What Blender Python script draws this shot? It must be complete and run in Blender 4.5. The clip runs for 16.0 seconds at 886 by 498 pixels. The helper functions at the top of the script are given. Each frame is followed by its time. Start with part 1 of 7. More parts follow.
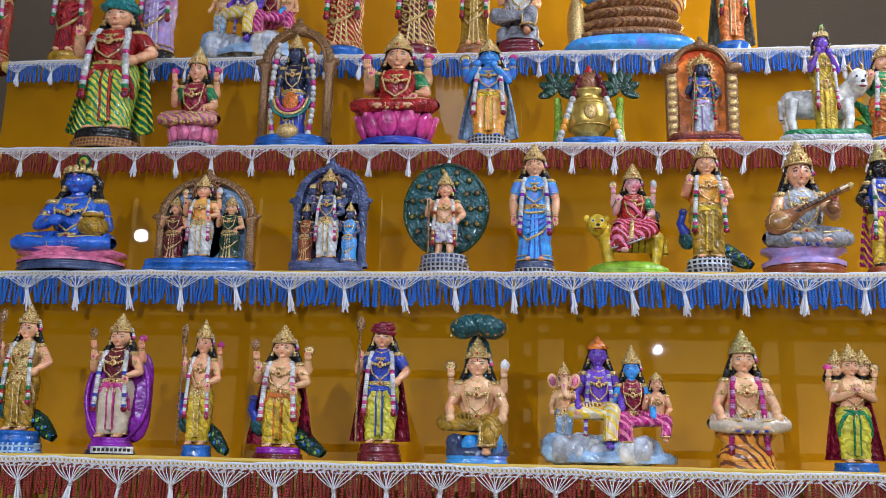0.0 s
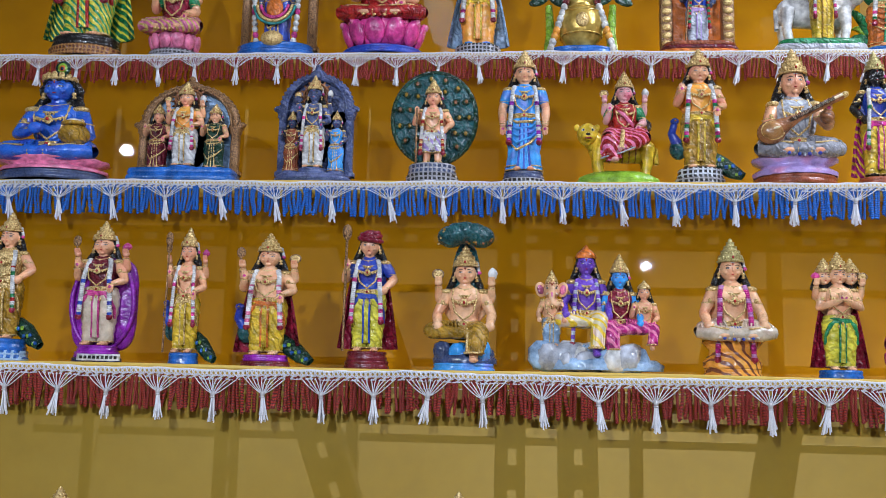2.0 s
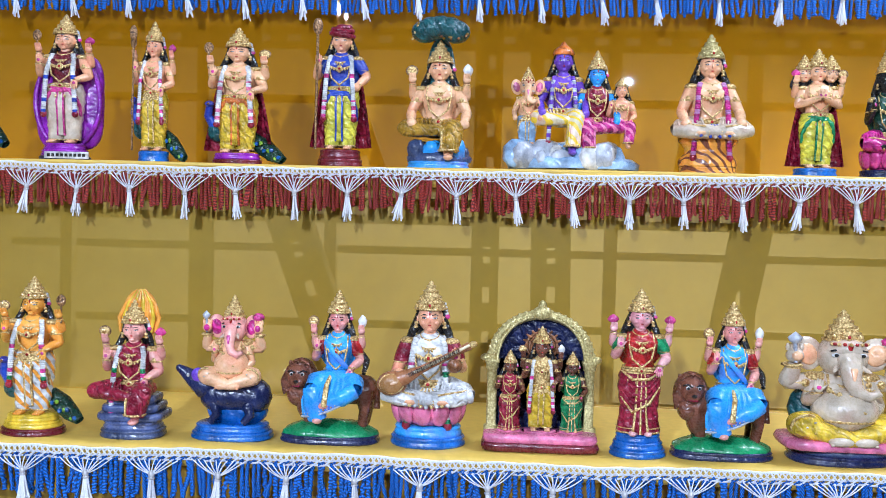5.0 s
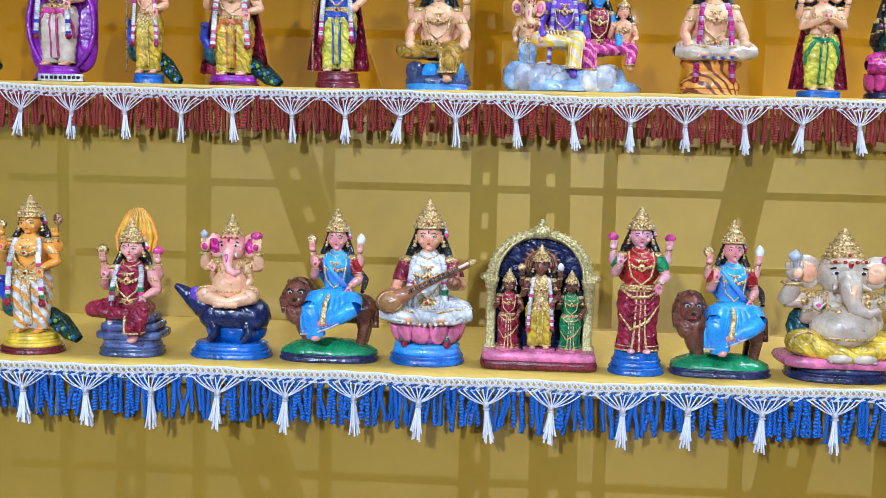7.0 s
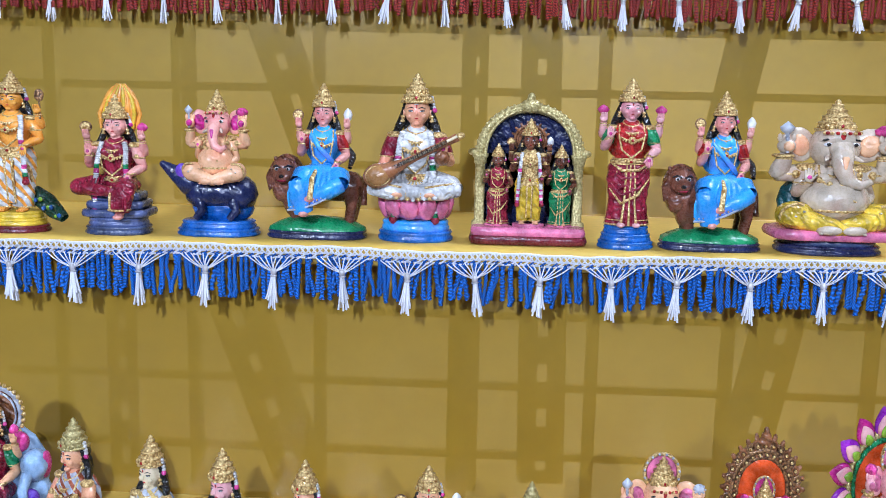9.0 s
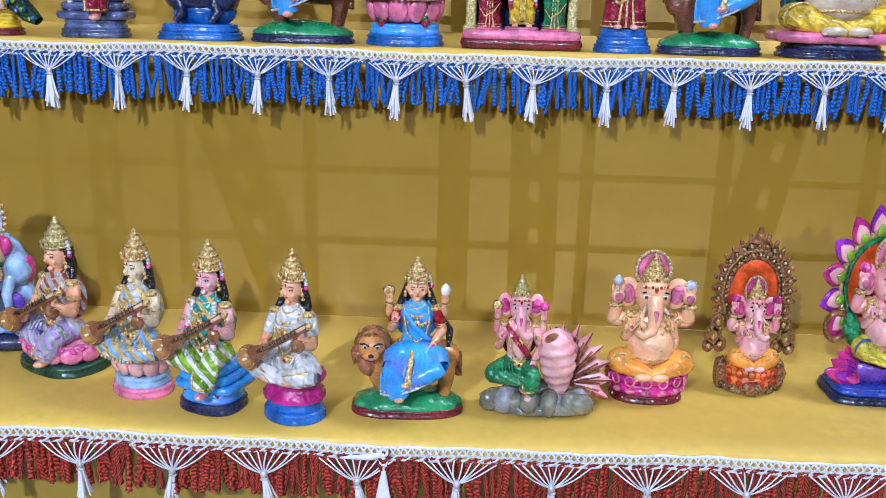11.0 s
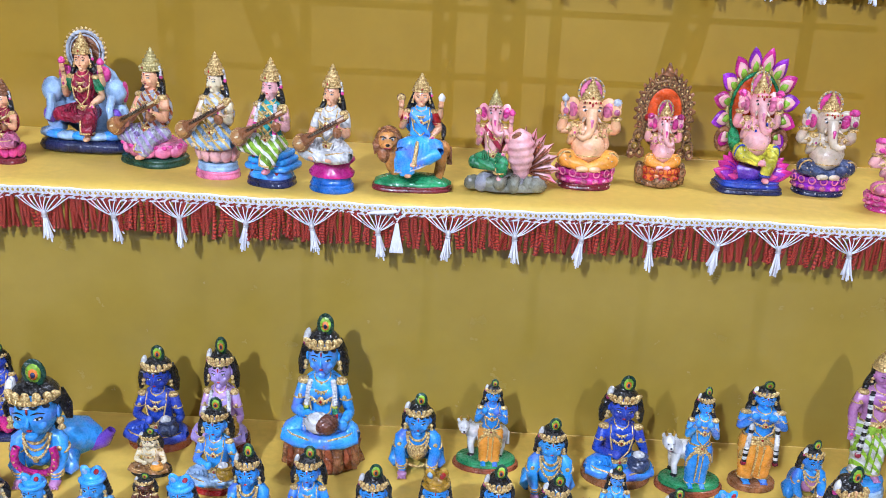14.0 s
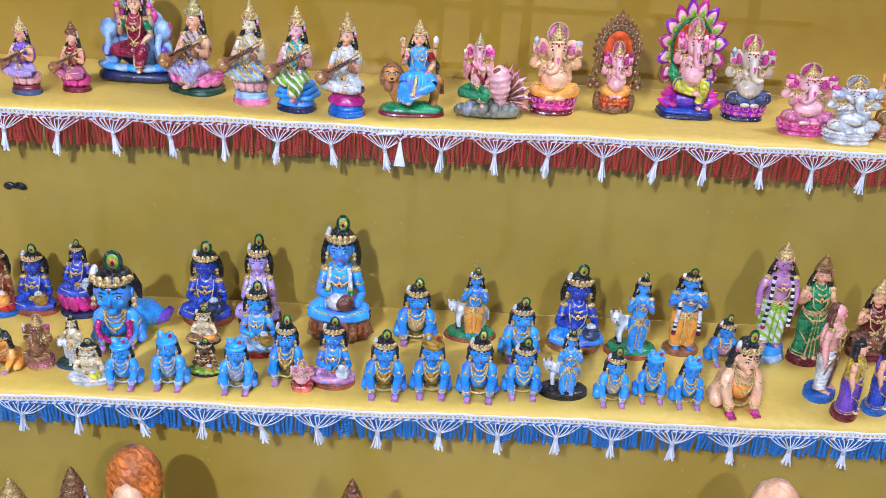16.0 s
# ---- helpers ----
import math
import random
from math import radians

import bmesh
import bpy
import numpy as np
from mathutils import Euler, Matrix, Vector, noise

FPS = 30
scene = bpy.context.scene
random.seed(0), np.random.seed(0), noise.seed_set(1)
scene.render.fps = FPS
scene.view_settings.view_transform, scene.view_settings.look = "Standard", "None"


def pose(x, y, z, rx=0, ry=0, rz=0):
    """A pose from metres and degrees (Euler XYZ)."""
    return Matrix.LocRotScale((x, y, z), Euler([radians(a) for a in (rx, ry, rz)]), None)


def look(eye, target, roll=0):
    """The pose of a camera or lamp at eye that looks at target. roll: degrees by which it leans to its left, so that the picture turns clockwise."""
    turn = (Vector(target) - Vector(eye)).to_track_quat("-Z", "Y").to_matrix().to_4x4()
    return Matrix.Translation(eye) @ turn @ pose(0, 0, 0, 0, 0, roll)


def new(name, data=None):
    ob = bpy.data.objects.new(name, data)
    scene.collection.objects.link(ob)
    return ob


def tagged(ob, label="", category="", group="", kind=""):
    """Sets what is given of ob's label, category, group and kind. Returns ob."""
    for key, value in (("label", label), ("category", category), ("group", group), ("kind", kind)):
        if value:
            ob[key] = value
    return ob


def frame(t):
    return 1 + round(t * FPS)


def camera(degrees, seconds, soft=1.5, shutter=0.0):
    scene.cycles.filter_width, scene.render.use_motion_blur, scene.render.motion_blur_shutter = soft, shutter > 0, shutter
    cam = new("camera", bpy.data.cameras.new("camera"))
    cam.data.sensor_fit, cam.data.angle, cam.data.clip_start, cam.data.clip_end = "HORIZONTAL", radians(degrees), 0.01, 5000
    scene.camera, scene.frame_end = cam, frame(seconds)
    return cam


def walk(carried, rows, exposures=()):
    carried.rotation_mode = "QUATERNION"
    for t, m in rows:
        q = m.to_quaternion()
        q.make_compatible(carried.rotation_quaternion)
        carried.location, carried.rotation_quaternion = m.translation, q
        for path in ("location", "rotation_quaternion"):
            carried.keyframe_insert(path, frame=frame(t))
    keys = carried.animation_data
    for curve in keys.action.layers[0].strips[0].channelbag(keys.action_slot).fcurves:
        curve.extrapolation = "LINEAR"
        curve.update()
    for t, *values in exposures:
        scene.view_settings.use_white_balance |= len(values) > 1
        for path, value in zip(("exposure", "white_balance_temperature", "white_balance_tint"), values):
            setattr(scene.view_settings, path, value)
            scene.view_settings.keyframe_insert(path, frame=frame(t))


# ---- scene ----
cam = camera(50.0, 16.0, soft=0.8)
PATH = [
    (0, (0.0075, -1.2500, 1.5437), (-0.2250, 1.1750, 2.1075), 1.3),
    (0.5, (0.0088, -1.2463, 1.5413), (-0.2188, 1.1887, 2.0600), 1.2),
    (1, (0.0112, -1.2437, 1.5388), (-0.2088, 1.2037, 2.0000), 1.1),
    (1.5, (0.0100, -1.2337, 1.5363), (-0.2038, 1.2237, 1.9438), 1.2),
    (2, (0.0088, -1.2312, 1.5300), (-0.1950, 1.2337, 1.8887), 1.3),
    (2.5, (0.0112, -1.2325, 1.5288), (-0.1800, 1.2400, 1.8400), 1.4),
    (3, (0.0125, -1.2363, 1.5237), (-0.1787, 1.2412, 1.7938), 1.4),
    (3.5, (0.0163, -1.2325, 1.5188), (-0.1450, 1.2562, 1.6987), 1.3),
    (4, (0.0150, -1.2275, 1.5125), (-0.1425, 1.2650, 1.6238), 1.3),
    (4.5, (0.0163, -1.2188, 1.5012), (-0.1338, 1.2762, 1.5012), 1.3),
    (7, (0.0175, -1.2100, 1.4563), (-0.1212, 1.2762, 1.2375), 1.4),
    (7.5, (0.0238, -1.2087, 1.4500), (-0.1125, 1.2725, 1.1775), 1.2),
    (8, (0.0238, -1.2063, 1.4387), (-0.1075, 1.2687, 1.1063), 1.2),
    (10.5, (0.0312, -1.2087, 1.3350), (-0.0700, 1.2188, 0.7475), 1.3),
    (11, (0.0312, -1.2025, 1.3137), (-0.0638, 1.1987, 0.6238), 1.5),
    (11.5, (0.0400, -1.1975, 1.3000), (-0.0587, 1.1812, 0.5375), 1.4),
    (12, (0.0375, -1.2025, 1.2812), (-0.0488, 1.1663, 0.4850), 1.5),
    (12.5, (0.0413, -1.2675, 1.2675), (-0.0425, 1.1013, 0.4713), 1.7),
    (13, (0.0238, -1.3925, 1.2663), (-0.0137, 0.9788, 0.4763), 2.4),
    (13.5, (0.0263, -1.4600, 1.2588), (-0.0050, 0.9062, 0.4550), 2.6),
    (14, (0.0175, -1.5563, 1.2612), (0.0112, 0.8037, 0.4375), 2.8),
    (14.5, (0.0163, -1.5600, 1.2600), (0.0150, 0.7762, 0.3688), 2.8),
    (15, (0.0250, -1.5950, 1.2725), (0.0312, 0.7062, 0.2950), 2.7),
    (15.5, (0.0075, -1.6900, 1.3000), (0.0413, 0.5950, 0.2875), 3.3),
    (16, (-0.0063, -1.8175, 1.3475), (0.0587, 0.4625, 0.3237), 3.5),
]
walk(cam, [(t, look(e, g, r)) for t, e, g, r in PATH], exposures=[(0, -0.25, 6400, 17), (3.2, 0.0, 6050, 17), (4.2, 0.34, 5850, 16), (7, 0.26, 5680, 17), (11, 0.24, 5850, 20), (12.5, 0.52, 6120, 20), (16, 0.46, 5780, 24)])

# ---- light: three spot lamps on a stand behind the viewer, added fill lamps above ----
world = bpy.data.worlds.new("world")
scene.world = world
world.use_nodes = True
world.node_tree.nodes["Background"].inputs[0].default_value = (0.85, 0.92, 1.0, 1)
world.node_tree.nodes["Background"].inputs[1].default_value = 0.02


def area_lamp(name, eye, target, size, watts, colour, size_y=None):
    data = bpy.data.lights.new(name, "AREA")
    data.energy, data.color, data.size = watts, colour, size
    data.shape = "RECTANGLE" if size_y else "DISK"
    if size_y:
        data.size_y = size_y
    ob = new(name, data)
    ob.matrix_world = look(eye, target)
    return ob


area_lamp("key_light", (-0.80, -3.05, 2.50), (0, 0, 1.3), 0.08, 70, (0.76, 0.88, 1.0))
area_lamp("side_light", (-2.35, -3.05, 2.86), (0, 0, 1.3), 0.08, 13, (0.76, 0.88, 1.0))
area_lamp("second_light", (0.66, -3.05, 2.19), (0, 0, 1.5), 0.022, 26, (0.76, 0.88, 1.0))
# added fill with no seen source: brightens the right of the upper shelves
area_lamp("upper_fill_light", (1.25, -0.25, 3.15), (0.6, 0.6, 2.3), 0.12, 38, (0.80, 0.90, 1.0), 1.3)
# unseen fill, added to lift the floor that the lower sheets mirror
area_lamp("floor_fill_light", (-0.4, -2.2, 3.45), (-0.4, -2.1, 0), 0.15, 4, (0.80, 0.90, 1.0), 1.8)
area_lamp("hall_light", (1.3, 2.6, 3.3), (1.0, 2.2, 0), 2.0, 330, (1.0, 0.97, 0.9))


# ---- materials ----
def tree(name):
    m = bpy.data.materials.new(name)
    m.use_nodes = True
    return m, m.node_tree.nodes, m.node_tree.links, m.node_tree.nodes["Principled BSDF"]


def noise_node(nodes, links, scale, detail=4.0, coords=None, rough=0.6):
    n = nodes.new("ShaderNodeTexNoise")
    n.inputs["Scale"].default_value, n.inputs["Detail"].default_value, n.inputs["Roughness"].default_value = scale, detail, rough
    links.new((coords or nodes.new("ShaderNodeTexCoord").outputs["Object"]), n.inputs["Vector"])
    return n


def mixed(nodes, links, fac, a, b):
    x = nodes.new("ShaderNodeMix")
    x.data_type = "RGBA"
    links.new(fac, x.inputs[0])
    for sock, v in ((x.inputs[6], a), (x.inputs[7], b)):
        if isinstance(v, tuple):
            sock.default_value = (*v, 1)
        else:
            links.new(v, sock)
    return x.outputs[2]


def ramp(nodes, links, fac, lo, hi):
    r = nodes.new("ShaderNodeMapRange")
    r.inputs[1].default_value, r.inputs[2].default_value = lo, hi
    links.new(fac, r.inputs[0])
    return r.outputs[0]


def bump(nodes, links, height, strength, distance, bsdf):
    b = nodes.new("ShaderNodeBump")
    b.inputs["Strength"].default_value, b.inputs["Distance"].default_value = strength, distance
    links.new(height, b.inputs["Height"])
    links.new(b.outputs[0], bsdf.inputs["Normal"])


COLOURS = {
    "skin": (0.82, 0.41, 0.22), "peach": (0.86, 0.48, 0.26), "pink_skin": (0.82, 0.38, 0.31), "royal": (0.02, 0.13, 0.60), "brown": (0.19, 0.060, 0.03),
    "krishna": (0.025, 0.27, 0.74), "sky": (0.04, 0.34, 0.82), "deep_blue": (0.015, 0.06, 0.42), "navy": (0.008, 0.015, 0.075),
    "violet": (0.17, 0.06, 0.45), "lavender": (0.42, 0.30, 0.62), "purple": (0.30, 0.015, 0.42), "magenta": (0.60, 0.02, 0.24),
    "pink": (0.80, 0.20, 0.36), "hot_pink": (0.75, 0.06, 0.30), "pale_pink": (0.82, 0.43, 0.42), "red": (0.50, 0.015, 0.015),
    "maroon": (0.16, 0.008, 0.02), "crimson": (0.33, 0.01, 0.04), "orange": (0.80, 0.20, 0.025), "saffron": (0.85, 0.33, 0.04),
    "yellow": (0.83, 0.55, 0.03), "lemon": (0.80, 0.72, 0.06), "cream": (0.78, 0.66, 0.42), "white": (0.78, 0.77, 0.75),
    "ivory": (0.60, 0.49, 0.36), "green": (0.01, 0.26, 0.09), "lime": (0.30, 0.55, 0.04), "dark_green": (0.006, 0.055, 0.03),
    "teal": (0.008, 0.10, 0.11), "turquoise": (0.02, 0.33, 0.33), "base_blue": (0.01, 0.13, 0.50), "slate": (0.05, 0.075, 0.17),
    "grey_blue": (0.09, 0.12, 0.27), "pale_blue": (0.33, 0.50, 0.72), "grey": (0.33, 0.33, 0.37), "stone": (0.20, 0.20, 0.15),
    "black": (0.01, 0.009, 0.009), "tan": (0.40, 0.19, 0.06), "lion": (0.60, 0.25, 0.06), "vermilion": (0.85, 0.10, 0.012), "copper": (0.34, 0.13, 0.05),
    "lilac": (0.50, 0.22, 0.42), "silver_paint": (0.52, 0.55, 0.62), "terracotta": (0.34, 0.08, 0.03), "mustard": (0.48, 0.26, 0.02),
}
BLUSH = {"skin": (0.82, 0.30, 0.20), "peach": (0.84, 0.34, 0.18), "pink_skin": (0.74, 0.18, 0.20), "pale_pink": (0.72, 0.16, 0.24), "krishna": (0.10, 0.10, 0.55), "sky": (0.16, 0.20, 0.70),
         "royal": (0.05, 0.03, 0.32), "deep_blue": (0.05, 0.03, 0.22), "violet": (0.10, 0.05, 0.5), "ivory": (0.55, 0.33, 0.24), "saffron": (0.86, 0.46, 0.08), "cream": (0.76, 0.40, 0.30), "lavender": (0.60, 0.25, 0.45), "lilac": (0.30, 0.08, 0.30)}
MADE = {}


def paint(key):
    """Glossy painted plaster, with fold shade brushed into the colour unless it ends in !; 'a/b' is cloth of a striped
    with b, 'a#b' a check of both.
    """
    if key in MADE:
        return MADE[key]
    smooth, key0, key = key.endswith("!"), key, key.rstrip("!")
    m, nodes, links, bsdf = tree("paint_" + key.replace("/", "_").replace("#", "_"))
    coords = nodes.new("ShaderNodeTexCoord").outputs["Object"]
    fine, broad = noise_node(nodes, links, 420, 5, coords), noise_node(nodes, links, 48, 2, coords)
    if key == "brass":
        links.new(mixed(nodes, links, ramp(nodes, links, broad.outputs[0], 0.3, 0.7), (0.42, 0.24, 0.03), (0.80, 0.58, 0.16)), bsdf.inputs["Base Color"])
        bsdf.inputs["Metallic"].default_value, bsdf.inputs["Roughness"].default_value = 0.55, 0.28
        bump(nodes, links, broad.outputs[0], 0.5, 0.004, bsdf)
    elif key == "gold" or key == "old_gold" or key == "bronze":
        lo, hi = {"gold": ((0.34, 0.17, 0.035), (0.95, 0.72, 0.32)), "old_gold": ((0.34, 0.26, 0.08), (0.68, 0.58, 0.27)), "bronze": ((0.07, 0.03, 0.015), (0.45, 0.24, 0.10))}[key]
        v = nodes.new("ShaderNodeTexVoronoi")
        v.inputs["Scale"].default_value = 430
        links.new(coords, v.inputs["Vector"])
        f = ramp(nodes, links, v.outputs["Distance"], 0.85, 0.15)
        links.new(mixed(nodes, links, f, lo, hi), bsdf.inputs["Base Color"])
        bsdf.inputs["Metallic"].default_value, bsdf.inputs["Roughness"].default_value = 0.35, 0.3
        bump(nodes, links, f, 0.55, 0.0010, bsdf)
    else:
        parts = key.replace("#", "/").split("/")
        a = COLOURS[parts[0]]
        flesh = parts[0] in BLUSH
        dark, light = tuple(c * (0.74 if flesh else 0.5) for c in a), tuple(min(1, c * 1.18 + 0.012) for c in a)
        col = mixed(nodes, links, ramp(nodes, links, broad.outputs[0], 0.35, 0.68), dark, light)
        if flesh:
            # sprayed second tone over the skin
            spray = noise_node(nodes, links, 38, 1, nodes.new("ShaderNodeTexCoord").outputs["Object"])
            col = mixed(nodes, links, ramp(nodes, links, spray.outputs[0], 0.50, 0.80), col, BLUSH[parts[0]])
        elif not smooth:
            # brushed fold lines: crease shade put into the colour, in the fold bump's valleys
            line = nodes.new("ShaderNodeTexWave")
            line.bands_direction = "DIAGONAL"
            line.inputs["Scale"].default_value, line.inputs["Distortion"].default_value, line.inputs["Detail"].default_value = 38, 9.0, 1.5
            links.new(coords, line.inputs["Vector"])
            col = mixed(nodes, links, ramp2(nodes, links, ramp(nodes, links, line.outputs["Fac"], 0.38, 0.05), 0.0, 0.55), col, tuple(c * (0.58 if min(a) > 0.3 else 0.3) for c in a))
        if len(parts) > 1:
            w = nodes.new("ShaderNodeTexWave")
            w.bands_direction = "DIAGONAL" if "/" in key else "X"
            w.inputs["Scale"].default_value, w.inputs["Distortion"].default_value, w.inputs["Detail"].default_value = 42, 2.2, 1.0
            links.new(coords, w.inputs["Vector"])
            f = ramp(nodes, links, w.outputs["Fac"], 0.62, 0.74)
            if "#" in key:
                w2 = nodes.new("ShaderNodeTexWave")
                w2.bands_direction = "Z"
                w2.inputs["Scale"].default_value = 42
                links.new(coords, w2.inputs["Vector"])
                mx = nodes.new("ShaderNodeMath")
                mx.operation = "MAXIMUM"
                links.new(f, mx.inputs[0])
                links.new(ramp(nodes, links, w2.outputs["Fac"], 0.7, 0.8), mx.inputs[1])
                f = mx.outputs[0]
            col = mixed(nodes, links, f, col, COLOURS[parts[1]] if parts[1] != "gold" else (0.6, 0.42, 0.12))
        # small chips that show the plaster
        chip = ramp(nodes, links, fine.outputs[0], 0.80, 0.82)
        col = mixed(nodes, links, chip, col, (0.62, 0.55, 0.46))
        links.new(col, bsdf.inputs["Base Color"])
        links.new(ramp2(nodes, links, fine.outputs[0], 0.10, 0.46), bsdf.inputs["Roughness"])
        bsdf.inputs["Coat Weight"].default_value, bsdf.inputs["Coat Roughness"].default_value = 0.22, 0.06
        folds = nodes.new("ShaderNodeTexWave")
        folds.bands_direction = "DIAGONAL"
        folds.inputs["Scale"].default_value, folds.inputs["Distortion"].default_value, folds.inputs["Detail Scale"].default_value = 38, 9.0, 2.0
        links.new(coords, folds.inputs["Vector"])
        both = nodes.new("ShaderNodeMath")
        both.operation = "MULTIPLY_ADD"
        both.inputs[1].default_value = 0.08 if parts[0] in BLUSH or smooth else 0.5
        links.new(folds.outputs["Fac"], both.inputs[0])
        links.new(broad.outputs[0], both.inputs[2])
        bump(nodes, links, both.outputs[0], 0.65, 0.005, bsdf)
    MADE[key0] = m
    return m


def ramp2(nodes, links, fac, lo, hi):
    r = nodes.new("ShaderNodeMapRange")
    r.inputs[3].default_value, r.inputs[4].default_value = lo, hi
    links.new(fac, r.inputs[0])
    return r.outputs[0]


def plain(name, rgb, rough=0.6, metal=0.0, scale=60, relief=0.3, spread=0.25, sheen=0.0, random_tone=0.0, distance=0.002):
    m, nodes, links, bsdf = tree(name)
    coords = nodes.new("ShaderNodeTexCoord").outputs["Object"]
    a, b = noise_node(nodes, links, scale, 5, coords), noise_node(nodes, links, scale / 14, 3, coords)
    c1 = mixed(nodes, links, ramp(nodes, links, a.outputs[0], 0.3, 0.7), tuple(c * (1 - spread) for c in rgb), tuple(min(1, c * (1 + spread * 0.5)) for c in rgb))
    c2 = mixed(nodes, links, ramp(nodes, links, b.outputs[0], 0.35, 0.7), c1, tuple(c * (1 - spread * 0.7) for c in rgb))
    if random_tone:
        info = nodes.new("ShaderNodeObjectInfo")
        f = nodes.new("ShaderNodeMath")
        f.operation = "MULTIPLY"
        f.inputs[1].default_value = random_tone
        links.new(info.outputs["Random"], f.inputs[0])
        c2 = mixed(nodes, links, f.outputs[0], c2, tuple(c * 0.3 for c in rgb))
    links.new(c2, bsdf.inputs["Base Color"])
    bsdf.inputs["Roughness"].default_value, bsdf.inputs["Metallic"].default_value = rough, metal
    bsdf.inputs["Sheen Weight"].default_value = sheen
    bump(nodes, links, a.outputs[0], relief, distance, bsdf)
    return m


def sheet_material(name, clear_part, SA, SB, r0=0.09, r1=0.17, weave_part=0.12, relief=0.04, stain=(0.17, 0.10, 0.01), glow=0.0, gloss=0.45):
    """Thin glossy yellow cloth: a weave, dull stains, and a little of what stands behind shows through."""
    m, nodes, links, bsdf = tree(name)
    coords = nodes.new("ShaderNodeTexCoord").outputs["Object"]
    broad, mid, weave = noise_node(nodes, links, 3.0, 3, coords), noise_node(nodes, links, 26, 5, coords), noise_node(nodes, links, 900, 2, coords)
    c = mixed(nodes, links, ramp(nodes, links, broad.outputs[0], 0.3, 0.7), SA, SB)
    c = mixed(nodes, links, ramp2(nodes, links, mid.outputs[0], 0.0, 0.35), c, stain)
    links.new(c, bsdf.inputs["Base Color"])
    links.new(ramp2(nodes, links, mid.outputs[0], r0, r1), bsdf.inputs["Roughness"])
    bsdf.inputs["Specular IOR Level"].default_value = gloss
    add = nodes.new("ShaderNodeMath")
    add.operation = "MULTIPLY_ADD"
    add.inputs[1].default_value = weave_part
    links.new(weave.outputs[0], add.inputs[0])
    links.new(broad.outputs[0], add.inputs[2])
    bump(nodes, links, add.outputs[0], relief, 0.01, bsdf)
    out = nodes["Material Output"]
    clear, mix = nodes.new("ShaderNodeBsdfTransparent"), nodes.new("ShaderNodeMixShader")
    clear.inputs[0].default_value = (1.0, 0.85, 0.4, 1)
    mix.inputs[0].default_value = clear_part
    lit, both = nodes.new("ShaderNodeBsdfTranslucent"), nodes.new("ShaderNodeMixShader")
    links.new(c, lit.inputs[0])
    both.inputs[0].default_value = glow
    links.new(bsdf.outputs[0], both.inputs[1])
    links.new(lit.outputs[0], both.inputs[2])
    links.new(both.outputs[0], mix.inputs[1])
    links.new(clear.outputs[0], mix.inputs[2])
    links.new(mix.outputs[0], out.inputs[0])
    return m


AMBER = sheet_material("amber_sheet", 0.15, (0.44, 0.185, 0.001), (0.52, 0.235, 0.002), 0.008, 0.022, 0.002, 0.02, (0.30, 0.13, 0.002), 0.30)
SHEET = sheet_material("thin_yellow_sheet", 0.26, (0.40, 0.250, 0.026), (0.455, 0.30, 0.044), 0.14, 0.26, gloss=0.7)
FAINT = sheet_material("dull_yellow_sheet", 0.08, (0.345, 0.20, 0.017), (0.395, 0.243, 0.028), 0.14, 0.26, gloss=0.7)
THICK = sheet_material("yellow_sheet", 0.02, (0.34, 0.23, 0.028), (0.41, 0.285, 0.045), 0.18, 0.32, 0.2, 0.06, gloss=0.8)
CLOTH = plain("yellow_cloth", (0.72, 0.48, 0.085), 0.5, 0, 90, 0.18, 0.13)


def cord_material(name, rgb):
    m, nodes, links, bsdf = tree(name)
    coords = nodes.new("ShaderNodeTexCoord").outputs["Object"]
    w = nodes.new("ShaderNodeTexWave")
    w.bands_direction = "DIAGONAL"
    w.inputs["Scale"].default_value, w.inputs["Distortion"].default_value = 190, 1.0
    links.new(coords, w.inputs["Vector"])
    # twist shading put into the colour: dark grooves, light ridges, as the bump
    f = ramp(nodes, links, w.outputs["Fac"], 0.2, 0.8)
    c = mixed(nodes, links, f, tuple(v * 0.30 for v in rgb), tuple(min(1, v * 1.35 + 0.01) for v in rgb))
    info = nodes.new("ShaderNodeObjectInfo")
    c = mixed(nodes, links, ramp2(nodes, links, info.outputs["Random"], 0.0, 0.45), c, tuple(v * 0.4 for v in rgb))
    links.new(c, bsdf.inputs["Base Color"])
    bsdf.inputs["Roughness"].default_value = 0.62
    bump(nodes, links, w.outputs["Fac"], 0.6, 0.001, bsdf)
    return m


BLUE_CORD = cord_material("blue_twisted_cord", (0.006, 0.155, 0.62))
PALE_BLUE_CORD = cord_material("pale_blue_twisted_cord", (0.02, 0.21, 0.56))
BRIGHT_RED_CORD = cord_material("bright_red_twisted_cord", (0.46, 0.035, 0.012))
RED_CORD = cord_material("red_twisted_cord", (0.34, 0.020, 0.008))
WHITE_THREAD = plain("white_thread", (0.86, 0.86, 0.90), 0.5, 0, 900, 0.5, 0.22, 0.3)
BEAD = plain("tassel_ring", (0.62, 0.60, 0.60), 0.35, 0.3, 500, 0.3, 0.2)
STEEL = plain("grey_angle_iron", (0.17, 0.17, 0.165), 0.5, 0.3, 120, 0.2, 0.2)
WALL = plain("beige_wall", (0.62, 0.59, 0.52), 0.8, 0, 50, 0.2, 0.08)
# for the unseen walls and ceiling, kept dark to cut bounced light
UNSEEN_WALL = plain("unseen_brown_wall", (0.20, 0.17, 0.14), 0.8, 0, 50, 0.2, 0.12)
FLOOR = plain("floor_tile", (0.40, 0.39, 0.38), 0.3, 0, 30, 0.1, 0.1)
LAMP = bpy.data.materials.new("lamp_glass")
LAMP.use_nodes = True
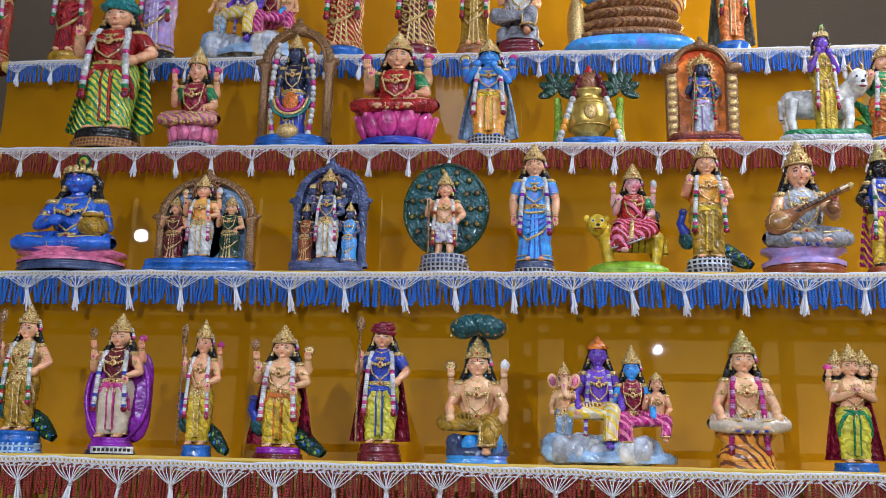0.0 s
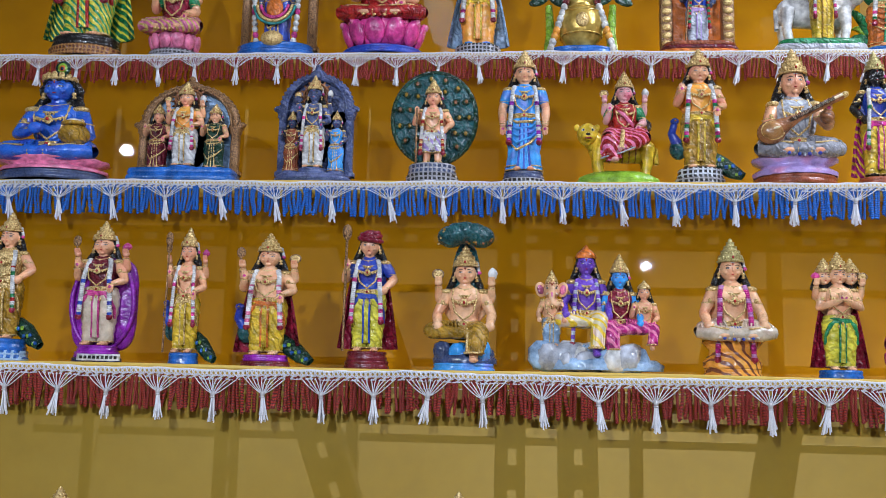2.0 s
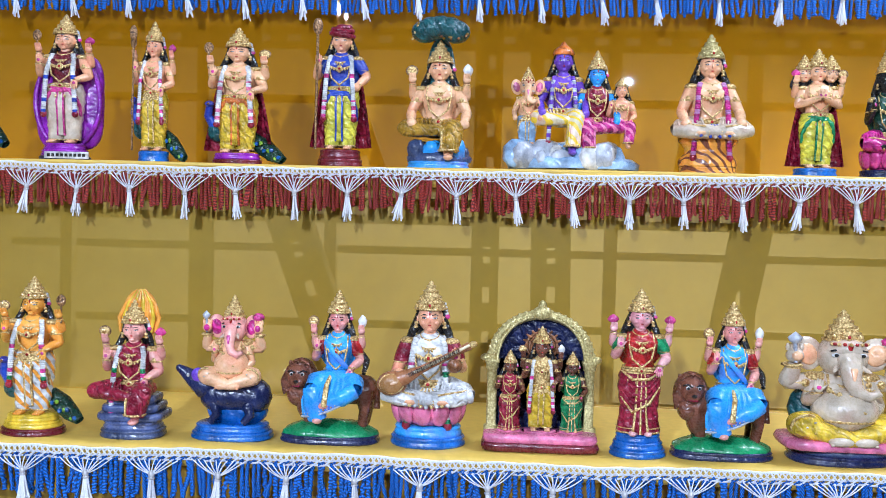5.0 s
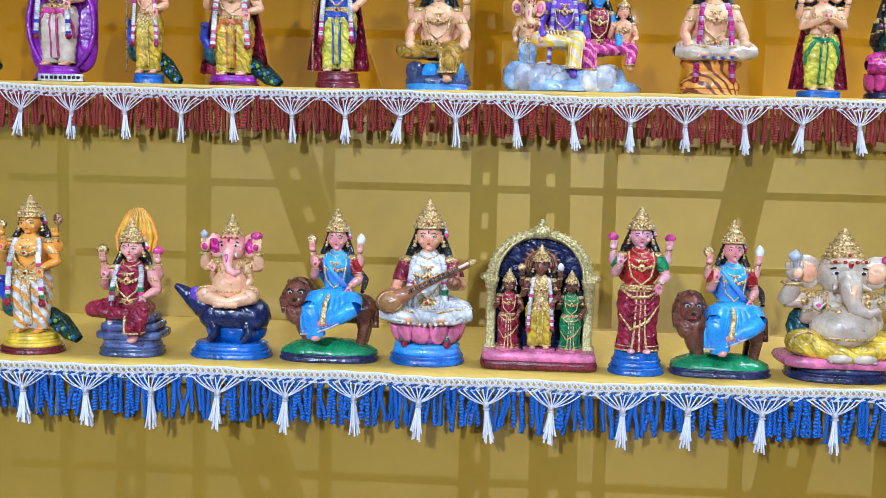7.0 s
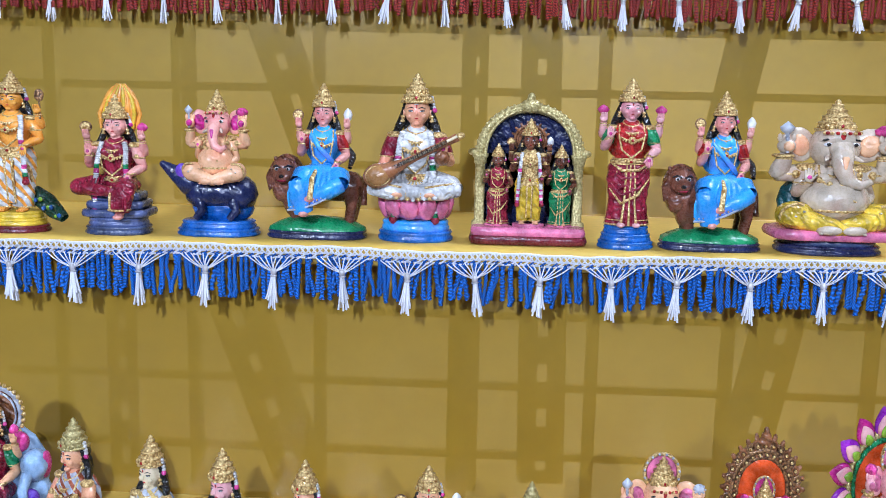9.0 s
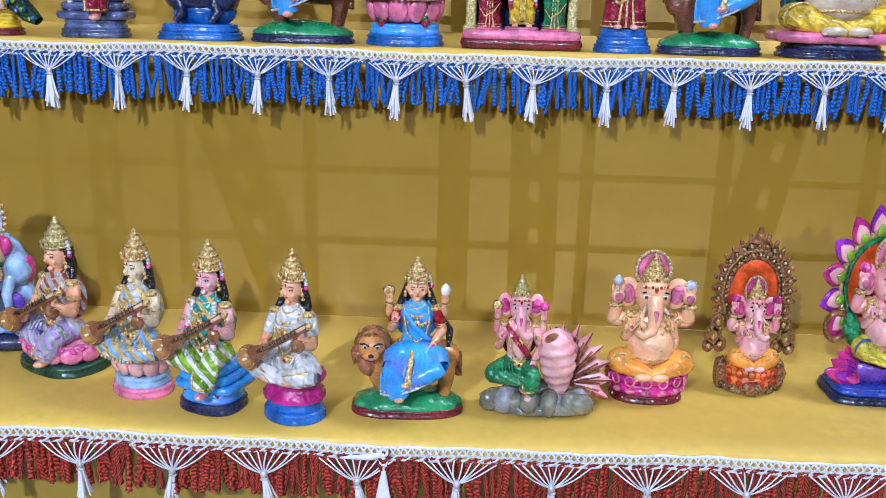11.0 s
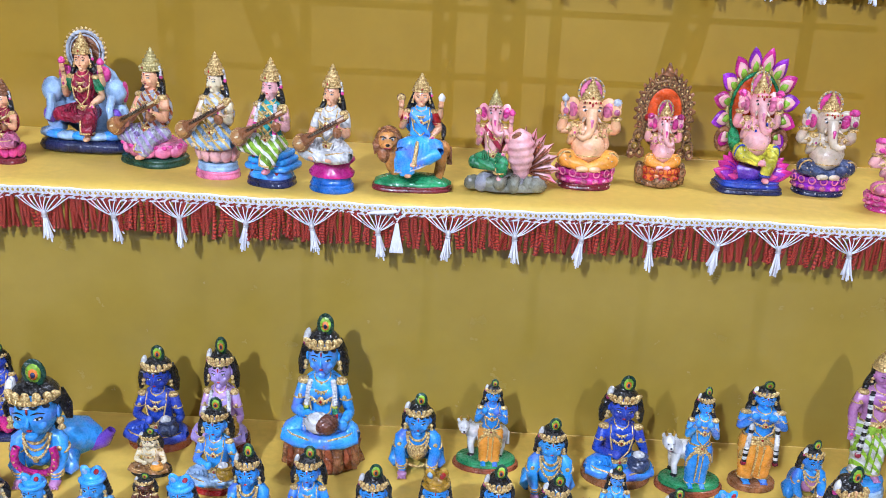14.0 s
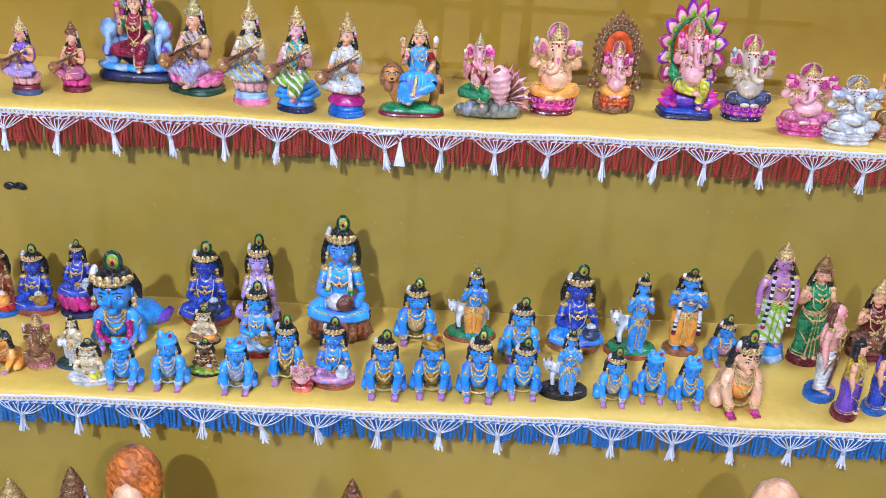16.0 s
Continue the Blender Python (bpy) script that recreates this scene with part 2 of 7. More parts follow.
LAMP.node_tree.nodes["Principled BSDF"].inputs["Emission Color"].default_value = (0.95, 0.97, 1, 1)
LAMP.node_tree.nodes["Principled BSDF"].inputs["Emission Strength"].default_value = 60


# ---- mesh building ----
class Build:
    def __init__(self):
        self.v, self.f, self.m, self.keys, self.n = [], [], [], [], 0
        self.off, self.size, self.turn = np.zeros(3), 1.0, 0.0

    def at(self, x=0, y=0, z=0, size=1.0, turn=0.0):
        """Where the following pieces are laid: place, size and turn in degrees."""
        self.off, self.size, self.turn = np.array([x, y, z], float), size, radians(turn)
        return self

    def grid(self, p, key, wrap=True):
        """Rows of points (rows, around, 3), joined into faces."""
        k, s = p.shape[:2]
        q = p.reshape(-1, 3) * self.size
        if self.turn:
            c, d = math.cos(self.turn), math.sin(self.turn)
            q = q @ np.array([[c, d, 0], [-d, c, 0], [0, 0, 1]])
        self.v.append(q + self.off)
        i = np.arange(k - 1)[:, None]
        j = np.arange(s if wrap else s - 1)[None, :]
        j2 = (j + 1) % s
        q = np.stack([i * s + j, i * s + j2, (i + 1) * s + j2, (i + 1) * s + j], -1).reshape(-1, 4) + self.n
        if key not in self.keys:
            self.keys.append(key)
        self.f.append(q)
        self.m.append(np.full(len(q), self.keys.index(key), np.int32))
        self.n += k * s

    def ell(self, c, r, key, rot=None, nu=14, nv=9, e=1.0, ez=None):
        """An ellipsoid; e below 1 makes it boxy."""
        a = np.linspace(-math.pi / 2 + 0.02, math.pi / 2 - 0.02, nv)[:, None]
        b = np.linspace(0, 2 * math.pi, nu, endpoint=False)[None, :]
        sp = lambda x, k: np.sign(x) * np.abs(x) ** k
        ez = e if ez is None else ez
        p = np.stack([sp(np.cos(a), ez) * sp(np.cos(b), e), sp(np.cos(a), ez) * sp(np.sin(b), e), sp(np.sin(a), ez) * np.ones_like(b)], -1) * np.array(r)
        if rot:
            p = p @ np.array(Euler([radians(x) for x in rot]).to_matrix()).T
        self.grid(p + np.array(c), key)

    def tube(self, pts, rad, key, s=9, flat=1.0):
        p = np.array(pts, float)
        rad = np.broadcast_to(np.array(rad, float), (len(p),))
        d = np.gradient(p, axis=0)
        d /= np.linalg.norm(d, axis=1)[:, None] + 1e-9
        ref = np.array([0.0, 1, 0]) if abs(d[:, 1]).mean() < 0.8 else np.array([1.0, 0, 0])
        u = np.cross(d, ref)
        u /= np.linalg.norm(u, axis=1)[:, None] + 1e-9
        w = np.cross(u, d)
        b = np.linspace(0, 2 * math.pi, s, endpoint=False)
        ring = u[:, None] * np.cos(b)[None, :, None] + w[:, None] * np.sin(b)[None, :, None] * flat
        self.grid(p[:, None] + ring * rad[:, None, None], key)

    def cap(self, a, b, r0, r1, key, s=10):
        a, b = np.array(a, float), np.array(b, float)
        d = b - a
        n = np.linalg.norm(d) + 1e-9
        d /= n
        t = [-r0, -0.8 * r0, -0.4 * r0, 0, n * 0.5, n, n + 0.4 * r1, n + 0.8 * r1, n + r1]
        r = [0.03 * r0, 0.6 * r0, 0.92 * r0, r0, (r0 + r1) * 0.52, r1, 0.92 * r1, 0.6 * r1, 0.03 * r1]
        self.tube([a + d * x for x in t], r, key, s)

    def lathe(self, prof, key, c=(0, 0, 0), n=24, sy=1.0, sx=1.0, flutes=0, amp=0.0, e=1.0, tilt=None):
        b = np.linspace(0, 2 * math.pi, n, endpoint=False)
        prof = np.array(prof, float)
        w = 1 + amp * np.cos(flutes * b)[None, :] if flutes else np.ones((1, n))
        sp = lambda x: np.sign(x) * np.abs(x) ** e
        p = np.stack([prof[:, :1] * w * sp(np.cos(b))[None] * sx, prof[:, :1] * w * sp(np.sin(b))[None] * sy, np.repeat(prof[:, 1:2], n, 1)], -1)
        if tilt:
            p = p @ np.array(Euler([radians(x) for x in tilt]).to_matrix()).T
        self.grid(p + np.array(c), key)

    def ring(self, c, R, r, key, ry=None, rot=None, n=20, s=6, a0=0, a1=360):
        full = a1 - a0 >= 360
        a = np.radians(np.linspace(a0, a1, n + (1 if full else 0)))
        pts = np.stack([np.cos(a) * R, np.sin(a) * (R if ry is None else ry), 0 * a], -1)
        if rot:
            pts = pts @ np.array(Euler([radians(x) for x in rot]).to_matrix()).T
        self.tube(pts + np.array(c), r, key, s)

    def beads(self, pts, r, keys, every=1):
        for i, p in enumerate(pts):
            self.ell(p, (r, r, r), keys[i // every % len(keys)], nu=7, nv=5)

    def mesh(self, name, w=None, h=None):
        """A mesh, stood on z = 0 and, where asked, brought to that width and height."""
        v = np.concatenate(self.v)
        lo, hi = v.min(0), v.max(0)
        if h:
            sz, sx = h / (hi[2] - lo[2]), w / (hi[0] - lo[0])
            sx = min(max(sx, sz * 0.72), sz * 1.4)
            v = (v - np.array([(lo[0] + hi[0]) / 2, 0, lo[2]])) * np.array([sx, (sx + sz) / 2, sz])
        me = bpy.data.meshes.new(name)
        f = np.concatenate(self.f)
        me.vertices.add(len(v))
        me.vertices.foreach_set("co", v.astype(np.float32).ravel())
        me.loops.add(len(f) * 4)
        me.loops.foreach_set("vertex_index", f.astype(np.int32).ravel())
        me.polygons.add(len(f))
        me.polygons.foreach_set("loop_start", (np.arange(len(f)) * 4).astype(np.int32))
        me.polygons.foreach_set("material_index", np.concatenate(self.m))
        me.polygons.foreach_set("use_smooth", np.ones(len(f), bool))
        for k in self.keys:
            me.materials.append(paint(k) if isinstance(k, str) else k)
        me.update(calc_edges=True)
        return me


def part(name, b, parent, label=""):
    ob = new(name, b if isinstance(b, bpy.types.Mesh) else b.mesh(name))
    ob.parent = parent
    return tagged(ob, label)


def box(b, lo, hi, key):
    """A block with sharp edges (each face its own points)."""
    (x0, y0, z0), (x1, y1, z1) = lo, hi
    for q in (((x0, y0, z0), (x1, y0, z0), (x1, y0, z1), (x0, y0, z1)), ((x1, y1, z0), (x0, y1, z0), (x0, y1, z1), (x1, y1, z1)),
              ((x0, y1, z0), (x0, y0, z0), (x0, y0, z1), (x0, y1, z1)), ((x1, y0, z0), (x1, y1, z0), (x1, y1, z1), (x1, y0, z1)),
              ((x0, y0, z1), (x1, y0, z1), (x1, y1, z1), (x0, y1, z1)), ((x0, y1, z0), (x1, y1, z0), (x1, y0, z0), (x0, y0, z0))):
        b.grid(np.array([[q[0], q[1]], [q[3], q[2]]], float), key, False)


# ---- the stepped stand ----
RISE, DEPTH, TOP = 0.306, 0.25, 1.55
X0, X1 = -1.25, 1.2


def edge(k):
    """The front edge of shelf k: y and z; shelf 3 is at y = 0."""
    return (3 - k) * DEPTH, TOP + (3 - k) * RISE + (0.010 if k == 5 else 0.0)


def setting(name, b, label, category):
    return tagged(new(name, b.mesh(name)), label, category, kind="structure")


room = Build()
box(room, (-6, -7, -0.1), (6, 6, 0), FLOOR)
setting("floor", room, "pale tiled hall floor below the display", "floor")
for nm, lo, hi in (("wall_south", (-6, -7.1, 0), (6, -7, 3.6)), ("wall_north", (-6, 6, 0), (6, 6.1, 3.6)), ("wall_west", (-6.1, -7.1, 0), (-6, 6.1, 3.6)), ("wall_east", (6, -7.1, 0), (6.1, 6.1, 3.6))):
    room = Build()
    box(room, lo, hi, WALL if nm == "wall_north" else UNSEEN_WALL)
    setting(nm, room, "plain beige painted hall wall" if nm == "wall_north" else "plain brown wall added out of view to cut bounced light", "wall")
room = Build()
box(room, (-6.1, -7.1, 3.6), (6.1, 6.1, 3.7), UNSEEN_WALL)
setting("ceiling", room, "plain brown ceiling added out of view to cut bounced light", "ceiling")

rng = np.random.default_rng(4)
for k in range(9):
    y, z = edge(k)
    b = Build()
    nx = 60
    xs = np.linspace(X0, X1, nx)
    wob = 0.0016 * np.sin(xs * 9 + k) + 0.001 * np.sin(xs * 31 + 2 * k)
    # section of the cloth-covered board: underside, rounded nose, top
    sec = [(0.30, -0.022), (0.004, -0.022), (0.0005, -0.018), (-0.0008, -0.010), (0.0005, -0.003), (0.004, 0.0), (0.03, 0.0), (0.12, 0.0), (0.22, 0.0), (0.30, 0.001)]
    g = np.array([[(x, y + sy + w * (sy < 0.01), z + sz) for sy, sz in sec] for x, w in zip(xs, wob)])
    b.grid(g, CLOTH, False)
    setting("shelf_%d" % k, b, "stepped display shelf covered with smooth yellow cloth", "shelf")
    # the sheet that hangs from this shelf's edge down to the next
    if k < 8:
        b = Build()
        end = 0.732 if k == 0 else X1
        xs = np.linspace(X0, end, 80)
        zs = np.linspace(0, 1, 14)
        yy, zz = edge(k + 1)
        g = np.array([[(x, y + 0.034 + 0.0012 * math.sin(x * 5 + k * 2) * math.sin(3 * s), zz + 0.001 + s * (z - zz - 0.024)) for s in zs] for x in xs])
        b.grid(g, AMBER if k < 3 else SHEET if k == 3 else FAINT if k == 4 else THICK, False)
        setting("riser_%d" % k, b, "thin glossy yellow sheet hung below a shelf edge", "cloth")
b = Build()
y, z = edge(0)
xs = np.linspace(X0, 0.576, 40)
b.grid(np.array([[(x, y + 0.29 + 0.004 * math.sin(x * 8), zz) for zz in np.linspace(z, z + 0.36, 8)] for x in xs]), AMBER, False)
setting("riser_top", b, "thin glossy yellow sheet behind the top shelf", "cloth")

# slotted angle irons that carry the shelves, behind the sheets


def slotted_angle(a, c, width=0.036):
    """An angle iron from a to c with rows of slots through its front flange."""
    b = Build()
    a, c = Vector(a), Vector(c)
    d = c - a
    L = d.length
    d.normalize()
    side = d.cross(Vector((0, 1, 0))).normalized()
    n = max(2, int(L / 0.05))
    st = L / n
    P = lambda s, t, o=0.0: tuple(a + d * s + side * t + Vector((0, o, 0)))
    h = width / 2
    for i in range(n):
        s0, s1, q = i * st, (i + 1) * st, 0.011
        sm = (s0 + s1) / 2
        for quad in ((s0, s1, -h, -0.006), (s0, s1, 0.006, h), (s0, sm - q, -0.006, 0.006), (sm + q, s1, -0.006, 0.006)):
            u0, u1, t0, t1 = quad
            b.grid(np.array([[P(u0, t0), P(u0, t1)], [P(u1, t0), P(u1, t1)]]), STEEL, False)
    b.grid(np.array([[P(0, h), P(0, h, 0.036)], [P(L, h), P(L, h, 0.036)]]), STEEL, False)
    return tagged(new("slotted_angle", b.mesh("slotted_angle")), "grey slotted angle iron behind the yellow sheet", "rack post", "rack irons")


for k in (2, 3, 4):
    y, z = edge(k)
    low = 0.080 if k == 2 else 0.055
    slotted_angle((X0, y + 0.085, z - low), (X1, y + 0.085, z - low))
    for x in (-0.86, -0.40, 0.0):
        slotted_angle((x, y + 0.10, z - RISE), (x, y + 0.10, z - 0.03))
    slotted_angle((-0.30, y + 0.13, z - 0.03), (-0.20, y + 0.13, z - RISE), 0.06)
    slotted_angle((0.095, y + 0.13, z - RISE), (0.09, y + 0.13, z - 0.03), 0.055)
    slotted_angle((0.33, y + 0.13, z - RISE), (0.38, y + 0.13, z - 0.03), 0.05)

# rear frame of the stand: plain rails and posts
for n, x in enumerate((-1.1, -0.75, -0.42, -0.05, 0.28, 0.62, 0.98)):
    b = Build()
    box(b, (x, 1.15, 0.0), (x + 0.03, 1.18, 2.5), STEEL)
    tagged(new("rear_post", b.mesh("rear_post")), "grey steel post at the back of the stand", "rack post", "rack irons")
for n in range(12):
    b = Build()
    box(b, (X0, 1.19, 0.25 + 0.19 * n), (X1, 1.21, 0.27 + 0.19 * n), STEEL)
    tagged(new("rear_rail", b.mesh("rear_rail")), "grey steel rail at the back of the stand", "rack rail", "rack irons")

# the three lamps on stands behind the viewer
for x, z in ((-2.37, 2.86), (-0.805, 2.5), (0.665, 2.19)):
    root = new("lamp_stand")
    root.location = (x, -3.2, 0)
    tagged(root, "black lamp stand with a round white lamp", "lamp")
    b = Build()
    b.tube([(0, 0, 0), (0, 0, z - 0.05)], 0.015, "black")
    part("pole", b, root)
    b = Build()
    b.lathe([(0.001, 0), (0.22, 0), (0.22, 0.02), (0.02, 0.03)], "black")
    part("base_plate", b, root)
    b = Build()
    b.ell((0, -0.03, z), (0.08, 0.05, 0.08), "black")
    part("housing", b, root)
    b = Build()
    b.ell((0, 0.03, z), (0.02, 0.015, 0.02), LAMP)
    part("bulb", b, root, "glowing white lamp")


# ---- fringes ----
def cord_mesh(seed, length, key):
    """Two plies twisted together, hanging a little crooked."""
    r = np.random.default_rng(seed)
    b = Build()
    n = 9
    t = np.linspace(0, 1, n)
    bend = r.normal(0, 0.0022) * t ** 2 + r.normal(0, 0.0012) * np.sin(t * 5)
    L = length * r.uniform(0.86, 1.06)
    for ph in (0, math.pi):
        a = t * 24 + ph
        b.tube(np.stack([0.0015 * np.cos(a) + bend, 0.0015 * np.sin(a) + 0.001 * r.normal() * t, -L * t], -1), 0.0020, key, 4)
    return b.mesh("cord")


def tassel_mesh(seed, half, drop, tail, key):
    """A fan of threads drawn into a knot, and the tuft under it."""
    r = np.random.default_rng(seed)
    b = Build()
    for u in np.linspace(-1, 1, 10):
        s = np.linspace(0, 1, 7)
        x = u * half * (1 - s) ** (1.15 - 0.35 * abs(u)) + 0.0016 * u * s + r.normal(0, 0.0008) * np.sin(s * 3)
        zz = -drop * s ** 1.1
        yo = -0.003 - 0.003 * np.sin(s * math.pi) + r.normal(0, 0.0005)
        b.tube(np.stack([x, yo + 0 * x, zz], -1), 0.00065, key, 4)
    lean = r.normal(0, 0.09)
    for i in range(22):
        a = r.uniform(0, 2 * math.pi)
        rr = r.uniform(0.3, 1)
        s = np.linspace(0, 1, 6)
        # pinched under the ring, swelling, then a loose cut end
        sp = 0.0013 + 0.0040 * s ** 0.9 * r.uniform(0.6, 1.25) + 0.0018 * s ** 4
        L = tail * r.uniform(0.72, 1.1)
        b.tube(np.stack([np.cos(a) * rr * sp + lean * tail * s, -0.004 + np.sin(a) * rr * sp, -drop - L * s], -1), 0.0010, key, 4)
    return b.mesh("tassel")


def fringe(k, cord_key, pitch, phase, drop, tail, length, colour):
    y, z = edge(k)
    root = new("fringe_trim")
    root.location = (0, y - 0.0035, z - 0.002)
    tagged(root, "%s corded fringe with white net heading and tassels" % colour, "fringe", "shelf fringes")
    b = Build()
    x0, x1 = X0 + 0.02, X1 - 0.02
    n = int((x1 - x0) / 0.006)
    xs = x0 + np.arange(n) * 0.006
    sag = lambda x: 0.0012 * np.sin(x * 11 + k) + 0.0008 * np.sin(x * 37)
    xx = np.linspace(x0, x1, 260)
    for zo, rr in ((-0.0015, 0.0014), (-0.0085, 0.0010), (-0.0125, 0.0011)):
        b.tube(np.stack([xx, 0 * xx, zo + sag(xx) + 0.0006 * np.sin(xx * 520)], -1), rr, WHITE_THREAD, 5)
    for i, x in enumerate(xs):
        s = sag(x)
        b.tube([(x, -0.0008, s - 0.001), (x + 0.003, -0.0022, s - 0.005), (x + 0.006, -0.0008, s - 0.0085)], 0.0009, WHITE_THREAD, 4)
        b.tube([(x + 0.006, -0.001, s - 0.001), (x + 0.003, -0.0024, s - 0.005), (x, -0.001, s - 0.0085)], 0.00075, WHITE_THREAD, 4)
        b.tube([(x + 0.006, -0.0006, s - 0.0085), (x + 0.003, -0.002, s - 0.0105), (x, -0.0006, s - 0.0128)], 0.0009, WHITE_THREAD if i % 2 else cord_key, 4)
    part("net_heading", b, root, "white netted heading")
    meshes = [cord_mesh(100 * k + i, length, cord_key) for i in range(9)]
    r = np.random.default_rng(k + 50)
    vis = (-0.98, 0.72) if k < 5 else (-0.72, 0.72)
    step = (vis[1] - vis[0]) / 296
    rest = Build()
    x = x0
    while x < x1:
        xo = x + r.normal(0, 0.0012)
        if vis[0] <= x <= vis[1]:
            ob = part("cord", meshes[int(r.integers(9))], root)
            ob.location = (xo, 0.001 + r.normal(0, 0.0012), -0.011 + float(sag(x)))
            ob.rotation_euler = (0, r.normal(0, 0.03), r.uniform(0, 6))
        else:
            rest.tube([(xo, 0.001, -0.011), (xo + r.normal(0, 0.001), 0.001, -0.011 - length * r.uniform(0.86, 1.05))], 0.0022, cord_key, 4)
        x += step
    tagged(part("cord_remainder", rest, root), kind="stuff")
    tm = [tassel_mesh(1000 * k + i, pitch * 0.40, drop, tail, WHITE_THREAD) for i in range(6)]
    bead = Build()
    bead.ell((0, -0.004, -drop), (0.0034, 0.0034, 0.0044), BEAD, nu=9, nv=6)
    bead.ring((0, -0.004, -drop - 0.004), 0.0030, 0.0010, BEAD, n=9, s=4)
    bead = bead.mesh("tassel_ring")
    x = phase - math.floor((phase - x0) / pitch) * pitch
    while x < x1:
        t = part("tassel", tm[int(r.integers(6))], root)
        t.location = (x + r.normal(0, pitch * 0.03), -0.001, -0.011 + float(sag(x)))
        t.rotation_euler = (r.normal(0, 0.04), r.normal(0, 0.03), 0)
        part("tassel_ring", bead, t)
        x += pitch
    return root


fringe(0, BLUE_CORD, 0.082, -0.30, 0.019, 0.032, 0.045, "blue")
fringe(1, RED_CORD, 0.079, -0.3075, 0.019, 0.034, 0.045, "red")
fringe(2, BLUE_CORD, 0.0905, -0.8375, 0.019, 0.036, 0.044, "blue")
fringe(3, RED_CORD, 0.0708, -0.530, 0.021, 0.034, 0.043, "red")
fringe(4, BLUE_CORD, 0.0692, -0.404, 0.016, 0.036, 0.043, "blue")
fringe(5, BRIGHT_RED_CORD, 0.0781, -0.294, 0.020, 0.032, 0.040, "red")
fringe(6, PALE_BLUE_CORD, 0.0790, -0.284, 0.018, 0.024, 0.032, "blue")


# ---- dolls: pieces of a painted plaster figure, facing -y ----
def crown(b, z, r, kind="tall", key="gold"):
    if kind == "tall":
        b.lathe([(r * 1.0, z), (r * 1.12, z + r * 0.05), (r * 1.12, z + r * 0.16), (r * 0.98, z + r * 0.22), (r * 0.92, z + r * 0.55), (r * 1.0, z + r * 0.62), (r * 0.78, z + r * 0.72), (r * 0.72, z + r * 1.02), (r * 0.80, z + r * 1.08), (r * 0.56, z + r * 1.18), (r * 0.50, z + r * 1.44), (r * 0.57, z + r * 1.50), (r * 0.34, z + r * 1.60), (r * 0.30, z + r * 1.82), (r * 0.36, z + r * 1.88), (r * 0.16, z + r * 1.98), (r * 0.18, z + r * 2.12), (r * 0.02, z + r * 2.3)], key, flutes=12, amp=0.05, n=24)
        for R, zz, n in ((1.03, 0.34, 11), (0.76, 0.86, 9)):
            for i in range(n):
                q = math.pi + math.pi * (i + 0.5) / n
                b.ell((math.cos(q) * r * R, math.sin(q) * r * R, z + r * zz), (r * 0.075, r * 0.075, r * 0.14), key, nu=7, nv=5)
        b.ell((0, -r * 1.02, z + r * 0.46), (r * 0.26, r * 0.12, r * 0.36), key, nu=10, nv=7)
        b.ell((0, -r * 1.13, z + r * 0.42), (r * 0.10, r * 0.05, r * 0.14), "red", nu=7, nv=5)
        for sx in (-1, 1):
            b.ell((sx * r * 0.72, -r * 0.78, z + r * 0.36), (r * 0.14, r * 0.12, r * 0.22), key, nu=8, nv=6)
    elif kind == "low":
        b.lathe([(r * 1.0, z), (r * 1.08, z + r * 0.15), (r * 0.95, z + r * 0.5), (r * 0.6, z + r * 0.85), (r * 0.3, z + r * 1.1), (r * 0.2, z + r * 1.3), (r * 0.02, z + r * 1.45)], key, flutes=8, amp=0.08, n=20)
    elif kind == "turban":
        for i in range(4):
            b.ring((0, 0, z + r * (0.1 + 0.2 * i)), r * (0.98 - 0.1 * i), r * 0.24, key, rot=(8, 10 * (-1) ** i, 0), n=16, s=7)
        b.ell((0, 0, z + r * 0.6), (r * 0.7, r * 0.7, r * 0.5), key)
    elif kind == "feather":
        b.ring((0, 0, z + r * 0.12), r * 0.88, r * 0.11, key, n=16, s=6)
        for sx in (-1, 1):
            for i in range(3):
                b.tube([(sx * r * 0.82, r * (0.1 + 0.22 * i), z + r * 0.1), (sx * r * 1.12, r * (0.05 + 0.2 * i), z - r * 0.5), (sx * r * 1.16, r * (0.1 + 0.2 * i), z - r * (0.95 + 0.12 * i))], [r * 0.13, r * 0.15, r * 0.06], "black", 7)
        b.ell((0, r * 0.2, z + r * 0.1), (r * 0.92, r * 0.80, r * 0.62), "black")
        for i in range(6):
            u = math.pi + math.pi * (i + 0.5) / 6
            b.ell((math.cos(u) * r * 0.88, math.sin(u) * r * 0.84, z - r * 0.04), (r * 0.16, r * 0.1, r * 0.12), "black", nu=8, nv=6)
        b.ell((0, r * 0.15, z + r * 0.58), (r * 0.5, r * 0.45, r * 0.36), "black")
        for i in range(9):
            b.ell((math.cos(i * 0.39) * r * 0.92, -abs(math.sin(i * 0.39)) * r * 0.92, z + r * 0.15), (r * 0.10, r * 0.10, r * 0.13), key, nu=7, nv=5)
        for i in range(7):
            q = math.pi + math.pi * (i + 0.5) / 7
            hi = 0.11 + 0.17 * math.sin(math.pi * (i + 0.5) / 7)
            b.ell((math.cos(q) * r * 0.9, math.sin(q) * r * 0.88, z + r * (0.18 + hi * 0.6)), (r * 0.19, r * 0.08, r * hi), key, nu=9, nv=6)
        plume(b, (r * 0.14, -r * 0.15, z + r * 1.08), r * 0.62)
        b.ell((-r * 0.85, 0, z + r * 0.45), (r * 0.2, r * 0.2, r * 0.42), "white", rot=(0, 15, 0), nu=9, nv=6)
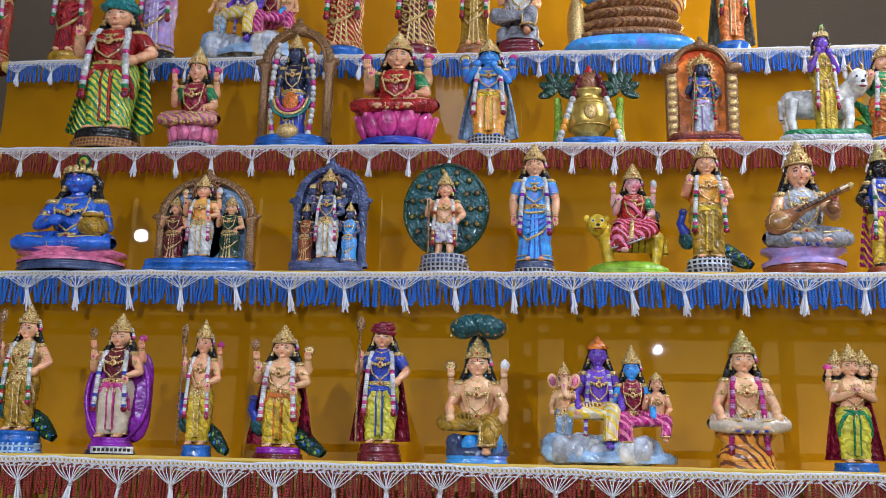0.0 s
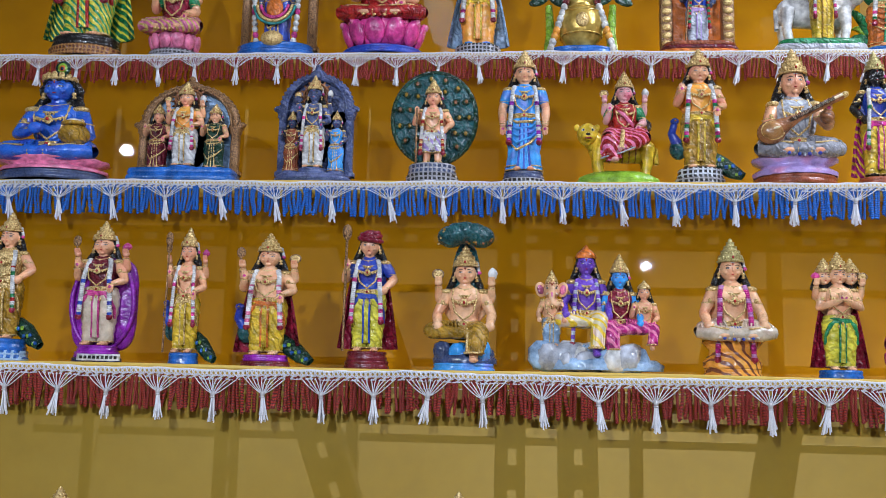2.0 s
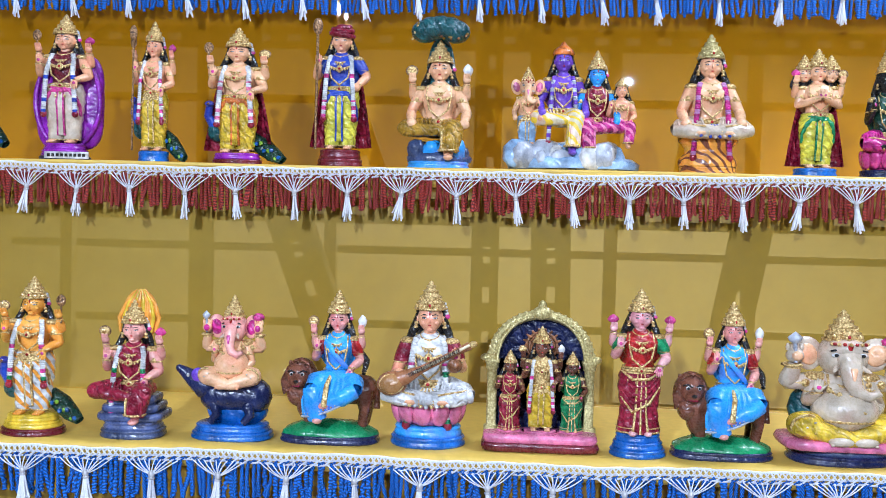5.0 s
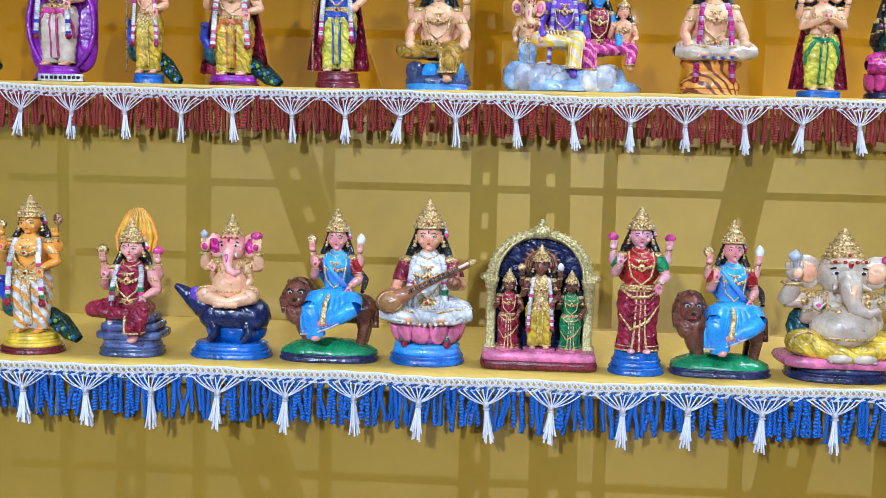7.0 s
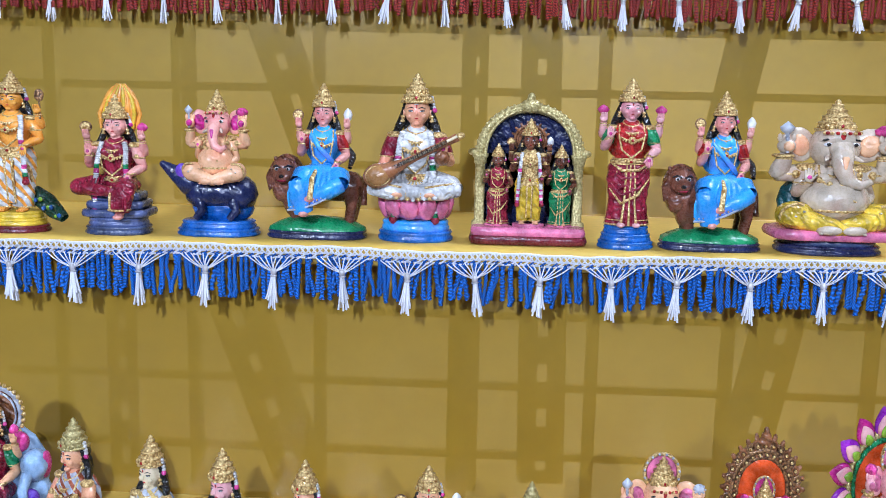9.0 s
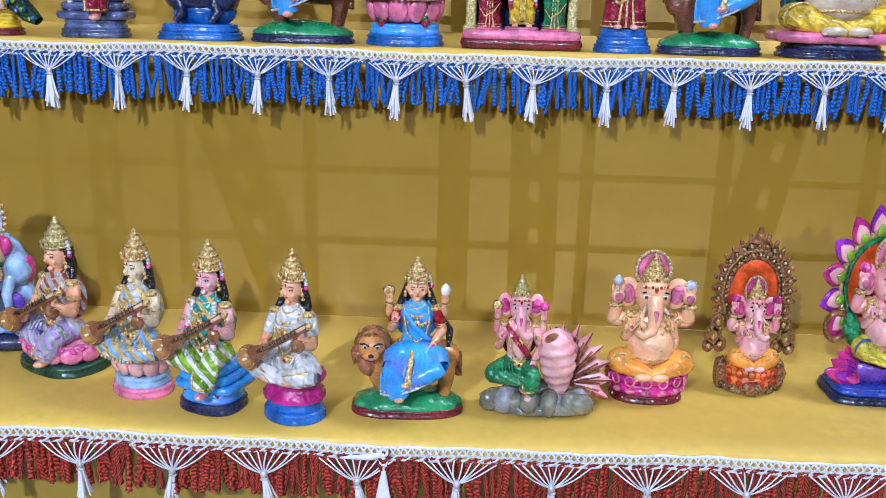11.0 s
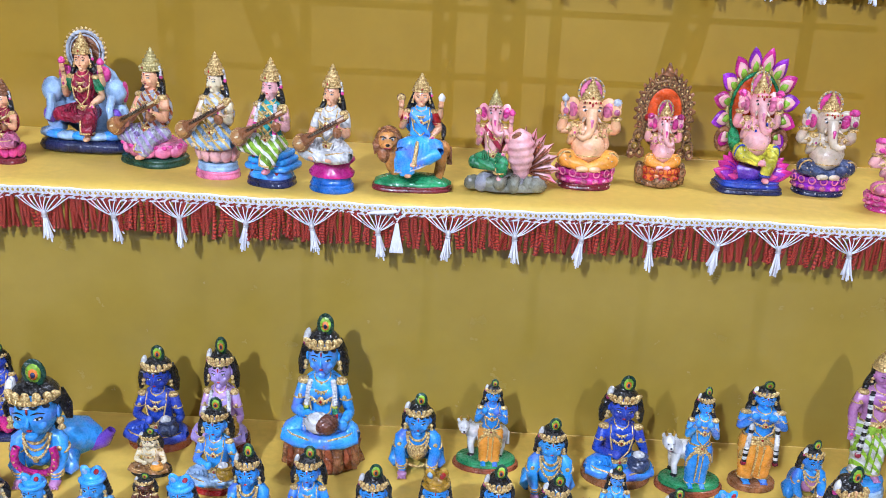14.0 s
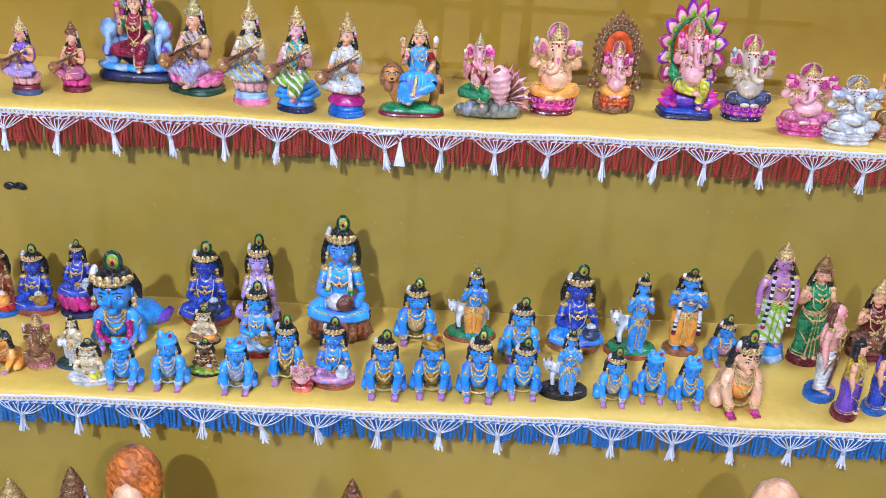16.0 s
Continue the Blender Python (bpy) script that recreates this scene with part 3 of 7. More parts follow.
        b.ell((-r * 0.92, 0, z + r * 0.1), (r * 0.18, r * 0.18, r * 0.2), "hot_pink", nu=8, nv=6)
    elif kind == "knot":
        b.ell((0, 0, z + r * 0.25), (r * 0.85, r * 0.8, r * 0.6), key)
        b.ell((0, 0, z + r * 0.9), (r * 0.45, r * 0.42, r * 0.5), key)


def plume(b, c, r):
    """The eye of a peacock feather."""
    x, y, z = c
    b.ell((x, y, z), (r * 0.75, r * 0.16, r), "dark_green", nu=12)
    b.ell((x, y - r * 0.1, z + r * 0.05), (r * 0.5, r * 0.12, r * 0.66), "lime", nu=10, nv=7)
    b.ell((x, y - r * 0.16, z), (r * 0.33, r * 0.1, r * 0.42), "orange", nu=10, nv=7)
    b.ell((x, y - r * 0.21, z - r * 0.04), (r * 0.18, r * 0.08, r * 0.24), "navy", nu=8, nv=6)


def head(b, z, r, skin, top="tall", key="gold", hair="black", x=0.0, y=0.0, long_hair=True):
    o = b.off.copy()
    b.off = o + np.array([x, y, 0]) * b.size
    # skull and face in one: broad at the temples, narrowing to the chin
    a = np.linspace(-math.pi / 2 + 0.02, math.pi / 2 - 0.02, 15)[:, None]
    q = np.linspace(0, 2 * math.pi, 22, endpoint=False)[None, :]
    up = np.sin(a) * np.ones_like(q)
    narrow = 1 - 0.20 * np.clip(-up, 0, 1) ** 1.3
    g = np.stack([np.cos(a) * np.cos(q) * narrow * 0.84, np.cos(a) * np.sin(q) * (1 - 0.10 * np.clip(-up, 0, 1)) * 0.88, up * 1.06], -1) * r
    b.grid(g + np.array([0, 0, z]), skin)
    b.ell((0, -r * 0.62, z - r * 0.80), (r * 0.24, r * 0.2, r * 0.17), skin, nu=10, nv=7)
    if hair:
        b.ell((0, r * 0.30, z + r * 0.16), (r * 0.93, r * 0.78, r * 1.0), hair)
        if long_hair:
            b.ell((0, r * 0.62, z - r * 0.75), (r * 1.0, r * 0.42, r * 1.15), hair, nu=16)
            for sx in (-1, 1):
                b.tube([(sx * r * 0.78, r * 0.2, z + r * 0.2), (sx * r * 0.98, r * 0.28, z - r * 0.6), (sx * r * 1.2, r * 0.2, z - r * 1.15), (sx * r * 1.38, -r * 0.1, z - r * 1.6), (sx * r * 1.3, -r * 0.4, z - r * 2.0)], [r * 0.2, r * 0.28, r * 0.27, r * 0.2, r * 0.05], hair, 8)
                for i in range(4):
                    b.ell((sx * r * (0.80 + 0.05 * i), r * 0.05, z + r * (0.42 - 0.24 * i)), (r * 0.15, r * 0.2, r * 0.16), hair, nu=8, nv=6)
    b.tube([(0, -r * 0.80, z + r * 0.16), (0, -r * 0.90, z - r * 0.06), (0, -r * 0.945, z - r * 0.18), (0, -r * 0.84, z - r * 0.25)], [r * 0.04, r * 0.06, r * 0.085, r * 0.05], skin, 8)
    b.ell((0, -r * 0.775, z - r * 0.47), (r * 0.12, r * 0.07, r * 0.05), "red!", nu=9, nv=5)
    for sx in (-1, 1):
        b.ell((sx * r * 0.34, -r * 0.745, z + r * 0.04), (r * 0.20, r * 0.075, r * 0.088), "black", rot=(0, sx * -5, sx * 22), nu=9, nv=6)
        b.ell((sx * r * 0.34, -r * 0.785, z + r * 0.03), (r * 0.145, r * 0.05, r * 0.055), "white", rot=(0, sx * -5, sx * 22), nu=9, nv=6)
        b.ell((sx * r * 0.33, -r * 0.815, z + r * 0.035), (r * 0.062, r * 0.035, r * 0.062), "black", nu=7, nv=5)
        b.tube([(sx * r * 0.13, -r * 0.84, z + r * 0.22), (sx * r * 0.35, -r * 0.81, z + r * 0.30), (sx * r * 0.58, -r * 0.66, z + r * 0.20)], [r * 0.02, r * 0.035, r * 0.012], "black", 6)
        b.ell((sx * r * 0.42, -r * 0.64, z - r * 0.30), (r * 0.2, r * 0.13, r * 0.18), skin, nu=9, nv=6)
        b.ell((sx * r * 0.84, r * 0.02, z - r * 0.05), (r * 0.10, r * 0.2, r * 0.28), skin, nu=8, nv=6)
        b.ell((sx * r * 0.90, -r * 0.10, z - r * 0.38), (r * 0.15, r * 0.15, r * 0.15), "gold", nu=8, nv=6)
        b.lathe([(r * 0.03, r * 0.12), (r * 0.16, -r * 0.1), (r * 0.14, -r * 0.14), (0.001, -r * 0.2)], "gold", c=(sx * r * 0.93, -r * 0.10, z - r * 0.58), n=10)
    b.ell((0, -r * 0.87, z + r * 0.36), (r * 0.05, r * 0.04, r * 0.15), "red", nu=6, nv=5)
    b.ell((0, -r * 0.84, z + r * 0.48), (r * 0.17, r * 0.05, r * 0.035), "white", nu=8, nv=5)
    if top == "tall":
        for i in range(4):
            b.ell((r * (0.88 + 0.05 * i), r * 0.16, z + r * (0.95 - 0.22 * i)), (r * 0.15, r * 0.16, r * 0.15), "white", nu=8, nv=6)
        b.ell((r * 1.08, r * 0.1, z + r * 0.08), (r * 0.19, r * 0.18, r * 0.18), "hot_pink", nu=8, nv=6)
    if top:
        crown(b, z + r * 0.56, r if top in ("feather", "turban") else r * 0.90, top, key)
    b.off = o


def arm(b, s, e, h, r, skin, sleeve=None, band=True):
    """Shoulder to elbow to wrist, with armlet and bangles."""
    s, e, h = (np.array(v, float) for v in (s, e, h))
    if sleeve:
        b.cap(s, s + (e - s) * 0.55, r * 1.22, r * 1.12, sleeve)
        b.ell(s + (e - s) * 0.62, (r * 1.16, r * 1.16, r * 0.3), "gold", nu=10, nv=5)
    m = s + (e - s) * 0.45
    b.tube([s - (e - s) * 0.12, s, m, e, e + (h - e) * 0.12], [r * 0.5, r * 1.06, r * 1.0, r * 0.80, r * 0.6], skin, 10)
    f = e + (h - e) * 0.32
    b.tube([e - (h - e) * 0.12, e, f, h], [r * 0.55, r * 0.80, r * 0.88, r * 0.56], skin, 10)
    if band:
        for t in (0.74, 0.86):
            b.ell(e + (h - e) * t, (r * 0.82, r * 0.82, r * 0.2), "gold", nu=10, nv=5)
        if not sleeve:
            b.ell(s + (e - s) * 0.50, (r * 1.2, r * 1.2, r * 0.3), "gold", nu=10, nv=5)
            b.ell(s + (e - s) * 0.42 + np.array([0, -r * 1.0, 0]), (r * 0.4, r * 0.3, r * 0.5), "gold", nu=8, nv=5)
        b.ell(s + np.array([0, -r * 0.3, r * 0.55]), (r * 1.15, r * 1.0, r * 0.62), "gold", nu=11, nv=7)


def palm(b, h, r, skin, up=True, key="hot_pink"):
    x, y, z = h
    d = 1 if up else -1
    b.ell((x, y, z + d * r * 0.7), (r * 0.85, r * 0.4, r * 1.0), skin, nu=10, nv=7)
    for i, l in ((-1.2, 2.15), (-0.4, 2.5), (0.4, 2.45), (1.2, 2.1)):
        b.cap((x + i * r * 0.46, y, z + d * r * 1.2), (x + i * r * 0.5, y - r * 0.12, z + d * r * l), r * 0.24, r * 0.17, skin, 6)
    sx = 1 if x < 0 else -1
    b.cap((x + sx * r * 0.6, y - r * 0.2, z + d * r * 0.6), (x + sx * r * 1.1, y - r * 0.35, z + d * r * 1.3), r * 0.26, r * 0.18, skin, 6)
    b.ell((x, y - r * 0.34, z + d * r * 0.75), (r * 0.4, r * 0.12, r * 0.45), key, nu=8, nv=5)


ARMS = {"bless": ((-0.135, -0.02, 0.08, -0.115, -0.10, 0.15, 1), (0.14, -0.01, 0.07, 0.09, -0.10, 0.03, -1)),
        "hips": ((-0.16, 0.01, 0.09, -0.10, -0.06, 0.0, 0), (0.16, 0.01, 0.09, 0.10, -0.06, 0.0, 0)),
        "staff": ((-0.145, -0.02, 0.08, -0.125, -0.09, 0.16, 1), (0.155, 0.01, 0.09, 0.10, -0.07, 0.01, 0)),
        "fold": ((-0.13, -0.03, 0.07, -0.012, -0.12, 0.12, 1), (0.13, -0.03, 0.07, 0.012, -0.12, 0.12, 1)),
        "down": ((-0.135, 0, 0.07, -0.13, -0.03, -0.07, -1), (0.135, 0, 0.07, 0.13, -0.03, -0.07, -1)),
        "lap": ((-0.15, -0.03, 0.06, -0.14, -0.13, -0.02, 0), (0.15, -0.03, 0.06, 0.14, -0.13, -0.02, 0)),
        "butter": ((-0.14, -0.04, 0.06, -0.03, -0.13, 0.07, 0), (0.15, -0.03, 0.05, 0.12, -0.13, 0.03, 0)),
        "flute": ((-0.13, -0.05, 0.10, -0.07, -0.11, 0.22, 0), (0.12, -0.05, 0.09, 0.03, -0.11, 0.21, 0)),
        "veena": ((-0.145, -0.05, 0.05, -0.09, -0.15, 0.04, 0), (0.15, -0.05, 0.08, 0.125, -0.14, 0.13, 1))}


def upper(b, z, skin="skin", top=None, arms="bless", four=None, hair="black", crown_kind="tall", crown_key="gold", garland=None, sash=None, sleeve=None, chain=3, belly=1.0, face=True):
    """Trunk, arms, neck and head; the waist is at z."""
    cl = top or skin
    b.lathe([(0.090 * belly, z - 0.02), (0.076 * belly, z + 0.025), (0.074 * belly, z + 0.055), (0.086, z + 0.10), (0.098, z + 0.145), (0.101, z + 0.18), (0.084, z + 0.212), (0.05, z + 0.234), (0.03, z + 0.25)], cl, sy=0.70, n=26)
    # the mass that joins arms and hair to the back
    b.ell((0, 0.045, z + 0.12), (0.125, 0.032, 0.125), top or sash or skin, nu=18)
    for sx in (-1, 1):
        b.ell((sx * 0.040, -0.048, z + 0.155), (0.042, 0.030, 0.036), cl, nu=12, nv=8)
    b.cap((0, 0, z + 0.22), (0, -0.004, z + 0.265), 0.031, 0.028, skin)
    for i, (zz, rr) in enumerate(((0.012, 0.007), (-0.004, 0.010), (-0.018, 0.006))):
        b.ring((0, 0, z + zz), (0.088 + 0.004 * i) * belly, rr, "gold", ry=(0.066 + 0.003 * i) * belly, n=22, s=6)
    b.ell((0, -0.074 * belly, z - 0.002), (0.026, 0.013, 0.022), "gold", nu=10, nv=6)
    b.ell((0, -0.086 * belly, z - 0.002), (0.009, 0.006, 0.009), "red", nu=7, nv=5)
    for i in range(chain):
        b.ring((0, -0.014 - 0.012 * i, z + 0.232 - 0.028 * i), 0.040 + 0.015 * i, 0.0065, "gold", ry=0.046 + 0.013 * i, rot=(28 + 8 * i, 0, 0), n=22, s=6)
        for j in range(9 + 2 * i):
            q = math.pi + math.pi * (j + 0.5) / (9 + 2 * i)
            R, Ry, tl = 0.040 + 0.015 * i, 0.046 + 0.013 * i, math.radians(28 + 8 * i)
            b.ell((math.cos(q) * R, -0.017 - 0.012 * i + math.sin(q) * Ry * math.cos(tl), z + 0.224 - 0.028 * i + math.sin(q) * Ry * math.sin(tl)), (0.0055, 0.005, 0.008), "gold", nu=7, nv=5)
    if chain:
        b.ell((0, -0.086, z + 0.128), (0.019, 0.010, 0.025), "gold", nu=10, nv=7)
        b.ell((0, -0.096, z + 0.128), (0.008, 0.005, 0.010), "red", nu=7, nv=5)
        for sx in (-1, 1):
            b.tube([(sx * 0.062, -0.03, z + 0.222), (sx * 0.066, -0.072, z + 0.15), (sx * 0.05, -0.080, z + 0.07), (0, -0.086 * belly, z + 0.022)], 0.0055, "gold", 6)
        for i in range(13):
            q = math.pi * (i / 12)
            b.ell((math.cos(q) * 0.094 * belly, -0.01 - 0.070 * math.sin(q) * belly, z - 0.028 - 0.024 * math.sin(q) * (1 + i % 2)), (0.0075, 0.007, 0.014), "gold", nu=7, nv=5)
    for d, sh in zip(ARMS[arms], (-1, 1)):
        ex, ey, ez, hx, hy, hz, pm = d
        arm(b, (sh * 0.098, 0, z + 0.185), (ex, ey, z + ez), (hx, hy, z + hz), 0.032, skin, sleeve)
        if pm:
            palm(b, (hx, hy, z + hz), 0.024, skin, pm > 0)
        else:
            b.ell((hx, hy, z + hz), (0.030, 0.027, 0.031), skin, nu=9, nv=6)
    if four:
        for sh, item in zip((-1, 1), four):
            arm(b, (sh * 0.092, 0.02, z + 0.19), (sh * 0.142, 0.015, z + 0.150), (sh * 0.146, -0.03, z + 0.238), 0.029, skin, sleeve)
            b.ell((sh * 0.146, -0.035, z + 0.256), (0.022, 0.017, 0.022), skin, nu=10, nv=7)
            for j in range(4):
                b.cap((sh * 0.146 + 0.0095 * (j - 1.5), -0.045, z + 0.268), (sh * 0.146 + 0.0085 * (j - 1.5), -0.052, z + 0.290), 0.0055, 0.0045, skin, 6)
            if item == "disc":
                b.ell((sh * 0.150, -0.03, z + 0.308), (0.029, 0.009, 0.029), "gold", nu=16)
                b.ring((sh * 0.150, -0.03, z + 0.308), 0.029, 0.005, "bronze", rot=(90, 0, 0), n=18, s=6)
            elif item == "shell":
                b.lathe([(0.001, -0.04), (0.02, -0.02), (0.027, 0.01), (0.018, 0.03), (0.004, 0.045)], "white!", c=(sh * 0.150, -0.03, z + 0.308), n=14, flutes=5, amp=0.08)
            elif item == "bud":
                b.lathe([(0.001, -0.024), (0.020, -0.012), (0.027, 0.004), (0.017, 0.022), (0.001, 0.034)], "hot_pink!", c=(sh * 0.150, -0.03, z + 0.306), n=18, flutes=6, amp=0.16)
            elif item == "spear":
                b.tube([(sh * 0.157, -0.03, z + 0.2), (sh * 0.157, -0.03, z + 0.33)], 0.006, "bronze", 6)
                b.ell((sh * 0.157, -0.03, z + 0.35), (0.026, 0.008, 0.04), "bronze", nu=10)
    if garland:
        for sx in (-1, 1):
            n = 17
            line = [(sx * (0.060 + 0.034 * (i / n) ** 0.6), -0.045 - 0.045 * min(1, i / 5), z + 0.215 - 0.026 * i) for i in range(n)]
            for i in range(2 * n - 2):
                k = "white" if garland[0] in ("white", "pink", "hot_pink", "gold", "red") and (i < 9 or 14 <= i < 23) else garland[(i // 2 + 2) % len(garland)]
                p, q = np.array(line[i // 2]), np.array(line[i // 2 + 1])
                b.ell(p + (q - p) * 0.5 * (i % 2), (0.0165, 0.0145, 0.0105), k, nu=9, nv=5)
            b.ell(line[-1], (0.02, 0.018, 0.024), "crimson", nu=9, nv=6)
    if sash:
        b.tube([(-0.085, -0.03, z + 0.205), (-0.03, -0.085, z + 0.15), (0.045, -0.085, z + 0.07), (0.085, -0.03, z + 0.0)], [0.014, 0.020, 0.020, 0.014], sash, 8, 0.6)
    if face:
        head(b, z + 0.318, 0.070, skin, crown_kind, crown_key, hair)


def skirt(b, z, low, key, pleat="gold", wide=0.115, feet="skin"):
    """A long skirt with folds, from the waist at z down to low."""
    h = z - low
    t = np.linspace(0, 1, 22)[:, None]
    q = np.linspace(0, 2 * math.pi, 64, endpoint=False)[None, :]
    base = np.interp(t[:, 0], [0, 0.1, 0.3, 0.65, 0.92, 1.0], [0.086, 0.108, 0.114, 0.098, wide * 0.94, wide])[:, None]
    folds = 0.055 * t * np.cos(13 * q + 1.2 * np.sin(3 * q)) + 0.032 * np.sin(t * 34 + 3.2 * np.cos(q - 1.1) + 1.5 * q * (q < math.pi)) * (1 - t) ** 0.4
    rad = base * (1 + folds)
    b.grid(np.stack([rad * np.cos(q), rad * np.sin(q) * 0.74, z + 0.01 - h * t + 0 * q], -1), key)
    # front pleats, fanned towards the hem
    for i in range(-3, 4):
        b.tube([(0.006 * i, -0.080, z - 0.02), (0.008 * i, -0.094, z - 0.3 * h), (0.009 * i, -0.086, z - 0.65 * h), (0.013 * i, -0.096, z - 0.98 * h)], [0.004, 0.0065, 0.007, 0.009], pleat if i in (-3, 0, 3) else key, 7)
    for zz, rr in ((0.97, 0.006), (0.90, 0.004)):
        b.ring((0, -0.002, z - zz * h), wide * 1.02, rr, "gold", ry=wide * 0.76, n=30, s=6)
    # the loose end, swept across the thighs
    for i in range(5):
        b.tube([(-0.100, -0.030, z - 0.01 - 0.040 * i), (-0.045, -0.088 - 0.002 * i, z - 0.055 - 0.050 * i), (0.04, -0.090, z - 0.05 - 0.038 * i), (0.102, -0.035, z - 0.01 - 0.025 * i)], [0.004, 0.010, 0.010, 0.004], key if i % 4 else "gold", 7)
    for sx in (-1, 1):
        b.ell((sx * 0.04, -0.092, low + 0.012), (0.024, 0.040, 0.016), feet, nu=10, nv=6)


def dhoti(b, z, low, key, skin="skin", sash="gold", shin=0.0):
    """Two draped legs, feet at low."""
    h = z - low
    f = 1 - shin
    for sx in (-1, 1):
        t = np.linspace(0, 1, 20)[:, None]
        q = np.linspace(0, 2 * math.pi, 30, endpoint=False)[None, :]
        base = np.interp(t[:, 0], [0, 0.15, 0.42, 0.78, 1.0], [0.056, 0.070, 0.066, 0.052, 0.048])[:, None]
        # curved folds that climb from the knee to the hip
        rad = base * (1 + 0.055 * np.sin(t * 40 + sx * 2.6 * np.cos(q) - 1.6 * np.sin(q)) * np.clip(t * 4, 0.2, 1))
        b.grid(np.stack([sx * 0.044 + rad * np.cos(q), -0.006 + rad * np.sin(q), z + 0.01 - 0.96 * h * f * t + 0 * q], -1), key)
        b.ring((sx * 0.045, -0.006, z - 0.93 * h * f), 0.047, 0.006, "gold", n=16, s=6)
        b.cap((sx * 0.046, 0, z - 0.6 * h), (sx * 0.048, 0, low + 0.03), 0.034, 0.025, skin)
        b.ring((sx * 0.048, -0.004, low + 0.038), 0.030, 0.006, "gold", n=12, s=5)
        b.ell((sx * 0.052, -0.046, low + 0.014), (0.026, 0.046, 0.017), skin, nu=10, nv=6)
        for i in range(4):
            b.ell((sx * 0.052 + 0.011 * (i - 1.5), -0.088, low + 0.009), (0.007, 0.010, 0.008), skin, nu=6, nv=5)
        # sash ends over the thighs
        b.tube([(sx * 0.03, -0.070, z - 0.02), (sx * 0.075, -0.072, z - 0.16 * h), (sx * 0.095, -0.045, z - 0.34 * h), (sx * 0.100, -0.03, z - 0.52 * h)], [0.010, 0.016, 0.016, 0.010], sash, 8, 0.6)
    for i in range(-2, 3):
        b.tube([(0.007 * i, -0.062, z), (0.009 * i, -0.080, z - 0.28 * h * f), (0.008 * i, -0.066, z - 0.6 * h * f), (0.010 * i, -0.056, z - 0.86 * h * f)], [0.006, 0.0085, 0.008, 0.006], sash if abs(i) == 2 else key, 7)
    for i in range(3):
        b.ring((0, 0, z - 0.035 * h - 0.014 * i), 0.096 + 0.003 * i, 0.010, sash, ry=0.076, rot=(6 - 3 * i, 5 - 4 * i, 0), n=22, s=6)


def cape(b, z, low, key, wide=0.185):
    a = np.linspace(math.radians(-25), math.radians(205), 22)
    rows = []
    for s in np.linspace(0, 1, 8):
        w = 0.085 + (wide - 0.085) * s ** 0.7
        rows.append([(math.cos(t) * w * (1 + 0.04 * math.cos(t * 14)), 0.015 + abs(math.sin(t)) * 0.07 * (1 if math.sin(t) > 0 else -0.3), z + 0.20 + (low - z - 0.2) * s) for t in a])
    b.grid(np.array(rows), key, False)
    b.grid(np.array(rows) * np.array([0.97, 0.85, 1]), key, False)


def crossed(b, z, key, skin, wide=1.0, fold=None):
    """Legs crossed on a seat; the waist is at z."""
    for sx in (-1, 1):
        b.tube([(sx * 0.02, 0.01, z - 0.022), (sx * 0.09 * wide, -0.035, z - 0.028), (sx * 0.165 * wide, -0.080, z - 0.042), (sx * 0.195 * wide, -0.098, z - 0.052)], [0.060, 0.064, 0.054, 0.030], key, 14)
        b.tube([(sx * 0.195 * wide, -0.098, z - 0.05), (sx * 0.12, -0.126, z - 0.056), (sx * 0.03, -0.142, z - 0.062), (-sx * 0.03, -0.148, z - 0.064)], [0.034, 0.046, 0.040, 0.026], key, 14)
        b.ell((-sx * 0.065, -0.158, z - 0.070), (0.042, 0.024, 0.019), skin, nu=10, nv=6)
        b.ring((-sx * 0.032, -0.146, z - 0.064), 0.030, 0.006, "gold", rot=(0, 90, 0), n=12, s=5)
        for i in range(6):
            t = i / 5
            x = sx * (0.05 + 0.125 * t) * wide
            b.tube([(x, -0.03 - 0.05 * t, z + 0.034 - 0.03 * t), (x + sx * 0.006, -0.085 - 0.045 * t, z + 0.012 - 0.03 * t), (x - sx * 0.004, -0.128 - 0.012 * t, z - 0.03 - 0.02 * t)], [0.003, 0.0065, 0.003], key, 6)
        b.tube([(sx * 0.20 * wide, -0.09, z - 0.02), (sx * 0.14, -0.150, z - 0.022), (sx * 0.05, -0.176, z - 0.036)], 0.0055, "gold", 6)
    b.ell((0, 0.0, z - 0.045), (0.13, 0.09, 0.055), key)
    if fold:
        for i in range(9):
            x = (i - 4) * 0.016
            b.cap((x * 0.4, -0.10, z - 0.02), (x * 1.5, -0.172, z - 0.085 - 0.012 * (4 - abs(i - 4)) / 4), 0.006, 0.009, fold if i % 2 else key, 7)


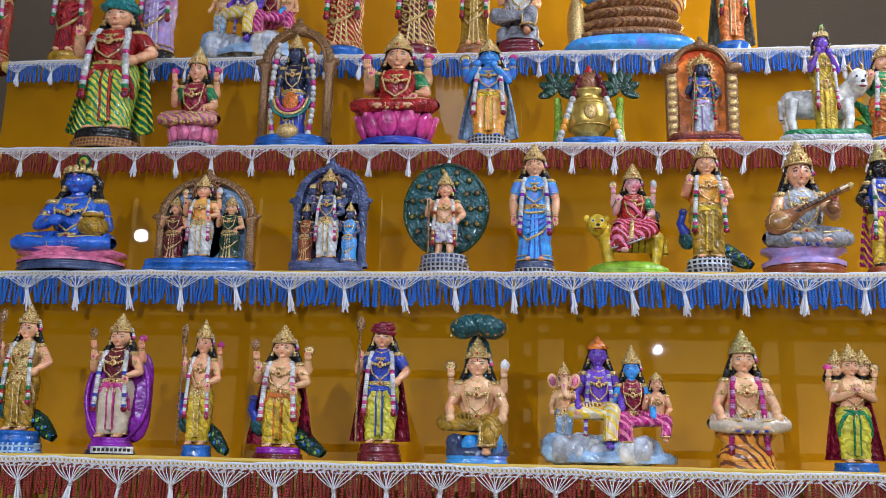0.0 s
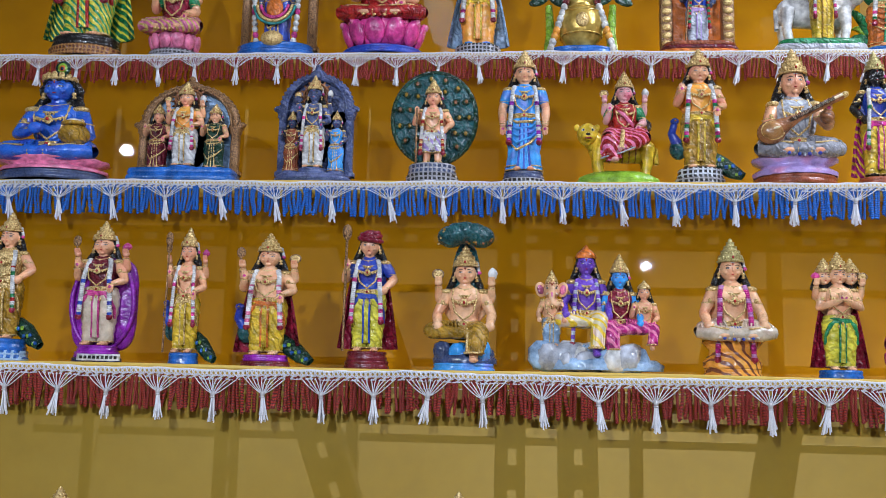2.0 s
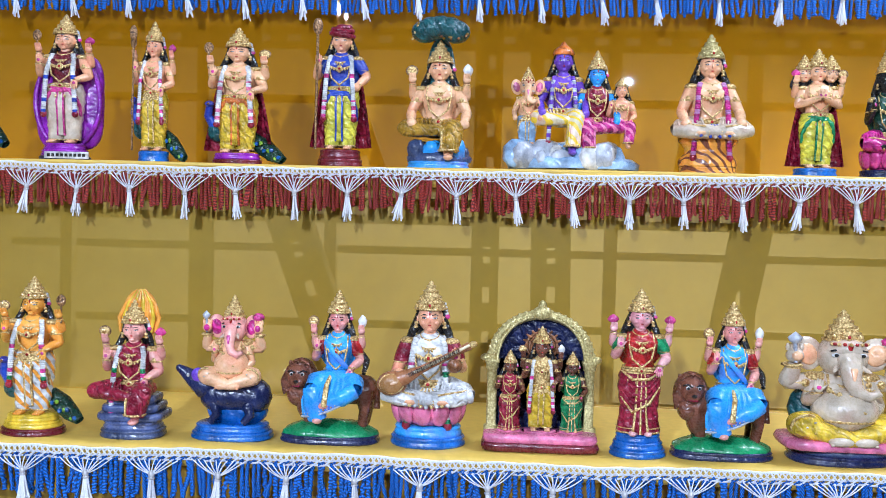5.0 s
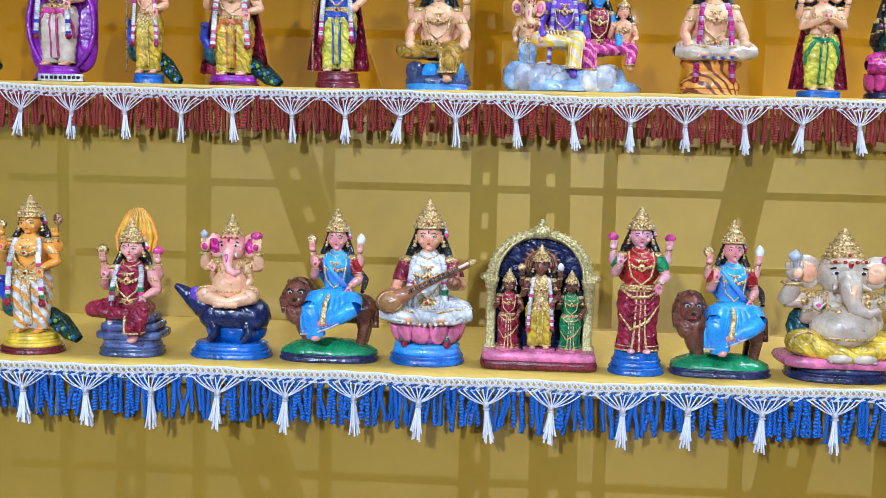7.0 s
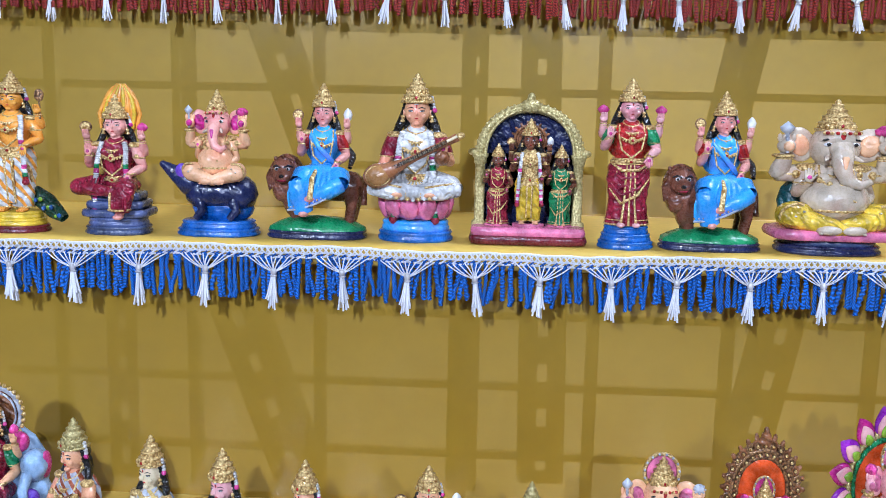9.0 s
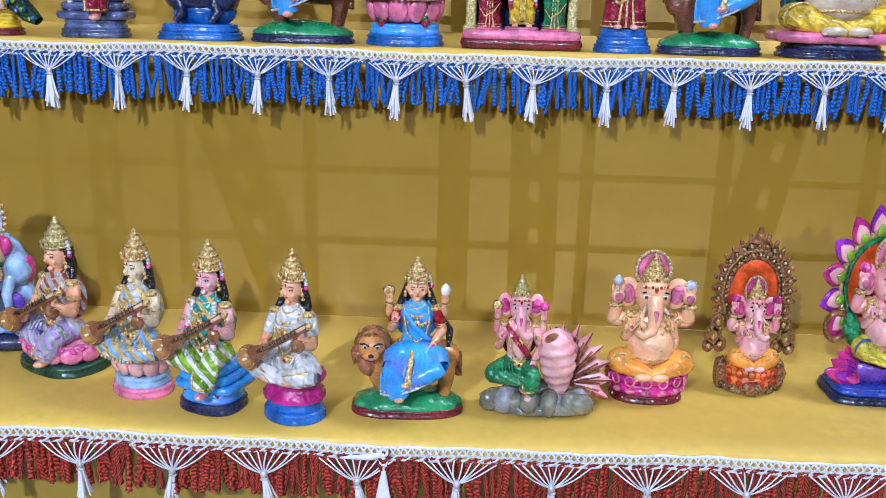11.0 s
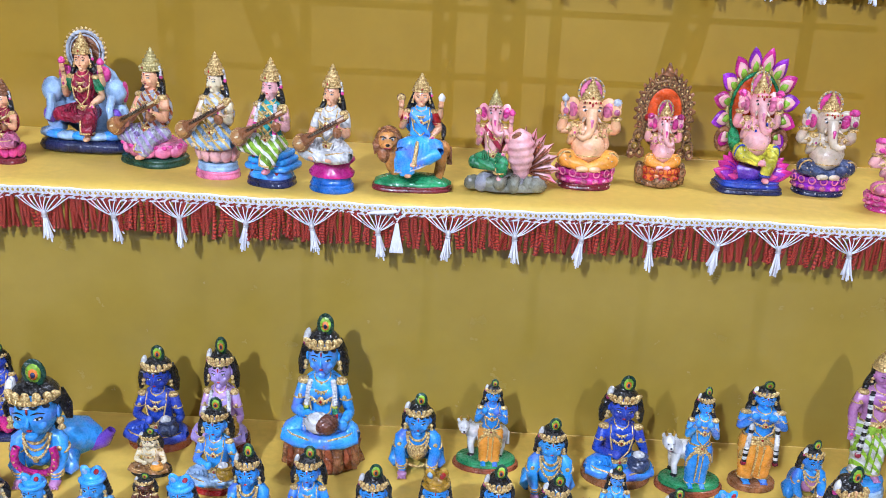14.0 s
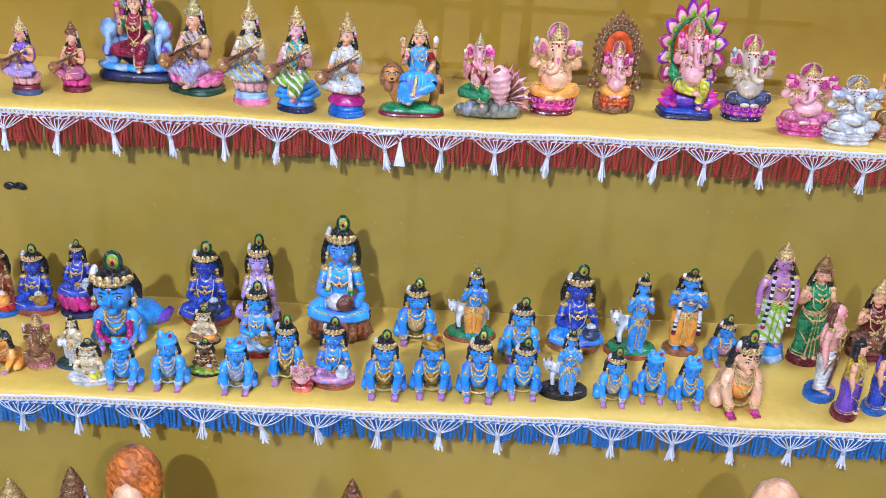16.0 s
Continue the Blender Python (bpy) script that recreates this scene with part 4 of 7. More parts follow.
def hanging(b, z, key, skin, low, side=1, fold="gold"):
    """Seated with one leg folded and the other hanging to low."""
    b.ell((0, 0, z - 0.04), (0.125, 0.09, 0.06), key)
    b.cap((-side * 0.05, 0, z - 0.03), (-side * 0.165, -0.10, z - 0.045), 0.06, 0.052, key, 12)
    b.cap((-side * 0.165, -0.10, z - 0.05), (side * 0.02, -0.155, z - 0.065), 0.046, 0.03, key, 12)
    b.ell((side * 0.055, -0.16, z - 0.068), (0.042, 0.024, 0.02), skin, nu=10, nv=6)
    b.cap((side * 0.05, 0, z - 0.03), (side * 0.085, -0.13, z - 0.045), 0.06, 0.054, key, 12)
    b.tube([(side * 0.085, -0.13, z - 0.04), (side * 0.080, -0.155, z - 0.09), (side * 0.06, -0.15, low + 0.05)], [0.054, 0.056, 0.050], key, 14)
    b.cap((side * 0.06, -0.15, low + 0.07), (side * 0.06, -0.15, low + 0.03), 0.03, 0.024, skin)
    b.ell((side * 0.06, -0.175, low + 0.014), (0.027, 0.045, 0.018), skin, nu=10, nv=6)
    for i in range(7):
        b.tube([(side * (0.022 + 0.016 * i), -0.160, z - 0.035), (side * (0.026 + 0.014 * i), -0.196, z - 0.10), (side * (0.024 + 0.013 * i), -0.192, low + 0.05)], [0.005, 0.0075, 0.008], fold if i in (0, 3) else key, 7)
        t = i / 6
        b.tube([(-side * (0.04 + 0.12 * t), -0.04 - 0.05 * t, z + 0.03 - 0.03 * t), (-side * (0.045 + 0.12 * t), -0.10 - 0.045 * t, z + 0.008 - 0.03 * t), (-side * (0.035 + 0.12 * t), -0.15, z - 0.04)], [0.003, 0.0075, 0.003], key, 6)
    b.ring((side * 0.06, -0.155, low + 0.055), 0.054, 0.007, "gold", n=18, s=6)


def round_base(b, keys, r=0.15, h=0.08, z=0.0, sy=0.85, e=1.0, flutes=0, amp=0.0):
    n = len(keys)
    for i, k in enumerate(keys):
        k = k if "#" in k or "/" in k else k + "!"
        z0, z1 = z + h * i / n, z + h * (i + 1) / n
        q = r * (1 - 0.10 * i)
        b.lathe([(q * 0.97, z0), (q * 1.0, z0 + (z1 - z0) * 0.12), (q * 1.0, z0 + (z1 - z0) * 0.35), (q * 0.955, z0 + (z1 - z0) * 0.5), (q * 0.96, z0 + (z1 - z0) * 0.7), (q * 0.985, z0 + (z1 - z0) * 0.8), (q * 0.94, z1), (q * 0.6, z1 + 0.002), (0.002, z1 + 0.003)], k, n=32, sy=sy, e=e, flutes=flutes, amp=amp)


def lotus(b, z, r, h, key, tip=None, n=11, sy=0.8):
    key, tip = key + "!", tip + "!" if tip else None
    b.lathe([(r * 0.55, z), (r * 0.8, z + h * 0.4), (r * 0.86, z + h * 0.95), (0.01, z + h)], key, n=24, sy=sy)
    for row, (zz, rr, hh) in enumerate(((0.0, 0.95, 0.9), (0.12, 0.82, 0.95))):
        for i in range(n):
            a = 2 * math.pi * (i + 0.5 * row) / n
            c, s = math.cos(a), math.sin(a)
            b.ell((c * r * rr, s * r * rr * sy, z + h * (0.5 + zz * 0.5)), (r * 0.28, r * 0.13, h * 0.52 * hh), key, rot=(14, 0, math.degrees(a) + 90), nu=10, nv=7)
            if tip:
                b.ell((c * r * rr * 1.13, s * r * rr * sy * 1.13, z + h * 0.86), (r * 0.12, r * 0.07, h * 0.15), tip, nu=8, nv=5)


def rocks(b, z, w, d, h, keys, seed=1, n=16):
    r = np.random.default_rng(seed)
    for i in range(n):
        x, y = r.uniform(-1, 1), r.uniform(-1, 1)
        q = r.uniform(0.25, 0.42)
        b.ell((x * w * 0.8, y * d * 0.7, z + h * q * 0.9), (w * q * 0.8, d * q, h * q * 1.1), keys[i % len(keys)] + "!", rot=(r.uniform(-20, 20), r.uniform(-20, 20), r.uniform(0, 90)), nu=9, nv=6, e=0.8)
    b.lathe([(w * 1.0, z), (w * 1.02, z + h * 0.15), (w * 0.9, z + h * 0.3), (0.01, z + h * 0.4)], keys[0] + "!", n=24, sy=d / w, flutes=7, amp=0.05)


def arch(b, z, w, h, key, inner=None, beads_key=None, pillar=True, y=0.05, t=0.03):
    """A rounded back frame with pillars."""
    a = np.radians(np.linspace(0, 180, 26))
    zc = z + h - w
    pts = [(math.cos(q) * w, y, zc + math.sin(q) * w) for q in a]
    if inner:
        rows = [[(x * f, y + 0.03, zz * f + (1 - f) * z) for x, _, zz in pts] for f in (0.02, 0.5, 0.97)]
        b.grid(np.array(rows), inner, False)
        b.grid(np.array([[(-w, y + 0.03, z), (w, y + 0.03, z)], [(-w, y + 0.03, zc), (w, y + 0.03, zc)]], float), inner, False)
    b.tube(pts, t, key, 10)
    b.tube([(x * (1 - t * 0.9 / w), yy - t * 0.7, zz - t * 0.2) for x, yy, zz in pts], t * 0.35, key, 6)
    b.beads([(x * (1 + t * 0.8 / w), yy - t * 0.3, zc + (zz - zc) * (1 + t * 0.8 / w)) for x, yy, zz in pts], t * 0.42, [beads_key or key])
    b.beads([(x, yy - t * 0.95, zz) for x, yy, zz in pts], t * 0.3, [beads_key or key])
    b.ell((0, y - t * 0.5, z + h + t * 0.4), (t * 2.0, t * 1.1, t * 1.5), key, nu=12)
    b.ell((0, y - t * 0.5, z + h + t * 1.9), (t * 0.8, t * 0.7, t * 1.2), key, nu=10)
    if pillar:
        for sx in (-1, 1):
            b.lathe([(t * 1.5, z), (t * 1.5, z + t), (t * 1.0, z + t * 1.4), (t * 0.95, zc - t * 2.2), (t * 1.25, zc - t * 1.8), (t * 1.25, zc - t), (t * 1.5, zc - t * 0.6), (t * 1.5, zc), (0.002, zc + 0.002)], key, c=(sx * w, y, 0), n=16, e=0.5)
            b.ell((sx * (w + t * 1.2), y - t * 0.4, zc + t * 0.3), (t * 1.2, t * 0.8, t * 0.8), key, nu=10, nv=6)


def halo(b, c, R, key, rays=26, inner=None, ray_key=None, spike=0.22):
    x, y, z = c
    b.ell((x, y + 0.012, z), (R, 0.012, R), inner or key, nu=26, nv=7)
    b.ring((x, y, z), R, R * 0.10, key, rot=(90, 0, 0), n=30, s=7)
    b.ring((x, y - 0.006, z), R * 0.82, R * 0.05, key, rot=(90, 0, 0), n=30, s=6)
    for i in range(rays):
        a = 2 * math.pi * i / rays
        b.ell((x + math.cos(a) * R * 1.12, y, z + math.sin(a) * R * 1.12), (R * 0.10, R * 0.07, R * spike), ray_key or key, rot=(0, 90 - math.degrees(a) + 0, 0), nu=7, nv=5)


def veena(b, z, tilt=1.0):
    """A long-necked lute held aslant, its bowl low and a small gourd near the top."""
    p0, p1 = np.array((-0.155, -0.185, z - 0.035)), np.array((0.185, -0.150, z + 0.045 + 0.11 * tilt))
    s = np.linspace(0, 1, 9)[:, None]
    line = p0 + (p1 - p0) * s + np.array([0, -0.012, 0]) * np.sin(s * math.pi)
    b.tube(line, [0.040, 0.042, 0.030, 0.019, 0.016, 0.016, 0.016, 0.017, 0.020], "copper!", 14, 0.7)
    b.tube(line[1:] + np.array([0, -0.014, 0.004]), 0.0075, "cream", 7, 0.5)
    for i in range(4):
        b.tube(line[:-1] + np.array([-0.002 * (i - 1.5), -0.021, 0.004 * (i - 1.5) + 0.004]), 0.0013, "black", 4)
    for i in range(11):
        q = p0 + (p1 - p0) * (0.28 + 0.058 * i) + np.array([0, -0.028, 0.005])
        b.cap(q + np.array([-0.005, 0, 0.012]), q + np.array([0.004, 0, -0.011]), 0.0022, 0.0022, "brown", 5)
    b.ell((-0.150, -0.170, z - 0.034), (0.070, 0.044, 0.060), "copper!", rot=(0, -20, 0), nu=18, nv=11)
    b.ell((-0.150, -0.192, z - 0.032), (0.056, 0.032, 0.047), "tan!", rot=(0, -20, 0), nu=18, nv=9)
    b.ring((-0.150, -0.198, z - 0.032), 0.052, 0.004, "gold", ry=0.045, rot=(90, 0, 0), n=22, s=6)
    b.ell((-0.140, -0.220, z - 0.026), (0.020, 0.006, 0.007), "cream", rot=(0, -20, 0), nu=9, nv=6)
    b.ell((0.12, -0.135, z + 0.055), (0.034, 0.032, 0.038), "copper")
    b.ell(p1 + np.array([0.012, 0, 0.006]), (0.022, 0.018, 0.016), "gold", rot=(0, -25, 0), nu=10, nv=7)


def elephant_head(b, z, r, skin, top="low", key="gold", ear="pink", curl=1):
    b.ell((0, 0, z), (r * 0.86, r * 0.9, r), skin, nu=16, nv=11)
    b.ell((0, -r * 0.3, z + r * 0.35), (r * 0.72, r * 0.62, r * 0.55), skin)
    for sx in (-1, 1):
        b.ell((sx * r * 1.15, r * 0.1, z + r * 0.05), (r * 0.6, r * 0.16, r * 0.78), skin, rot=(0, sx * 14, sx * -18), nu=14)
        b.ell((sx * r * 1.17, -r * 0.04, z + r * 0.03), (r * 0.36, r * 0.12, r * 0.5), ear, rot=(0, sx * 14, sx * -18), nu=12)
        b.ell((sx * r * 0.45, -r * 0.78, z + r * 0.12), (r * 0.16, r * 0.08, r * 0.1), "white", nu=8, nv=5)
        b.ell((sx * r * 0.45, -r * 0.85, z + r * 0.12), (r * 0.08, r * 0.05, r * 0.08), "black", nu=7, nv=5)
        b.ell((sx * r * 0.46, -r * 0.74, z + r * 0.34), (r * 0.22, r * 0.06, r * 0.05), "black", rot=(0, sx * 15, 0), nu=7, nv=5)
        b.cap((sx * r * 0.42, -r * 0.75, z - r * 0.42), (sx * r * 0.6, -r * 1.15, z - r * 0.55), r * 0.13, r * 0.05, "ivory", 8)
    tr = [(0, -r * 0.7, z + r * 0.05), (0, -r * 1.0, z - r * 0.4), (0, -r * 1.1, z - r * 0.95), (curl * r * 0.15, -r * 1.2, z - r * 1.4), (curl * r * 0.55, -r * 1.3, z - r * 1.6), (curl * r * 0.9, -r * 1.3, z - r * 1.4)]
    b.tube(tr, [r * 0.42, r * 0.38, r * 0.32, r * 0.27, r * 0.22, r * 0.15], skin, 12)
    for i in range(1, 5):
        q = (np.array(tr[i]) + np.array(tr[i - 1])) / 2
        b.ell(q, (r * (0.44 - 0.05 * i), r * (0.42 - 0.05 * i), r * 0.07), skin, nu=10, nv=5)
    b.ell((0, -r * 0.88, z + r * 0.5), (r * 0.1, r * 0.05, r * 0.2), "red", nu=7, nv=5)
    b.tube([(0, -r * 1.10, z - r * 0.05), (0, -r * 1.36, z - r * 0.45), (0, -r * 1.41, z - r * 0.9)], [r * 0.05, r * 0.13, r * 0.04], ear, 8, 0.5)
    b.beads([(math.cos(q) * r * 0.6, -r * 0.72 - 0.2 * r * math.sin(q), z + r * 0.62) for q in np.linspace(0.2, 2.94, 9)], r * 0.08, ["gold", "red"])
    crown(b, z + r * 0.66, r * (0.62 if top == "tall" else 0.60), "tall" if top == "low" else top, key)


def elephant_figure(b, z, skin="peach", cloth="yellow", ear="pink", top="low", four=("spear", "bud"), sash=None, curl=1, hem="gold", drop=0.0):
    """A seated elephant-headed figure; the seat is at z, and one leg hangs by drop."""
    w = z + 0.085
    b.ell((0, 0.0, w - 0.03), (0.17, 0.12, 0.06), cloth)
    for sx in (-1, 1):
        b.cap((sx * 0.05, -0.01, w - 0.02), (sx * 0.165, -0.10, w + 0.0), 0.062, 0.068, cloth, 16)
        if drop and sx > 0:
            b.tube([(0.155, -0.12, w + 0.0), (0.13, -0.16, w - 0.07), (0.10, -0.15, z - drop + 0.05)], [0.066, 0.062, 0.05], cloth, 14)
            b.ring((0.10, -0.15, z - drop + 0.05), 0.052, 0.010, hem, n=16, s=6)
            b.ell((0.10, -0.19, z - drop + 0.016), (0.034, 0.055, 0.02), skin, nu=12, nv=7)
        else:
            b.cap((sx * 0.165, -0.11, w - 0.01), (-sx * 0.01, -0.155, w - 0.058), 0.056, 0.034, cloth, 14)
            b.ell((-sx * 0.045, -0.175, w - 0.062), (0.05, 0.028, 0.024), skin, nu=12, nv=7)
            for i in range(4):
                b.ell((-sx * (0.08 - 0.006 * i), -0.19 + 0.006 * i, w - 0.075 + 0.012 * i), (0.010, 0.008, 0.007), skin, nu=6, nv=5)
        pts = [(sx * (0.165 + 0.055 * math.cos(q)), -0.135 - 0.025 * math.sin(q), w + 0.002 + 0.06 * math.sin(q)) for q in np.linspace(-1.6, 2.0, 13)]
        b.tube(pts, 0.007, hem, 6)
        b.beads([(sx * (0.15 + 0.02 * math.cos(i * 2.1)), -0.165, w + 0.03 * math.sin(i * 2.1)) for i in range(5)], 0.006, [hem, "white"])
    b.ell((0, -0.055, w + 0.075), (0.128, 0.118, 0.112), skin, nu=24, nv=15)
    b.ell((0, 0.01, w + 0.18), (0.125, 0.075, 0.075), skin, nu=18)
    b.ring((0, -0.05, w + 0.03), 0.112, 0.010, "gold", ry=0.106, n=22)
    b.ell((0, -0.158, w + 0.055), (0.012, 0.007, 0.012), "copper", nu=7, nv=5)
    b.tube([(-0.08, -0.06, w + 0.20), (-0.04, -0.14, w + 0.13), (0.04, -0.165, w + 0.08), (0.10, -0.10, w + 0.05)], 0.006, "gold", 6)
    for i in range(7):
        q = math.pi * i / 6
        b.ell((math.cos(q) * 0.085, -0.06 - 0.07 * math.sin(q), w + 0.20 - 0.05 * math.sin(q)), (0.013, 0.010, 0.016), "gold" if i % 2 else hem, nu=7, nv=5)
    upper(b, w + 0.02, skin, None, "bless", None, None, None, face=False, chain=2, belly=1.1, sash=sash)
    for sx, item in zip((-1, 1), four):
        arm(b, (sx * 0.10, 0.02, w + 0.20), (sx * 0.205, 0.01, w + 0.19), (sx * 0.185, -0.03, w + 0.30), 0.044, skin)
        b.ell((sx * 0.19, -0.035, w + 0.335), (0.036, 0.030, 0.038), skin, nu=11, nv=8)
        b.ell((sx * 0.188, -0.062, w + 0.335), (0.022, 0.010, 0.024), ear, nu=9, nv=6)
        for i in range(4):
            b.ell((sx * (0.165 + 0.017 * i), -0.03, w + 0.375), (0.010, 0.011, 0.022), skin, nu=7, nv=5)
        b.ring((sx * 0.196, -0.02, w + 0.285), 0.034, 0.009, "gold", n=14, s=6)
        if item == "bud":
            b.lathe([(0.001, -0.03), (0.036, -0.012), (0.040, 0.010), (0.02, 0.03), (0.001, 0.034)], "hot_pink", c=(sx * 0.185, -0.02, w + 0.41), n=16, flutes=6, amp=0.16)
        elif item == "disc":
            b.ell((sx * 0.19, -0.03, w + 0.402), (0.030, 0.014, 0.028), "silver_paint!", nu=12)
            b.beads([(sx * 0.19 + 0.03 * math.cos(q), -0.046, w + 0.405 + 0.024 * math.sin(q)) for q in np.linspace(0, 5.5, 8)], 0.006, ["silver_paint"])
        else:
            b.tube([(sx * 0.19, -0.05, w + 0.30), (sx * 0.195, -0.05, w + 0.42)], 0.008, "silver_paint", 6)
            b.lathe([(0.002, -0.03), (0.02, -0.012), (0.026, 0.006), (0.012, 0.024), (0.001, 0.036)], "silver_paint!", c=(sx * 0.195, -0.05, w + 0.42), n=12, flutes=4, amp=0.15)
    elephant_head(b, w + 0.335, 0.112, "pink_skin" if top == "tall" and skin == "peach" else skin, top, "gold", ear, curl)
    if top != "low":
        return
    b.ring((0, 0.035, w + 0.46), 0.092, 0.011, "gold", ry=0.10, rot=(86, 0, 0), n=26)
    b.ell((0, 0.048, w + 0.46), (0.09, 0.008, 0.098), ear + "!", nu=22)
    b.beads([(math.cos(q) * 0.094, 0.022, w + 0.46 + math.sin(q) * 0.104) for q in np.linspace(-0.3, math.pi + 0.3, 19)], 0.008, ["silver_paint", "gold"])


def petal(b, c, w, l, a, keys, y=0.0):
    """A pointed lotus petal growing outward at angle a, in three tones."""
    x, yy, z = c
    for i, (q, k) in enumerate(zip((1.0, 0.74, 0.45), keys)):
        n = np.linspace(0, 1, 9)
        g = []
        for s in n:
            hw = w * q * math.sin(math.pi * s ** 0.75) ** 0.8 + 1e-4
            ring_pts = []
            for u in np.linspace(0, 2 * math.pi, 11)[:-1]:
                px, pd, pl = hw * math.cos(u), 0.016 * math.sin(u) * math.sin(math.pi * s) - i * 0.009, l * q * s
                ring_pts.append((x + math.cos(a) * pl - math.sin(a) * px, yy + pd - 0.03 * s, z + math.sin(a) * pl + math.cos(a) * px))
            g.append(ring_pts)
        b.grid(np.array(g), k + "!")


def quadruped(b, key, mane=None, stripes=None, z=0.0, length=0.20, face=-1, horns=False, hooves="black", tail=True, head_r=0.062):
    """A standing beast, its head towards face."""
    h = 0.17
    b.cap((-length * 0.55, 0.02, z + h), (length * 0.55, 0.02, z + h * 0.98), 0.062, 0.066, key, 14)
    for sx in (-1, 1):
        for sy in (-0.03, 0.06):
            b.tube([(sx * length * 0.58, sy, z + h), (sx * length * 0.62, sy - 0.004, z + h * 0.5), (sx * length * 0.56, sy - 0.006, z + 0.02)], [0.042, 0.026, 0.022], key, 9)
            b.ell((sx * length * 0.56 + face * 0.008, sy - 0.016, z + 0.013), (0.028, 0.03, 0.015), hooves, nu=9, nv=5)
    hx, hz = face * (length * 0.55 + (0.05 if mane else 0.07)), z + h + (0.062 if mane else 0.075)
    b.cap((face * length * 0.5, 0.01, z + h + 0.01), (hx, -0.02, hz), 0.056, 0.05, key, 12)
    if mane:
        b.ell((hx - face * 0.004, -0.012, hz - 0.022), (head_r * 1.25, head_r * 1.0, head_r * 1.55), mane, nu=24, nv=16)
        b.ell((face * length * 0.62, -0.015, z + h * 0.80), (0.056, 0.066, 0.105), key, nu=16, nv=11)
        b.ell((hx, -0.030, hz - head_r * 1.3), (head_r * 0.95, head_r * 0.75, head_r * 1.0), mane, nu=18, nv=12)
        # locks combed back and down from the brow
        for sx in (-1, 1):
            for i in range(9):
                t = i / 8
                x0 = sx * head_r * (0.15 + 0.75 * t)
                b.tube([(hx + x0 * 0.8, -0.075 + 0.02 * t, hz + head_r * (1.02 - 0.4 * t)), (hx + x0 * 1.25, -0.062 + 0.012 * t, hz + head_r * (0.5 - 0.9 * t)), (hx + x0 * 1.2, -0.055 + 0.01 * t, hz - head_r * (0.5 + 0.9 * t))], [0.006, 0.013, 0.004], mane, 7)
    b.ell((hx, -0.045, hz), (head_r * 0.9, head_r, head_r * 1.02), key, nu=14)
    b.ell((hx, -0.045 - head_r * 0.75, hz - head_r * 0.4), (head_r * 0.55, head_r * 0.5, head_r * 0.4), key, nu=10)
    b.ell((hx, -0.045 - head_r * 1.2, hz - head_r * 0.28), (head_r * 0.2, head_r * 0.14, head_r * 0.14), "black", nu=8, nv=5)
    b.ell((hx, -0.045 - head_r * 1.1, hz - head_r * 0.6), (head_r * 0.36, head_r * 0.14, head_r * 0.08), "crimson", nu=8, nv=5)
    for sx in (-1, 1):
        b.ell((hx + sx * head_r * 0.38, -0.045 - head_r * 0.84, hz + head_r * 0.2), (head_r * 0.18, head_r * 0.08, head_r * 0.14), "white", nu=8, nv=5)
        b.ell((hx + sx * head_r * 0.38, -0.045 - head_r * 0.92, hz + head_r * 0.2), (head_r * 0.09, head_r * 0.05, head_r * 0.1), "black", nu=6, nv=5)
        b.ell((hx + sx * head_r * (0.72 if mane else 0.85), -0.02, hz + head_r * (0.8 if mane else 0.75)), (head_r * (0.16 if mane else 0.28), head_r * 0.12, head_r * (0.2 if mane else 0.34)), key, nu=8, nv=6)
        if mane:
            b.tube([(hx + sx * head_r * 0.12, -0.045 - head_r * 0.98, hz + head_r * 0.3), (hx + sx * head_r * 0.42, -0.045 - head_r * 0.9, hz + head_r * 0.46), (hx + sx * head_r * 0.68, -0.045 - head_r * 0.66, hz + head_r * 0.34)], head_r * 0.06, "black", 6)
        if horns:
            b.tube([(hx + sx * head_r * 0.4, -0.03, hz + head_r * 0.8), (hx + sx * head_r * 0.65, -0.03, hz + head_r * 1.3), (hx + sx * head_r * 0.4, -0.03, hz + head_r * 1.7)], [0.012, 0.010, 0.003], "mustard", 7)
    if stripes:
        for i in range(7):
            x = (i - 3) * length * 0.16
            b.ring((x, 0.02, z + h), 0.064, 0.006, stripes, rot=(0, 90, 0), n=16, s=5)
    if tail:
        b.tube([(-face * length * 0.6, 0.03, z + h + 0.03), (-face * (length * 0.6 + 0.05), 0.02, z + h + 0.01), (-face * (length * 0.6 + 0.05), 0.0, z + h - 0.08)], [0.016, 0.012, 0.014], mane or key, 8)


